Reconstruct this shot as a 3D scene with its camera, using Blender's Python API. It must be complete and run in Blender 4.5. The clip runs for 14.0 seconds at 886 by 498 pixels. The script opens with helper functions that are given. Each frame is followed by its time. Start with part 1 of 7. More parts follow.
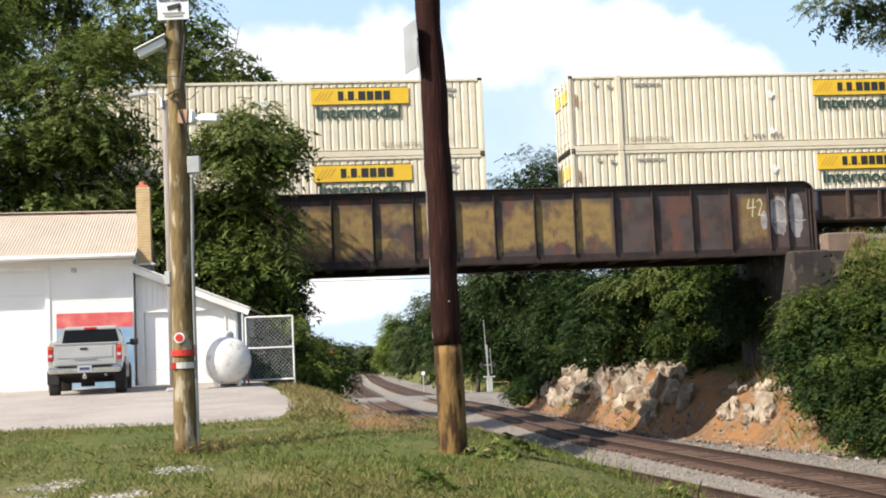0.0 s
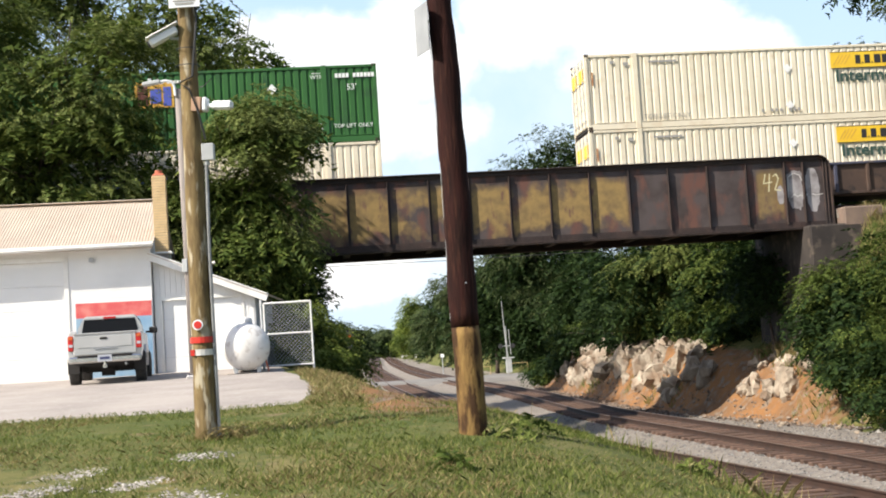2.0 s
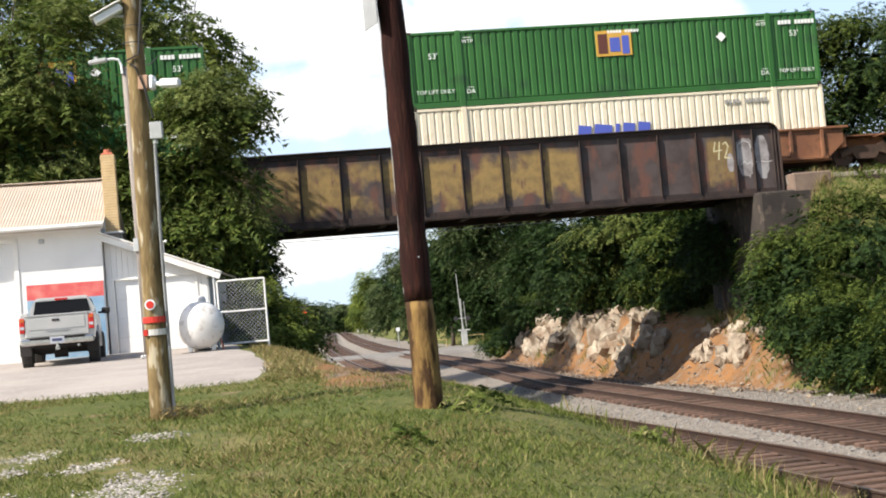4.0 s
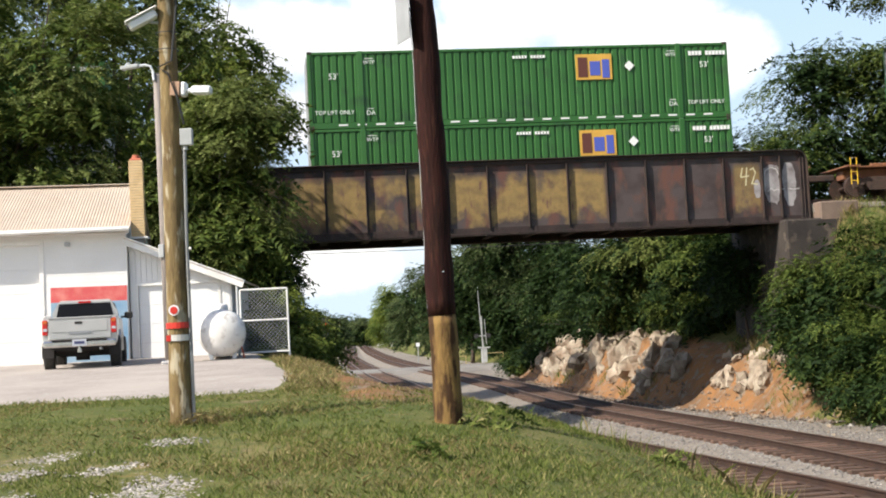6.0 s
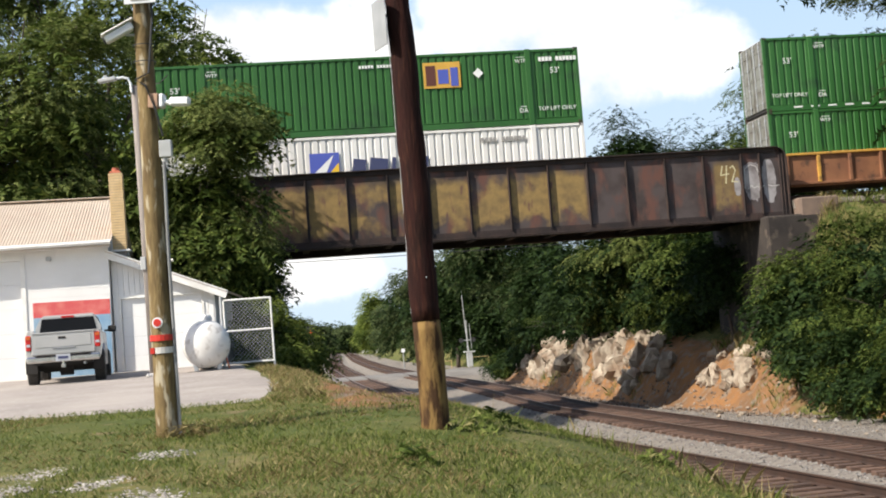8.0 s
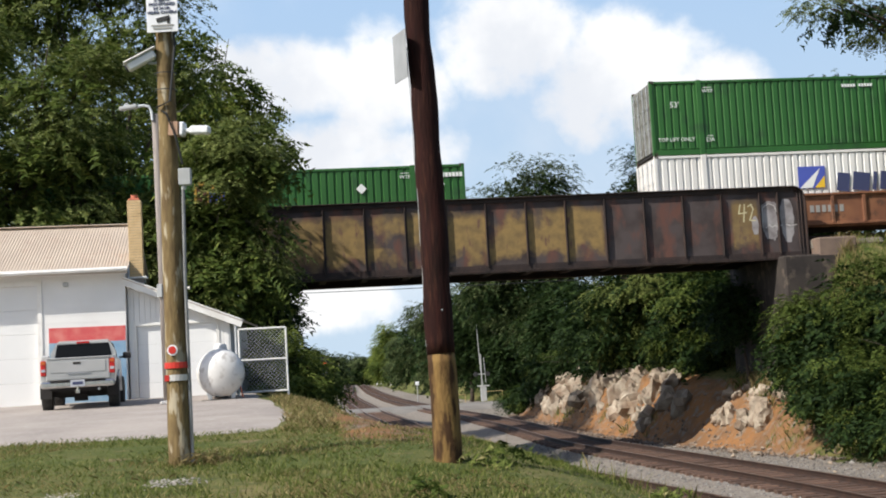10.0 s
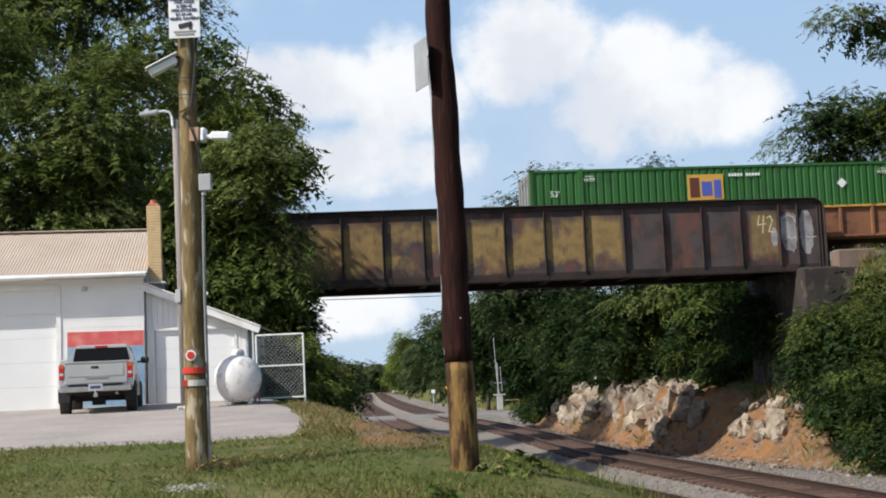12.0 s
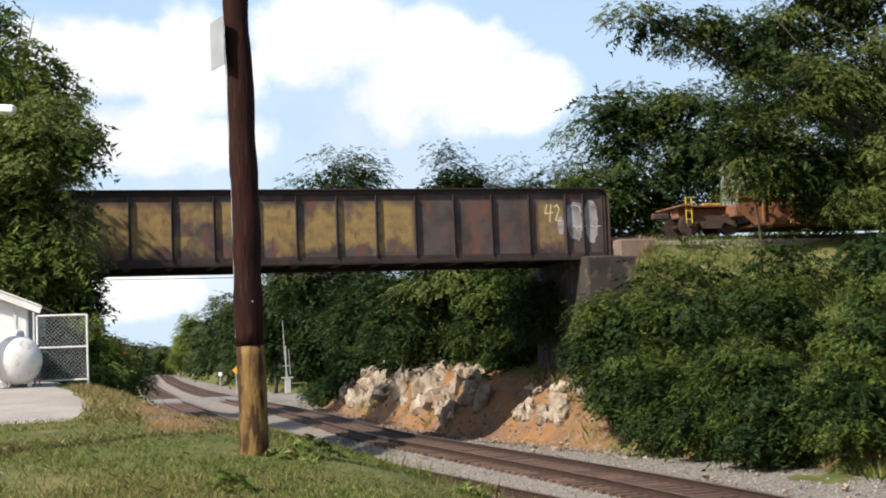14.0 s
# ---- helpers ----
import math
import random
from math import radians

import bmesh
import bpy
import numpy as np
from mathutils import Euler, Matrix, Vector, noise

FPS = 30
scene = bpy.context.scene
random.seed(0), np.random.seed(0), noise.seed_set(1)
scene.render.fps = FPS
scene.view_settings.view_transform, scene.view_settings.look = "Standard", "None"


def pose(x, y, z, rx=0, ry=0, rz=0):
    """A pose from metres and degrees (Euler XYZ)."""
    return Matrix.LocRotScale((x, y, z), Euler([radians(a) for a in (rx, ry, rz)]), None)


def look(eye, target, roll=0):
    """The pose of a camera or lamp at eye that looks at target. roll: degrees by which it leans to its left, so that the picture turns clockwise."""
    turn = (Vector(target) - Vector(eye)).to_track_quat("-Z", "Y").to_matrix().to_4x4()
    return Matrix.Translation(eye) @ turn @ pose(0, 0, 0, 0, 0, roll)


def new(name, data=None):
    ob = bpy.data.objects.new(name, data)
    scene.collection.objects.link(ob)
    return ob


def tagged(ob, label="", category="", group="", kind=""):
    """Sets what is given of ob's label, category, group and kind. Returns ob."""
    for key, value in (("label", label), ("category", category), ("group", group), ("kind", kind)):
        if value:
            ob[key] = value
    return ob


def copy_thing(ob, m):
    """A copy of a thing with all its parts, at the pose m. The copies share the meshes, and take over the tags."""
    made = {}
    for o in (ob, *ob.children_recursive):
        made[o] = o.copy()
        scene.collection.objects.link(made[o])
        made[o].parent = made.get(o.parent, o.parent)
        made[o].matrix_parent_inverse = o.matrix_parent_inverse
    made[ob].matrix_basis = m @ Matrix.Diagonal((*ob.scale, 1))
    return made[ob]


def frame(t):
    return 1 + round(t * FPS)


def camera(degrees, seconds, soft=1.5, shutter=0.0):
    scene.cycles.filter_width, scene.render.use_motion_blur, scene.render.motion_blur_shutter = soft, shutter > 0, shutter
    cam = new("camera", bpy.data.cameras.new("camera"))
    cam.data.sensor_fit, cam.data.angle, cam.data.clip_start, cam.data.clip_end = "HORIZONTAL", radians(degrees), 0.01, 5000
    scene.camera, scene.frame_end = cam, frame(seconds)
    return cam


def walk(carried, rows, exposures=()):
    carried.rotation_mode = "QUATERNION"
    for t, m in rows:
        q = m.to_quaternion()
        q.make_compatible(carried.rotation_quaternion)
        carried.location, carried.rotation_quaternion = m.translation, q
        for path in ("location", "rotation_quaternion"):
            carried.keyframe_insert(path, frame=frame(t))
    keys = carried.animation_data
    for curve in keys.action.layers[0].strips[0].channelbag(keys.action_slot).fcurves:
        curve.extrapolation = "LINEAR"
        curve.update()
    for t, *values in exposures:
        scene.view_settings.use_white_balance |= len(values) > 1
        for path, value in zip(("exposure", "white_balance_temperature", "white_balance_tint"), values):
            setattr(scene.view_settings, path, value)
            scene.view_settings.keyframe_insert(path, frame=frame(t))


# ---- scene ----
# ---------------------------------------------------------------- camera
EYE = (0.0, 0.0, 1.6)


def aim(yaw, pitch, roll, eye=EYE):
    """Camera pose from yaw (to the left), pitch (up) and roll in degrees."""
    a, b = radians(yaw), radians(pitch)
    ahead = Vector((-math.sin(a) * math.cos(b), math.cos(a) * math.cos(b), math.sin(b)))
    return look(eye, Vector(eye) + ahead, roll)


cam = camera(35.9, 14.0, soft=1.9)
PATH = [
    (0.0, 0.124, 4.549, -2.512, 0.010, 0.010),
    (0.5, 0.096, 3.317, -2.874, 0.016, 0.012),
    (1.0, -0.252, 3.761, -3.470, 0.022, 0.010),
    (1.5, 0.997, 3.939, -3.561, 0.019, 0.003),
    (2.0, 0.862, 3.847, -3.704, 0.018, 0.004),
    (2.5, 0.447, 3.141, -4.272, 0.021, 0.010),
    (3.0, -0.661, 2.642, -4.932, 0.034, 0.003),
    (3.2, -0.976, 2.515, -4.777, 0.037, 0.014),
    (5.3, -0.512, 2.753, -5.511, 0.017, 0.004),
    (5.5, -0.363, 2.312, -5.533, 0.009, 0.003),
    (6.0, -0.079, 3.345, -2.971, 0.008, -0.002),
    (6.5, 1.735, 3.169, -3.129, -0.006, -0.006),
    (7.0, 0.784, 3.055, -3.936, 0.007, -0.001),
    (7.5, 0.159, 2.593, -3.928, 0.008, -0.006),
    (8.0, -0.812, 3.506, -4.447, 0.012, 0.002),
    (10.5, -0.125, 4.956, -3.194, 0.008, -0.005),
    (11.0, 0.161, 4.542, -3.842, 0.008, -0.006),
    (11.5, 0.610, 5.732, -3.990, 0.007, -0.004),
    (12.0, 0.488, 5.323, -2.664, -0.010, -0.005),
    (12.5, -0.075, 5.283, -2.457, -0.039, 0.009),
    (13.0, -4.962, 4.248, -2.082, -0.086, 0.038),
    (13.5, -8.473, 4.081, -2.174, -0.042, 0.033),
    (14.0, -8.261, 4.249, -2.240, -0.047, 0.012),
]
walk(cam, [(t, aim(yaw, pitch, roll, (dx, 0.0, 1.6 + dz))) for t, yaw, pitch, roll, dx, dz in PATH],
     exposures=[(0.0, 0.75, 6500, 10), (3.2, 0.85, 6500, 10), (6.0, 0.75, 6500, 10), (7.0, 0.68, 6500, 10), (8.2, 0.62, 6500, 10), (10.4, 0.32, 6250, 10),
                (12.5, 0.24, 6150, 10), (13.3, 0.48, 6500, 10), (14.0, 0.58, 6500, 10)])

# ---------------------------------------------------------------- light
SUN_FROM = Vector((-0.75, -0.48, 0.80)).normalized()
world = bpy.data.worlds.new("sky")
scene.world = world
world.use_nodes = True
wn = world.node_tree
sky = wn.nodes.new("ShaderNodeTexSky")
sky.sky_type = "NISHITA"
sky.sun_disc = False
sky.sun_elevation = math.asin(SUN_FROM.z)
sky.sun_rotation = math.atan2(SUN_FROM.x, SUN_FROM.y)
sky.air_density, sky.dust_density, sky.ozone_density = 1.0, 1.6, 1.0
wn.links.new(sky.outputs[0], wn.nodes["Background"].inputs[0])
wn.nodes["Background"].inputs[1].default_value = 0.11
sun = new("sun", bpy.data.lights.new("sun", "SUN"))
sun.data.energy, sun.data.angle, sun.data.color = 4.8, radians(0.53), (1.0, 0.93, 0.82)
sun.matrix_world = look((-60, -20, 70), Vector((-60, -20, 70)) - SUN_FROM)


# ---------------------------------------------------------------- materials
def mat(name, base, second=None, scale=3.0, rough=0.8, metal=0.0, bump=0.0, bump_scale=40.0, third=None, scale2=None,
        spread=(0.35, 0.65), stretch=(1, 1, 1), per="", wander=0.0, bump_dist=0.02, spec=0.5, flecks=(0.55, 0.72)):
    """A surface whose colour wanders between base and second at one size, with specks of third at another, and fine relief.
    per: 'object' or 'island' lets each piece have its own lightness, by wander."""
    m = bpy.data.materials.new(name)
    m.use_nodes = True
    n, l = m.node_tree.nodes, m.node_tree.links
    b = n["Principled BSDF"]
    b.inputs["Roughness"].default_value, b.inputs["Metallic"].default_value = rough, metal
    b.inputs["Specular IOR Level"].default_value = spec
    tc = n.new("ShaderNodeTexCoord")
    mp = n.new("ShaderNodeMapping")
    mp.inputs["Scale"].default_value = stretch
    l.new(tc.outputs["Object"], mp.inputs[0])

    def noise_tex(s, detail=6.0):
        t = n.new("ShaderNodeTexNoise")
        t.inputs["Scale"].default_value, t.inputs["Detail"].default_value = s, detail
        l.new(mp.outputs[0], t.inputs["Vector"])
        return t

    def ramp(src, lo, hi):
        r = n.new("ShaderNodeMapRange")
        r.inputs[1].default_value, r.inputs[2].default_value = lo, hi
        l.new(src, r.inputs[0])
        return r.outputs[0]

    def mix(fac, a, c):
        x = n.new("ShaderNodeMix")
        x.data_type = "RGBA"
        if isinstance(fac, float):
            x.inputs[0].default_value = fac
        else:
            l.new(fac, x.inputs[0])
        for slot, v in ((6, a), (7, c)):
            if isinstance(v, tuple):
                x.inputs[slot].default_value = (*v, 1)
            else:
                l.new(v, x.inputs[slot])
        return x.outputs[2]

    col = base
    if second:
        col = mix(ramp(noise_tex(scale).outputs[0], *spread), base, second)
    if third:
        col = mix(ramp(noise_tex(scale2 or scale * 6).outputs[0], *flecks), col, third)
    if per:
        if per == "object":
            src = n.new("ShaderNodeObjectInfo").outputs["Random"]
        else:
            src = n.new("ShaderNodeNewGeometry").outputs["Random Per Island"]
        h = n.new("ShaderNodeHueSaturation")
        r = n.new("ShaderNodeMapRange")
        r.inputs[3].default_value, r.inputs[4].default_value = 1 - wander, 1 + wander
        l.new(src, r.inputs[0])
        l.new(r.outputs[0], h.inputs["Value"])
        if isinstance(col, tuple):
            h.inputs["Color"].default_value = (*col, 1)
        else:
            l.new(col, h.inputs["Color"])
        col = h.outputs[0]
    if isinstance(col, tuple):
        b.inputs["Base Color"].default_value = (*col, 1)
    else:
        l.new(col, b.inputs["Base Color"])
    if bump:
        bp = n.new("ShaderNodeBump")
        bp.inputs["Strength"].default_value, bp.inputs["Distance"].default_value = bump, bump_dist
        l.new(noise_tex(bump_scale, 4.0).outputs[0], bp.inputs["Height"])
        l.new(bp.outputs[0], b.inputs["Normal"])
    return m


def leaf_mat(name, dark, light, yellow, wander=0.45):
    """Foliage: each leaf has its own green, some light passes through it."""
    m = bpy.data.materials.new(name)
    m.use_nodes = True
    n, l = m.node_tree.nodes, m.node_tree.links
    b = n["Principled BSDF"]
    g = n.new("ShaderNodeNewGeometry")
    ramp = n.new("ShaderNodeValToRGB")
    ramp.color_ramp.elements[0].color = (*dark, 1)
    ramp.color_ramp.elements[1].color = (*yellow, 1)
    ramp.color_ramp.elements[1].position = 1.0
    e = ramp.color_ramp.elements.new(0.75)
    e.color = (*light, 1)
    l.new(g.outputs["Random Per Island"], ramp.inputs[0])
    l.new(ramp.outputs[0], b.inputs["Base Color"])
    b.inputs["Roughness"].default_value = 0.65
    b.inputs["Specular IOR Level"].default_value = 0.12
    tr = n.new("ShaderNodeBsdfTranslucent")
    l.new(ramp.outputs[0], tr.inputs[0])
    mx = n.new("ShaderNodeMixShader")
    mx.inputs[0].default_value = 0.36
    l.new(b.outputs[0], mx.inputs[1])
    l.new(tr.outputs[0], mx.inputs[2])
    l.new(mx.outputs[0], n["Material Output"].inputs[0])
    return m


M = dict(
    asphalt=mat("lot_asphalt", (0.36, 0.315, 0.28), (0.27, 0.235, 0.21), 0.7, 0.9, bump=0.25, bump_scale=60, third=(0.40, 0.37, 0.33), scale2=9),
    road=mat("road_asphalt", (0.15, 0.138, 0.125), (0.21, 0.195, 0.175), 0.8, 0.9, bump=0.2, bump_scale=50),
    ballast=mat("ballast", (0.19, 0.165, 0.138), (0.275, 0.24, 0.20), 9, 0.95, bump=0.9, bump_scale=30, third=(0.15, 0.12, 0.10), scale2=3, bump_dist=0.06),
    rust_ballast=mat("rusty_ballast", (0.06, 0.036, 0.026), (0.09, 0.056, 0.041), 7, 0.95, bump=0.9, bump_scale=30, third=(0.09, 0.055, 0.04), scale2=18, bump_dist=0.05),
    stone=mat("ballast_stone", (0.155, 0.145, 0.135), (0.235, 0.22, 0.2), 2, 0.9, per="island", wander=0.55),
    rail=mat("rail_steel", (0.034, 0.020, 0.015), (0.055, 0.029, 0.020), 3, 0.75, 0.2, bump=0.2, bump_scale=30),
    railhead=mat("rail_head", (0.22, 0.16, 0.12), (0.14, 0.085, 0.06), 2, 0.5, 0.6),
    tie=mat("tie_wood", (0.135, 0.078, 0.052), (0.075, 0.046, 0.034), 6, 0.92, bump=0.6, bump_scale=25, stretch=(1, 6, 6), per="object", wander=0.35),
    soil=mat("soil", (0.42, 0.21, 0.10), (0.30, 0.17, 0.10), 0.7, 0.95, bump=0.7, bump_scale=8, third=(0.36, 0.27, 0.17), scale2=3.2, bump_dist=0.08),
    rock=mat("limestone", (0.37, 0.32, 0.25), (0.19, 0.13, 0.085), 1.3, 0.92, bump=0.9, bump_scale=5, third=(0.22, 0.17, 0.13), scale2=5, bump_dist=0.10, per="object", wander=0.2),
    concrete=mat("old_concrete", (0.36, 0.33, 0.29), (0.22, 0.19, 0.165), 0.9, 0.93, bump=0.5, bump_scale=14, third=(0.14, 0.12, 0.10), scale2=2.4),
    # near-black blotchy stone: the shade under the deck is in this colour
    abutment=mat("shade_dark_stone", (0.045, 0.036, 0.030), (0.024, 0.019, 0.017), 1.1, 0.95, bump=0.6, bump_scale=6, third=(0.11, 0.085, 0.065), scale2=2.5),
    concrete_block=mat("concrete_block", (0.20, 0.14, 0.105), (0.13, 0.095, 0.078), 2, 0.93, bump=0.5, bump_scale=14),
    girder_yellow=None,
    girder_dark=mat("girder_black_steel", (0.022, 0.016, 0.015), (0.050, 0.030, 0.024), 1.5, 0.75, 0.1, bump=0.2, bump_scale=20),
    white_wall=mat("white_painted_block", (0.78, 0.77, 0.75), (0.70, 0.69, 0.67), 0.8, 0.75, bump=0.15, bump_scale=14),
    white_trim=mat("white_trim_paint", (0.80, 0.79, 0.76), (0.66, 0.64, 0.60), 2.2, 0.6),
    white_door=mat("white_garage_door", (0.74, 0.74, 0.73), (0.69, 0.69, 0.68), 0.7, 0.55),
    red_paint=mat("faded_red_paint", (0.55, 0.085, 0.085), (0.62, 0.20, 0.17), 2.5, 0.7, spread=(0.45, 0.7), bump=0.15, bump_scale=14),
    blue_paint=mat("faded_blue_paint", (0.17, 0.30, 0.44), (0.27, 0.38, 0.48), 1.8, 0.7, bump=0.15, bump_scale=14),
    roof_metal=mat("weathered_roof_sheet", (0.50, 0.42, 0.34), (0.45, 0.37, 0.30), 0.9, 0.6, 0.1, third=(0.44, 0.34, 0.27), scale2=3),
    chimney=mat("buff_brick", (0.60, 0.44, 0.24), (0.52, 0.37, 0.19), 5, 0.85, bump=0.4, bump_scale=18),
    clay=mat("clay_flue", (0.48, 0.14, 0.07), (0.38, 0.12, 0.07), 4, 0.8),
    pole_tan=mat("treated_pole_wood", (0.215, 0.155, 0.072), (0.12, 0.082, 0.040), 3, 0.88, bump=0.7, bump_scale=12, stretch=(4, 4, 1.0), third=(0.37, 0.32, 0.23), scale2=2.4, spec=0.2, flecks=(0.55, 0.62)),
    pole_base=mat("stripped_pole_wood", (0.21, 0.13, 0.045), (0.12, 0.068, 0.026), 3, 0.88, bump=0.7, bump_scale=12, stretch=(4, 4, 1.2), third=(0.05, 0.026, 0.012), scale2=2.6, spec=0.2, flecks=(0.47, 0.57)),
    pole_dark=mat("creosoted_pole_wood", (0.030, 0.010, 0.008), (0.015, 0.007, 0.006), 3, 0.85, bump=0.8, bump_scale=12, stretch=(6, 6, 0.6), third=(0.055, 0.022, 0.014), scale2=4, spec=0.12),
    pole_grey=mat("weathered_grey_pole", (0.27, 0.235, 0.21), (0.19, 0.165, 0.15), 4, 0.85, bump=0.4, bump_scale=14, stretch=(6, 6, 0.6)),
    galv=mat("galvanised_steel", (0.55, 0.56, 0.57), (0.46, 0.47, 0.48), 6, 0.45, 0.6),
    wire=mat("black_cable", (0.02, 0.02, 0.02), None, rough=0.6),
    conduit=mat("weathered_conduit", (0.24, 0.245, 0.25), (0.18, 0.18, 0.18), 5, 0.6),
    grey_plastic=mat("grey_plastic", (0.42, 0.43, 0.43), (0.36, 0.37, 0.37), 5, 0.55),
    white_plastic=mat("white_plastic", (0.75, 0.76, 0.77), (0.68, 0.69, 0.70), 5, 0.45),
    brown_box=mat("tan_box", (0.36, 0.22, 0.14), (0.28, 0.17, 0.12), 6, 0.7),
    blue_bit=mat("blue_plastic", (0.10, 0.16, 0.45), None, rough=0.5),
    sign_white=mat("sign_face", (0.78, 0.79, 0.82), (0.72, 0.73, 0.76), 3, 0.5),
    sign_back=mat("sign_back", (0.42, 0.42, 0.42), (0.34, 0.34, 0.34), 4, 0.5, 0.4),
    black=mat("black_print", (0.02, 0.02, 0.022), None, rough=0.7),
    ink=mat("navy_print", (0.04, 0.05, 0.12), None, rough=0.7),
    red=mat("red_reflector", (0.55, 0.03, 0.02), (0.45, 0.03, 0.02), 8, 0.35),
    silver_tape=mat("silver_band", (0.62, 0.60, 0.58), (0.50, 0.48, 0.46), 8, 0.4, 0.3),
    tank=mat("tank_white_paint", (0.72, 0.71, 0.69), (0.60, 0.58, 0.55), 2.4, 0.42, third=(0.42, 0.39, 0.36), scale2=6),
    truck_paint=mat("silver_truck_paint", (0.52, 0.51, 0.50), (0.46, 0.46, 0.45), 1.5, 0.32, 0.35),
    truck_grey=mat("grey_bed_trim", (0.30, 0.31, 0.33), None, rough=0.5),
    chrome=mat("worn_chrome", (0.62, 0.62, 0.62), (0.5, 0.5, 0.5), 5, 0.25, 0.9),
    glass_dark=mat("tinted_glass", (0.012, 0.013, 0.015), None, rough=0.3, spec=0.06),
    rubber=mat("tyre_rubber", (0.022, 0.022, 0.022), (0.04, 0.037, 0.033), 8, 0.85),
    under=mat("underbody", (0.02, 0.018, 0.017), None, rough=0.8),
    taillight=mat("red_lens", (0.45, 0.02, 0.02), None, rough=0.2),
    amber=mat("amber_lens", (0.5, 0.11, 0.03), None, rough=0.2),
    plate=mat("plate_white", (0.42, 0.44, 0.48), None, rough=0.5),
    cream=mat("cream_container_paint", (0.70, 0.63, 0.49), (0.61, 0.54, 0.40), 0.5, 0.6, third=(0.60, 0.50, 0.36), scale2=2.6, spread=(0.4, 0.75)),
    white_cont=mat("white_container_paint", (0.72, 0.71, 0.68), (0.62, 0.60, 0.56), 0.5, 0.6, spread=(0.4, 0.75)),
    green_cont=mat("green_container_paint", (0.020, 0.098, 0.017), (0.028, 0.118, 0.022), 0.4, 0.5, third=(0.018, 0.06, 0.018), scale2=1.1),
    cont_roof=mat("container_roof", (0.45, 0.43, 0.40), (0.32, 0.29, 0.26), 0.6, 0.7),
    door_grey=mat("container_door_grey", (0.20, 0.21, 0.19), (0.12, 0.11, 0.09), 2.5, 0.6),
    yellow_logo=mat("yellow_panel", (0.80, 0.52, 0.03), (0.72, 0.45, 0.03), 2, 0.5),
    orange_logo=mat("ochre_panel", (0.62, 0.36, 0.06), (0.55, 0.31, 0.05), 2, 0.5),
    green_word=mat("dark_green_print", (0.035, 0.07, 0.055), None, rough=0.6),
    blue_word=mat("blue_print", (0.07, 0.10, 0.42), None, rough=0.6),
    brown_word=mat("brown_print", (0.10, 0.03, 0.02), None, rough=0.6),
    white_word=mat("white_print", (0.75, 0.76, 0.74), None, rough=0.6),
    grey_word=mat("grey_print", (0.30, 0.29, 0.27), None, rough=0.6),
    car_dark=mat("railcar_dark_paint", (0.045, 0.028, 0.022), (0.075, 0.045, 0.032), 1.2, 0.75, third=(0.02, 0.015, 0.014), scale2=3),
    car_navy=mat("railcar_navy_paint", (0.045, 0.050, 0.085), (0.065, 0.065, 0.095), 1.2, 0.7, third=(0.09, 0.06, 0.045), scale2=3),
    car_brown=mat("railcar_brown_paint", (0.24, 0.105, 0.050), (0.17, 0.07, 0.036), 1.2, 0.75, third=(0.08, 0.04, 0.025), scale2=3),
    car_yellow=mat("railcar_yellow_paint", (0.55, 0.30, 0.05), (0.42, 0.21, 0.05), 1.2, 0.7, third=(0.14, 0.07, 0.03), scale2=3),
    wheel=mat("wheel_steel", (0.06, 0.045, 0.04), (0.10, 0.06, 0.045), 4, 0.6, 0.5),
    bark=mat("bark", (0.085, 0.062, 0.048), (0.05, 0.038, 0.03), 5, 0.95, bump=0.8, bump_scale=16, stretch=(4, 4, 0.7)),
    leaf=leaf_mat("broad_leaves", (0.046, 0.073, 0.016), (0.092, 0.128, 0.026), (0.175, 0.205, 0.05)),
    leaf_locust=leaf_mat("locust_leaves", (0.10, 0.132, 0.038), (0.185, 0.222, 0.066), (0.30, 0.33, 0.11)),
    leaf_light=leaf_mat("sunny_leaves", (0.10, 0.14, 0.026), (0.175, 0.22, 0.042), (0.29, 0.31, 0.085)),
    leaf_sumac=leaf_mat("sumac_leaves", (0.038, 0.062, 0.012), (0.070, 0.100, 0.020), (0.15, 0.16, 0.035)),
    leaf_shade=leaf_mat("shade_tree_leaves", (0.075, 0.10, 0.026), (0.14, 0.17, 0.045), (0.24, 0.26, 0.08)),
    # dark green, also used where shade is put into the leaf colour
    leaf_dark=leaf_mat("dark_or_shaded_leaves", (0.012, 0.024, 0.008), (0.026, 0.050, 0.013), (0.052, 0.08, 0.022)),
    leaf_far=leaf_mat("far_leaves", (0.045, 0.066, 0.026), (0.085, 0.112, 0.042), (0.14, 0.165, 0.065)),
    grass=leaf_mat("grass_blades", (0.07, 0.10, 0.02), (0.175, 0.205, 0.05), (0.33, 0.29, 0.13)),
    weed=leaf_mat("dry_weeds", (0.16, 0.125, 0.055), (0.31, 0.245, 0.11), (0.46, 0.37, 0.19)),
    signal_red=None,
    yellow_sign=mat("amber_sign", (0.70, 0.36, 0.04), None, rough=0.5),
    dull_yellow=mat("dull_yellow_rail", (0.40, 0.30, 0.12), (0.30, 0.22, 0.10), 4, 0.7),
)


def emit(name, colour, strength):
    m = bpy.data.materials.new(name)
    m.use_nodes = True
    b = m.node_tree.nodes["Principled BSDF"]
    b.inputs["Base Color"].default_value = (*colour, 1)
    b.inputs["Emission Color"].default_value = (*colour, 1)
    b.inputs["Emission Strength"].default_value = strength
    return m


M["signal_red"] = emit("red_signal_lamp", (0.8, 0.05, 0.03), 0.8)


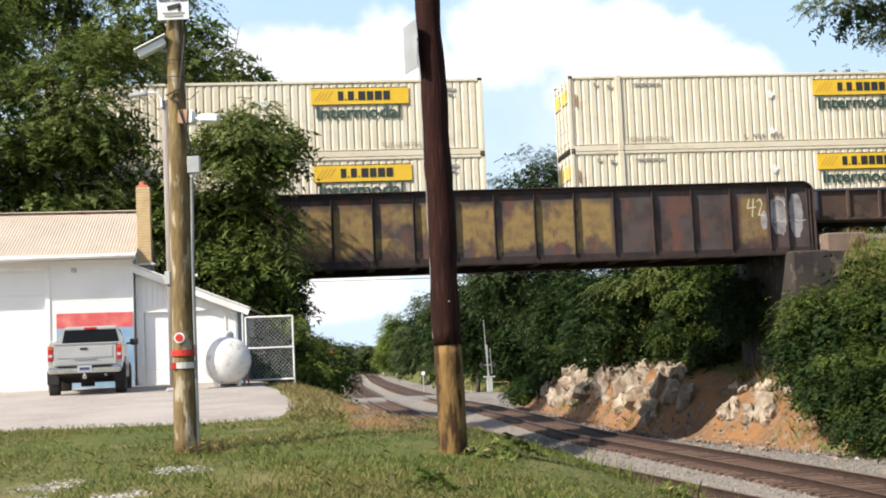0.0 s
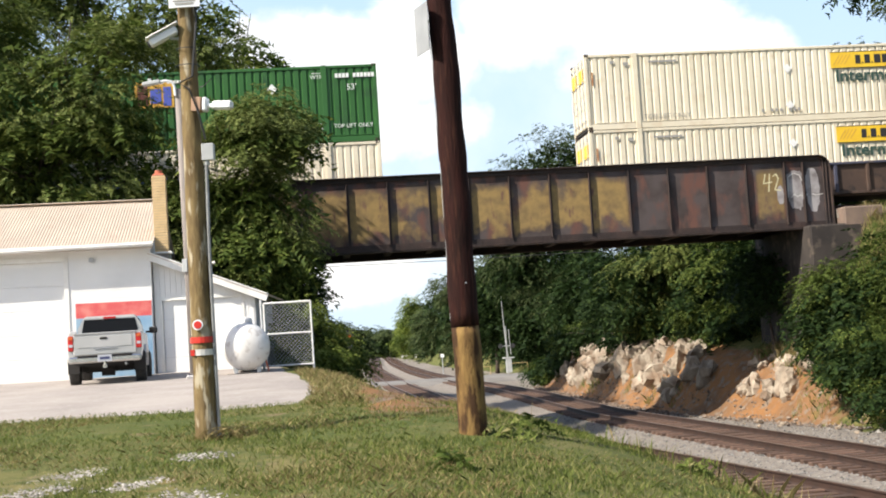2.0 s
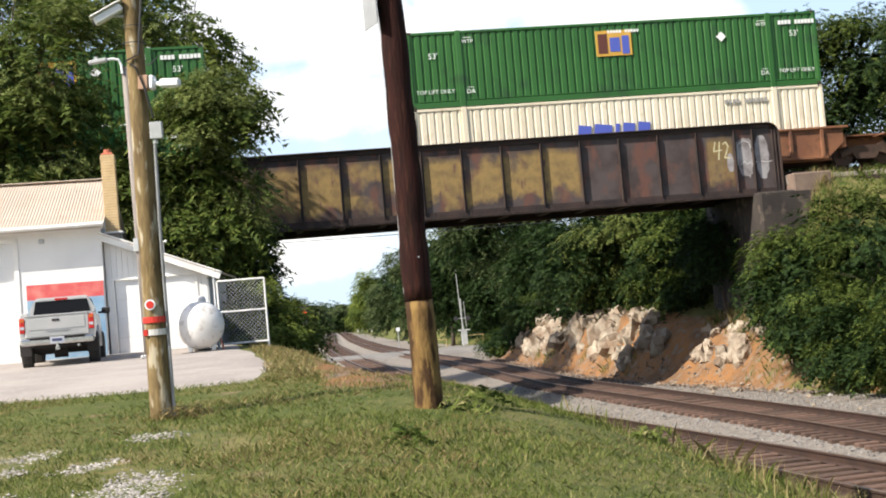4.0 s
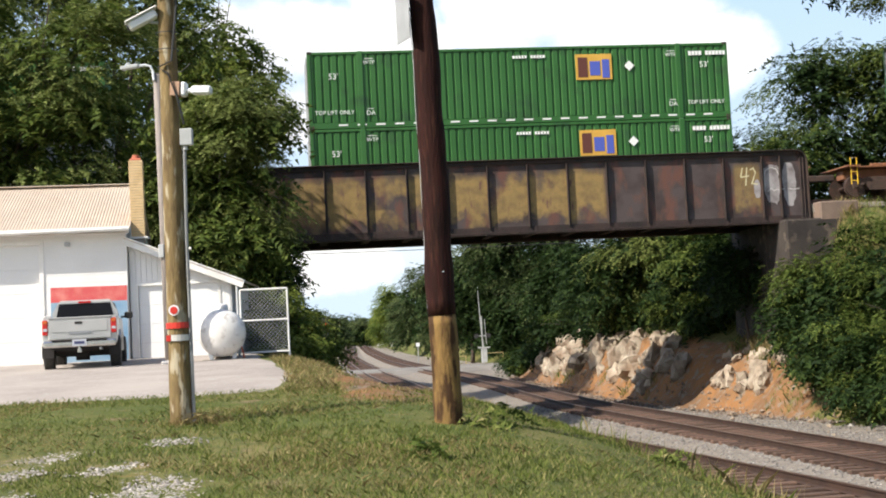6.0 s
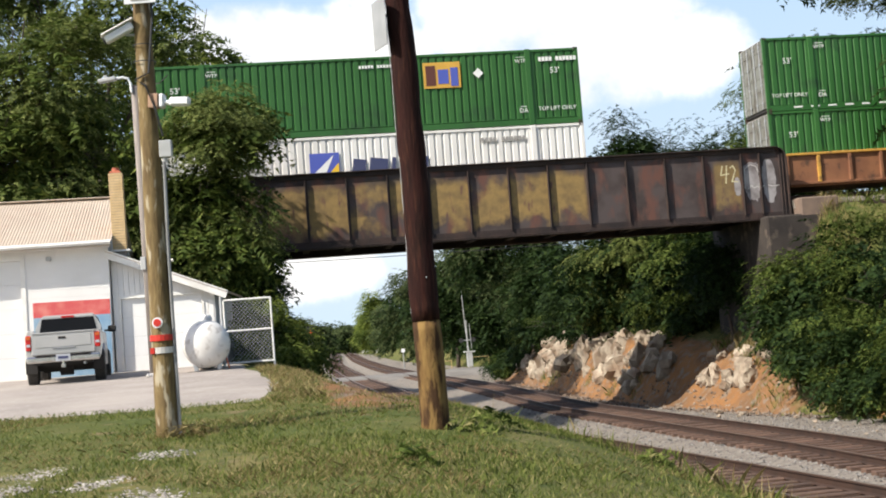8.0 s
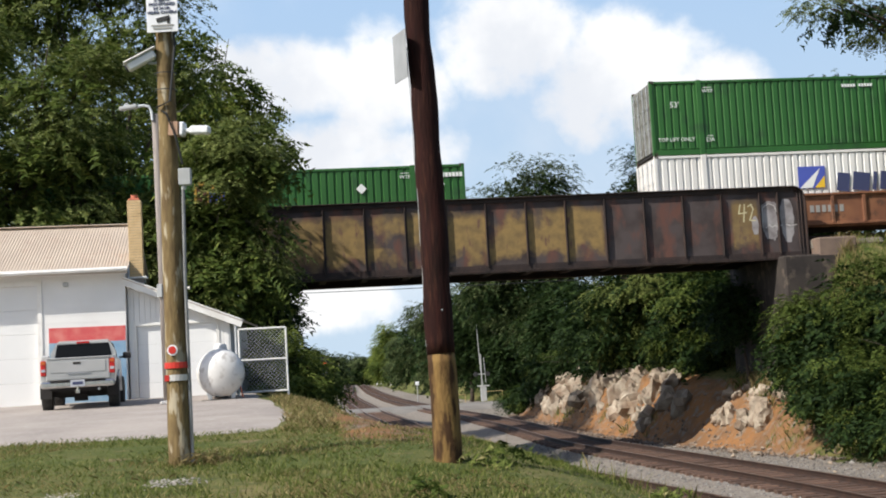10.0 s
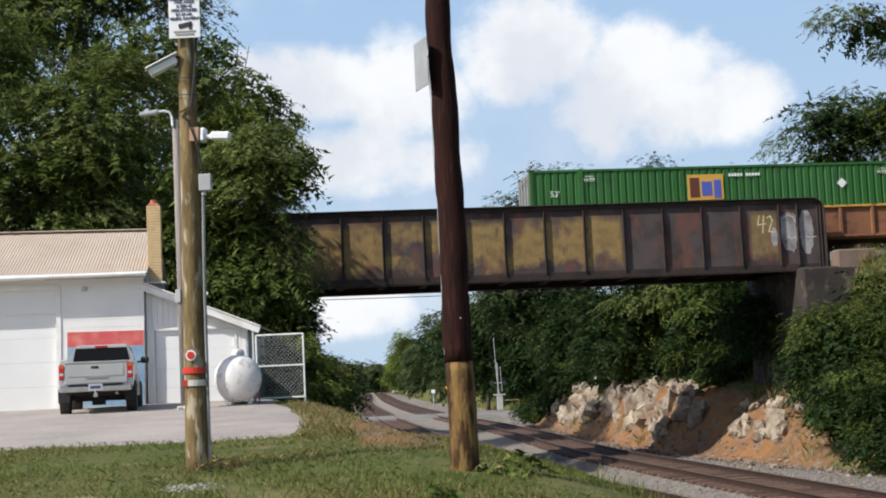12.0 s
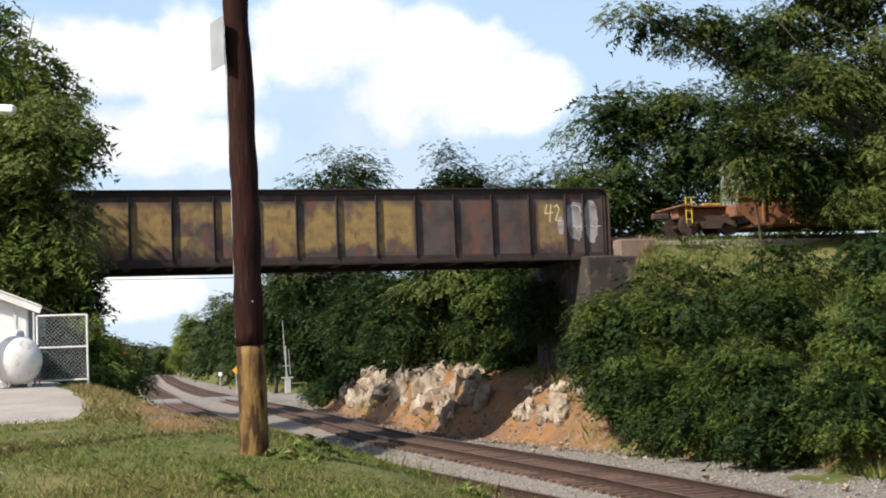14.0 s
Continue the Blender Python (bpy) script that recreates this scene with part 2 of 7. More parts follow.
def girder_paint():
    """Old yellow paint on brown steel: flaking patches, stains towards the lower edge, grey-brown where it is lost."""
    m = bpy.data.materials.new("flaking_yellow_girder_paint")
    m.use_nodes = True
    n, l = m.node_tree.nodes, m.node_tree.links
    b = n["Principled BSDF"]
    b.inputs["Roughness"].default_value = 0.75
    tc = n.new("ShaderNodeTexCoord")

    def tex(scale, detail=6, stretch=None):
        t = n.new("ShaderNodeTexNoise")
        t.inputs["Scale"].default_value, t.inputs["Detail"].default_value = scale, detail
        if stretch:
            mp = n.new("ShaderNodeMapping")
            mp.inputs["Scale"].default_value = stretch
            l.new(tc.outputs["Object"], mp.inputs[0])
            l.new(mp.outputs[0], t.inputs["Vector"])
        else:
            l.new(tc.outputs["Object"], t.inputs["Vector"])
        return t.outputs[0]

    def rng(src, lo, hi):
        r = n.new("ShaderNodeMapRange")
        r.inputs[1].default_value, r.inputs[2].default_value = lo, hi
        l.new(src, r.inputs[0])
        return r.outputs[0]

    def mix(fac, a, c):
        x = n.new("ShaderNodeMix")
        x.data_type = "RGBA"
        l.new(fac, x.inputs[0])
        for slot, v in ((6, a), (7, c)):
            if isinstance(v, tuple):
                x.inputs[slot].default_value = (*v, 1)
            else:
                l.new(v, x.inputs[slot])
        return x.outputs[2]

    def math_node(op, a, c):
        x = n.new("ShaderNodeMath")
        x.operation = op
        for slot, v in ((0, a), (1, c)):
            if isinstance(v, float):
                x.inputs[slot].default_value = v
            else:
                l.new(v, x.inputs[slot])
        return x.outputs[0]

    sep = n.new("ShaderNodeSeparateXYZ")
    l.new(tc.outputs["Object"], sep.inputs[0])
    # paint survives on most panels and is gone near the far-end panels
    keep = rng(sep.outputs["X"], 6.05, 5.9)
    late = math_node("MULTIPLY", rng(sep.outputs["X"], 10.9, 11.0), 0.75)
    late = math_node("MULTIPLY", late, rng(sep.outputs["X"], 12.0, 11.9))
    keep = math_node("MAXIMUM", keep, late)
    # worn along the bottom and top of each panel
    low = rng(math_node("ADD", sep.outputs["Z"], math_node("MULTIPLY", tex(1.9, 8), 1.8)), 1.25, 1.65)
    high = rng(math_node("ADD", sep.outputs["Z"], math_node("MULTIPLY", tex(1.2), 0.6)), 2.62, 2.30)
    panel = n.new("ShaderNodeTexWhiteNoise")
    panel.noise_dimensions = "1D"
    l.new(math_node("FLOOR", math_node("DIVIDE", math_node("ADD", sep.outputs["X"], 8.91), 1.495), 0.0), panel.inputs["W"])
    uneven = math_node("MULTIPLY", math_node("SUBTRACT", panel.outputs["Value"], 0.5), 0.11)
    patch = rng(math_node("ADD", tex(0.75, 8), uneven), 0.37, 0.47)
    yellow = math_node("MULTIPLY", math_node("MULTIPLY", keep, patch), math_node("MULTIPLY", low, high))
    brown = mix(rng(tex(1.1), 0.4, 0.65), (0.07, 0.054, 0.052), (0.036, 0.024, 0.021))
    brown = mix(rng(tex(2.2, 8, (1, 1, 0.45)), 0.50, 0.66), brown, (0.115, 0.05, 0.036))
    ochre = mix(rng(tex(3.2), 0.4, 0.7), (0.265, 0.175, 0.060), (0.165, 0.11, 0.045))
    ochre = mix(rng(tex(5.0, 5, (1, 1, 0.3)), 0.60, 0.72), ochre, (0.12, 0.06, 0.045))
    l.new(mix(yellow, brown, ochre), b.inputs["Base Color"])
    bp = n.new("ShaderNodeBump")
    bp.inputs["Strength"].default_value, bp.inputs["Distance"].default_value = 0.3, 0.01
    l.new(tex(18), bp.inputs["Height"])
    l.new(bp.outputs[0], b.inputs["Normal"])
    return m


M["girder_yellow"] = girder_paint()


# ---------------------------------------------------------------- mesh helpers
def mesh_from(name, verts, faces, smooth=False):
    me = bpy.data.meshes.new(name)
    me.from_pydata([tuple(v) for v in verts], [], faces)
    if smooth:
        me.polygons.foreach_set("use_smooth", [True] * len(me.polygons))
    me.update()
    return me


def part(name, bm, material, parent=None, label="", smooth=False, kind=""):
    """Links a bmesh or mesh as ONE mesh object, under parent if given."""
    if isinstance(bm, bmesh.types.BMesh):
        bmesh.ops.recalc_face_normals(bm, faces=bm.faces)
        me = bpy.data.meshes.new(name)
        if smooth:
            for f in bm.faces:
                f.smooth = True
        bm.to_mesh(me)
        bm.free()
    else:
        me = bm
    if material is not None and not me.materials:
        me.materials.append(material)
    ob = new(name, me)
    if parent is not None:
        ob.parent = parent
    return tagged(ob, label, kind=kind)


def thing(name, at, label, category, group="", rz=0.0, kind=""):
    ob = new(name)
    ob.empty_display_size = 0.2
    ob.matrix_basis = pose(*at, 0, 0, rz)
    return tagged(ob, label, category, group, kind)


def box(bm, cx, cy, cz, sx, sy, sz, bevel=0.0, rx=0, ry=0, rz=0, taper=1.0):
    """A box by its centre and sizes, with bevelled edges; taper narrows the top."""
    r = bmesh.ops.create_cube(bm, size=1.0)
    vs = r["verts"]
    for v in vs:
        k = taper if v.co.z > 0 else 1.0
        v.co = Vector((v.co.x * sx * k, v.co.y * sy * k, v.co.z * sz))
    if bevel:
        es = list({e for v in vs for e in v.link_edges})
        g = bmesh.ops.bevel(bm, geom=es, offset=bevel, segments=1, affect="EDGES", profile=0.5)
        vs = list({v for f in g["faces"] for v in f.verts} | {v for v in vs if v.is_valid})
        seen, stack = set(vs), list(vs)
        while stack:
            v = stack.pop()
            for e in v.link_edges:
                o = e.other_vert(v)
                if o not in seen:
                    seen.add(o)
                    stack.append(o)
        vs = list(seen)
    bmesh.ops.transform(bm, matrix=pose(cx, cy, cz, rx, ry, rz), verts=vs)
    return vs


def tube(bm, pts, radii, sides=10, caps=True):
    """A round tube along points, with a radius at each."""
    rings = []
    for i, p in enumerate(pts):
        p = Vector(p)
        a = Vector(pts[max(0, i - 1)])
        c = Vector(pts[min(len(pts) - 1, i + 1)])
        d = (c - a).normalized()
        u = d.cross(Vector((0, 0, 1)) if abs(d.z) < 0.9 else Vector((0, 1, 0))).normalized()
        w = d.cross(u)
        r = radii[i] if isinstance(radii, (list, tuple)) else radii
        rings.append([bm.verts.new(p + (u * math.cos(2 * math.pi * k / sides) + w * math.sin(2 * math.pi * k / sides)) * r)
                      for k in range(sides)])
    for a, c in zip(rings, rings[1:]):
        for k in range(sides):
            bm.faces.new((a[k], a[(k + 1) % sides], c[(k + 1) % sides], c[k]))
    if caps:
        bm.faces.new(rings[0][::-1])
        bm.faces.new(rings[-1])
    return rings


def prism(bm, outline, axis, lo, hi):
    """Extrudes an outline of (u, v) along an axis ('x', 'y' or 'z') from lo to hi."""
    def p(u, v, w):
        return {"x": (w, u, v), "y": (u, w, v), "z": (u, v, w)}[axis]
    a = [bm.verts.new(p(u, v, lo)) for u, v in outline]
    c = [bm.verts.new(p(u, v, hi)) for u, v in outline]
    k = len(outline)
    bm.faces.new(a[::-1])
    bm.faces.new(c)
    for i in range(k):
        bm.faces.new((a[i], a[(i + 1) % k], c[(i + 1) % k], c[i]))


def words(text, size, depth=0.004, bold=0.0):
    """Raised lettering as a mesh, centred, lying in the xy plane."""
    cu = bpy.data.curves.new("lettering", "FONT")
    cu.body, cu.size, cu.extrude = text, size, depth
    cu.align_x, cu.align_y = "CENTER", "CENTER"
    cu.resolution_u = 2
    cu.offset = bold
    ob = new("lettering", cu)
    bpy.context.view_layer.update()
    me = bpy.data.meshes.new_from_object(ob.evaluated_get(bpy.context.evaluated_depsgraph_get()))
    bpy.data.objects.remove(ob)
    bpy.data.curves.remove(cu)
    return me


def lettering(name, text, size, material, parent, m, bold=0.0, wide=1.0):
    me = words(text, size, bold=bold)
    me.transform(Matrix.Diagonal((wide, 1, 1, 1)))
    me.transform(m)
    return part(name, me, material, parent)


def bar(bm, x0, z0, x1, z1, y, d=0.012):
    box(bm, (x0 + x1) / 2, y, (z0 + z1) / 2, x1 - x0, d, z1 - z0)


# ---------------------------------------------------------------- the lie of the land
def curve(points):
    ys = [p[0] for p in points]
    xs = [p[1] for p in points]

    def f(y):
        return float(np.interp(y, ys, xs))

    def smooth(y):
        w = 3.0 if y < 120 else 14.0
        return (f(y - w) + 2 * f(y) + f(y + w)) / 4
    return smooth


main_x = curve([(-60, 19.5), (15, 11.0), (31, 9.14), (40, 7.75), (55.5, 5.3), (72, 3.9), (88, 2.2), (106, -0.3), (124, -2.4), (148, -5.2), (220, -11.5), (330, -19.5), (400, -25.5), (615, -44.0), (900, -70)])
main_z = curve([(-60, -1.5), (31, -1.55), (55, -1.6), (900, -1.6)])
side_x = curve([(-60, 18.5), (12, 7.9), (21.6, 6.08), (27.9, 4.85), (39.4, 2.63), (60, -0.2), (76, -2.0), (84, -2.8), (108, -5.6), (150, -9.8), (195, -14.0), (260, -18.2), (340, -23.5), (400, -29.0), (615, -48.0), (900, -74)])
side_z = curve([(-60, -1.25), (22, -1.3), (40, -1.42), (70, -1.6), (900, -1.6)])
field_z = curve([(-80, 0.0), (0, 0.0), (10, 0.38), (15, 0.62), (20, 0.82), (31.5, 1.12), (37, 1.22), (46, 1.2), (60, 0.2), (80, -1.2), (110, -1.75), (900, -1.9)])
shelf_x = curve([(-80, -1.0), (15, -1.0), (20, -1.3), (25, -2.1), (30, -3.0), (34, -4.2), (37, -5.3), (40, -6.0), (50, -7.2), (80, -10.0), (150, -20.0), (400, -40.0), (900, -80)])
foot_off = curve([(-60, 6.0), (30, 6.8), (37, 6.4), (42, 5.6), (46, 4.4), (54, 3.8), (57, 3.2), (66, 2.8), (87, 2.9), (98, 4.2), (110, 7.0), (130, 8.0), (200, 5.0), (900, 5.0)])
TURN = 7.0
TH = radians(TURN)
GRADE = -0.002


def step(a, b, v):
    t = min(1.0, max(0.0, (v - a) / (b - a)))
    return t * t * (3 - 2 * t)


def lerp(a, b, t):
    return a + (b - a) * t


def line_y(x):
    return 52.155 + 0.123 * x


def ground_z(x, y):
    m, s = main_x(y), side_x(y)
    bed = min(main_z(y), side_z(y)) - 0.42
    if x < s - 1.7:
        flat = shelf_x(y)
        t = min(1.0, (s - 1.7 - x) / max(0.5, s - 1.7 - flat))
        round_off = lerp(t * (2 - t), t, step(18, 27, y))
        z = lerp(bed + 0.05, field_z(y), round_off)
        # bank that carries the upper line on this side
        d = abs(y - line_y(x))
        up = 5.7 - 0.62 * max(0.0, d - 3.2)
        side = step(-5.2, -10.0, x)
        return max(z, lerp(z, up, side)) if up > z else z
    if x < m + foot_off(y):
        return bed
    # cut bank beyond the tracks
    foot = m + foot_off(y)
    d = x - foot
    natural = lerp(2.3, 3.6, step(18, 44, y)) if y < 58 else lerp(3.2, 1.4, step(62, 100, y))
    high = 5.7 - 0.62 * max(0.0, abs(y - line_y(x)) - 3.4)
    roof = max(natural, high)
    if 80 < y:
        roof = lerp(roof, -1.5, step(98, 112, y)) if y < 126 else lerp(-1.5, 0.2, step(126, 170, y))
    ledge = step(55, 60, y) * step(96, 88, y)
    steep = min(lerp(1.7, 2.3, ledge), max(0.0, d - 0.2) * lerp(1.05, 1.6, ledge))
    z = min(bed + 0.15 + steep + lerp(0.52, 0.36, ledge) * max(0.0, d - 2.0), roof)
    # fill that carries the upper line beyond the abutment
    fill = 5.32 - 1.0 * max(0.0, abs(y - line_y(x)) - 3.0)
    return max(z, lerp(z, fill, step(13.6, 15.2, x))) if fill > z else z


def axis_steps(spans):
    out = []
    for a, b, st in spans:
        k = max(1, round((b - a) / st))
        out += [a + (b - a) * i / k for i in range(k)]
    return out + [spans[-1][1]]


def build_ground():
    xs = axis_steps([(-1500, -200, 260), (-200, -40, 20), (-40, -14, 2), (-14, 22, 0.4), (22, 60, 2.5), (60, 240, 20), (240, 1500, 250)])
    ys = axis_steps([(-600, -60, 90), (-60, 0, 6), (0, 8, 1), (8, 40, 0.4), (40, 110, 0.8), (110, 240, 4), (240, 600, 20), (600, 3000, 300)])
    verts, faces = [], []
    for y in ys:
        for x in xs:
            z = ground_z(x, y)
            n = noise.noise(Vector((x * 0.35, y * 0.35, 0))) * 0.06 + noise.noise(Vector((x * 1.3, y * 1.3, 4))) * 0.025
            if side_x(y) - 2.0 < x < main_x(y) + 4.5:
                n *= 0.2
            elif x > main_x(y) + 4.5 and y < 130:
                n *= 5.0 if x < main_x(y) + 7 else 3.0
            if x < -2 and 18.5 < y < 40:
                n *= 0.25
            verts.append((x, y, z + n))
    w = len(xs)
    for j in range(len(ys) - 1):
        for i in range(w - 1):
            faces.append((j * w + i, j * w + i + 1, (j + 1) * w + i + 1, (j + 1) * w + i))
    me = mesh_from("ground", verts, faces, True)
    ob = part("ground", me, ground_material())
    return tagged(ob, "patchy green and dry grass with bare soil", "ground", kind="structure")


def ground_material():
    m = bpy.data.materials.new("grass_and_soil")
    m.use_nodes = True
    n, l = m.node_tree.nodes, m.node_tree.links
    b = n["Principled BSDF"]
    b.inputs["Roughness"].default_value = 0.95
    b.inputs["Specular IOR Level"].default_value = 0.1
    tc = n.new("ShaderNodeTexCoord")
    at = n.new("ShaderNodeAttribute")
    at.attribute_name = "soil"

    def tex(s, d=7):
        t = n.new("ShaderNodeTexNoise")
        t.inputs["Scale"].default_value, t.inputs["Detail"].default_value = s, d
        l.new(tc.outputs["Object"], t.inputs["Vector"])
        return t.outputs[0]

    def rng(src, lo, hi):
        r = n.new("ShaderNodeMapRange")
        r.inputs[1].default_value, r.inputs[2].default_value = lo, hi
        l.new(src, r.inputs[0])
        return r.outputs[0]

    def mix(fac, a, c):
        x = n.new("ShaderNodeMix")
        x.data_type = "RGBA"
        l.new(fac, x.inputs[0])
        for slot, v in ((6, a), (7, c)):
            if isinstance(v, tuple):
                x.inputs[slot].default_value = (*v, 1)
            else:
                l.new(v, x.inputs[slot])
        return x.outputs[2]

    c = mix(rng(tex(0.5), 0.4, 0.65), (0.085, 0.10, 0.028), (0.17, 0.145, 0.06))
    c = mix(rng(tex(4.0), 0.4, 0.7), c, (0.06, 0.08, 0.024))
    c = mix(rng(tex(1.7), 0.62, 0.72), c, (0.20, 0.15, 0.085))
    soil = mix(rng(tex(0.6), 0.42, 0.6), (0.25, 0.125, 0.052), (0.165, 0.095, 0.052))
    soil = mix(rng(tex(3.0), 0.52, 0.66), soil, (0.20, 0.165, 0.13))
    add = n.new("ShaderNodeMath")
    add.operation = "ADD"
    l.new(at.outputs["Fac"], add.inputs[0])
    l.new(rng(tex(1.3), 0.8, 0.2), add.inputs[1])
    l.new(mix(rng(add.outputs[0], 0.75, 1.05), c, soil), b.inputs["Base Color"])
    bp = n.new("ShaderNodeBump")
    bp.inputs["Strength"].default_value, bp.inputs["Distance"].default_value = 0.8, 0.06
    l.new(tex(9), bp.inputs["Height"])
    l.new(bp.outputs[0], b.inputs["Normal"])
    return m


ground = build_ground()


def mark_soil(ob):
    """Where the earth is bare: the cut bank, the rut by the pole."""
    me = ob.data
    a = me.attributes.new("soil", "FLOAT", "POINT")
    vals = []
    for v in me.vertices:
        x, y = v.co.x, v.co.y
        d = x - main_x(y) - foot_off(y)
        k = 0.0
        if -1.0 < d < 3.6 and 18 < y < 100:
            k = step(-1.0, -0.2, d) * step(3.6, 2.2, d) * lerp(0.22, 1.0, step(44, 49, y)) * step(102, 92, y)
        r = abs(x + 1.0 + 0.12 * (y - 20.5)) if 17 < y < 27 else 9
        k = max(k, 0.95 * step(0.95, 0.2, r) * step(17, 19, y) * step(27, 24, y))
        vals.append(k)
    a.data.foreach_set("value", vals)


mark_soil(ground)


def strip(name, ys, profile, material, label, category):
    """A long strip laid along the tracks; profile(y) gives its cross-section as (x, z)."""
    verts, faces = [], []
    for y in ys:
        row = profile(y)
        for x, z in row:
            verts.append((x, y, z))
    k = len(row)
    for j in range(len(ys) - 1):
        for i in range(k - 1):
            faces.append((j * k + i, j * k + i + 1, (j + 1) * k + i + 1, (j + 1) * k + i))
    return tagged(part(name, mesh_from(name, verts, faces, True), material), label, category, kind="structure")


def bed_profile(y):
    m, s, zm, zs = main_x(y), side_x(y), main_z(y) - 0.245, side_z(y) - 0.245
    j = noise.noise(Vector((y * 0.5, 1, 2))) * 0.12
    if m - s > 3.0:
        mid = (m + s) / 2
        inner = [(s + 1.45, zs), (mid - 0.1, min(zs, zm) - 0.16), (mid + 0.1, min(zs, zm) - 0.16), (m - 1.45, zm)]
    else:
        mid = (m + s) / 2
        inner = [(mid - 0.2, zs), (mid - 0.1, zs), (mid, zm), (mid + 0.1, zm)]
    return [(s - 2.3 + j, zs - 0.45), (s - 1.45, zs)] + inner + [(m + 1.45, zm), (m + 2.3, zm - 0.17), (m + foot_off(y) + 0.3 + j, zm - 0.12)]


YS_BED = axis_steps([(-60, 8, 4), (8, 60, 0.6), (60, 150, 2), (150, 600, 8)])
strip("ballast_bed", YS_BED, bed_profile, M["ballast"], "grey crushed-stone ballast along two railway tracks", "ballast")


def rusty(fx, fz):
    return lambda y: [(fx(y) + o, fz(y) - (0.205 if abs(o) < 1.1 else 0.240)) for o in (-1.18, -1.0, -0.4, 0.4, 1.0, 1.18)]


strip("track_ballast", YS_BED, rusty(main_x, main_z), M["rust_ballast"], "rust-brown ballast between the main rails", "ballast")
strip("track_ballast", YS_BED, rusty(side_x, side_z), M["rust_ballast"], "rust-brown ballast between the siding rails", "ballast")


def build_stones():
    """Loose crushed stone on the bed."""
    rnd = np.random.RandomState(5)
    base = np.array([(1, 0, 0), (-1, 0, 0), (0, 1, 0), (0, -1, 0), (0, 0, 1), (0, 0, -1)], float)
    tri = np.array([(0, 2, 4), (2, 1, 4), (1, 3, 4), (3, 0, 4), (2, 0, 5), (1, 2, 5), (3, 1, 5), (0, 3, 5)])
    V, F = [], []
    k = 0
    for _ in range(23000):
        y = 13 + 45 * rnd.rand() ** 1.7
        row = bed_profile(y)
        x = row[0][0] + (row[-1][0] - row[0][0]) * rnd.rand()
        m, s = main_x(y), side_x(y)
        if (abs(x - m) < 1.25 or abs(x - s) < 1.25) and rnd.rand() < 0.8:
            continue
        z = float(np.interp(x, [p[0] for p in row], [p[1] for p in row]))
        size = 0.020 + 0.022 * rnd.rand()
        if rnd.rand() < 0.012:
            size *= 2.2
        q = base * (size * (0.7 + 0.6 * rnd.rand(6, 1)))
        a = rnd.rand() * 6.28
        q = q @ np.array([(math.cos(a), -math.sin(a), 0), (math.sin(a), math.cos(a), 0), (0, 0, 0.8)]) + (x, y, z + size * 0.3)
        V.append(q)
        F.append(tri + k)
        k += 6
    me = bpy.data.meshes.new("ballast_stones")
    me.from_pydata(np.concatenate(V).tolist(), [], np.concatenate(F).tolist())
    tagged(part("ballast_stones", me, M["stone"]), "loose grey crushed stones", "gravel", kind="stuff")


build_stones()


def rail_mesh(name, fx, fz, side, head):
    """One rail: a T-section foot and web, or its polished head."""
    ys = axis_steps([(-40, 12, 4), (12, 120, 1.5), (120, 560, 7)])
    if head:
        sec = [(-0.034, -0.006), (-0.030, 0.0), (0.030, 0.0), (0.034, -0.006)]
    else:
        sec = [(-0.034, -0.008), (-0.034, -0.035), (-0.010, -0.05), (-0.010, -0.14), (-0.07, -0.16), (-0.07, -0.172),
               (0.07, -0.172), (0.07, -0.16), (0.010, -0.14), (0.010, -0.05), (0.034, -0.035), (0.034, -0.008)]
    verts, faces = [], []
    for y in ys:
        slope = (fx(y + 1) - fx(y - 1)) / 2
        nx, ny = 1 / math.hypot(1, slope), -slope / math.hypot(1, slope)
        for u, v in sec:
            o = side * 0.7525 + u
            verts.append((fx(y) + nx * o, y + ny * o, fz(y) + v))
    k = len(sec)
    for j in range(len(ys) - 1):
        for i in range(k - 1 if head else k):
            a, b = i, (i + 1) % k
            faces.append((j * k + a, (j + 1) * k + a, (j + 1) * k + b, j * k + b))
    return mesh_from(name, verts, faces)


def build_track(label, fx, fz, lo, hi, group):
    track = tagged(new("railway_track"), label, "railway track", group, "structure")
    for side in (-1, 1):
        r = part("rail", rail_mesh("rail", fx, fz, side, False), M["rail"], track)
        part("rail_head", rail_mesh("rail_head", fx, fz, side, True), M["railhead"], r, "worn bright rail head")
    bm = bmesh.new()
    box(bm, 0, 0, 0, 2.6, 0.23, 0.17, 0.012)
    me = bpy.data.meshes.new("tie")
    bmesh.ops.recalc_face_normals(bm, faces=bm.faces)
    bm.to_mesh(me)
    bm.free()
    me.materials.append(M["tie"])
    bm = bmesh.new()
    y, k = lo, 0
    rnd = random.Random(3)
    while y < hi:
        slope = math.degrees(math.atan((fx(y + 1) - fx(y - 1)) / 2))
        m = pose(fx(y) + rnd.uniform(-0.05, 0.05), y, fz(y) - 0.240 + rnd.uniform(-0.012, 0.008), 0, 0, -slope + rnd.uniform(-1, 1))
        if k < 190:
            ob = new("tie", me)
            ob.parent = track
            ob.matrix_basis = m
        else:
            vs = bmesh.ops.create_cube(bm, size=1.0, matrix=m @ Matrix.Diagonal((2.6, 0.23, 0.17, 1)))
        y += 0.53
        k += 1
    far = part("far_ties", bm, M["tie"], track, kind="stuff")
    return track


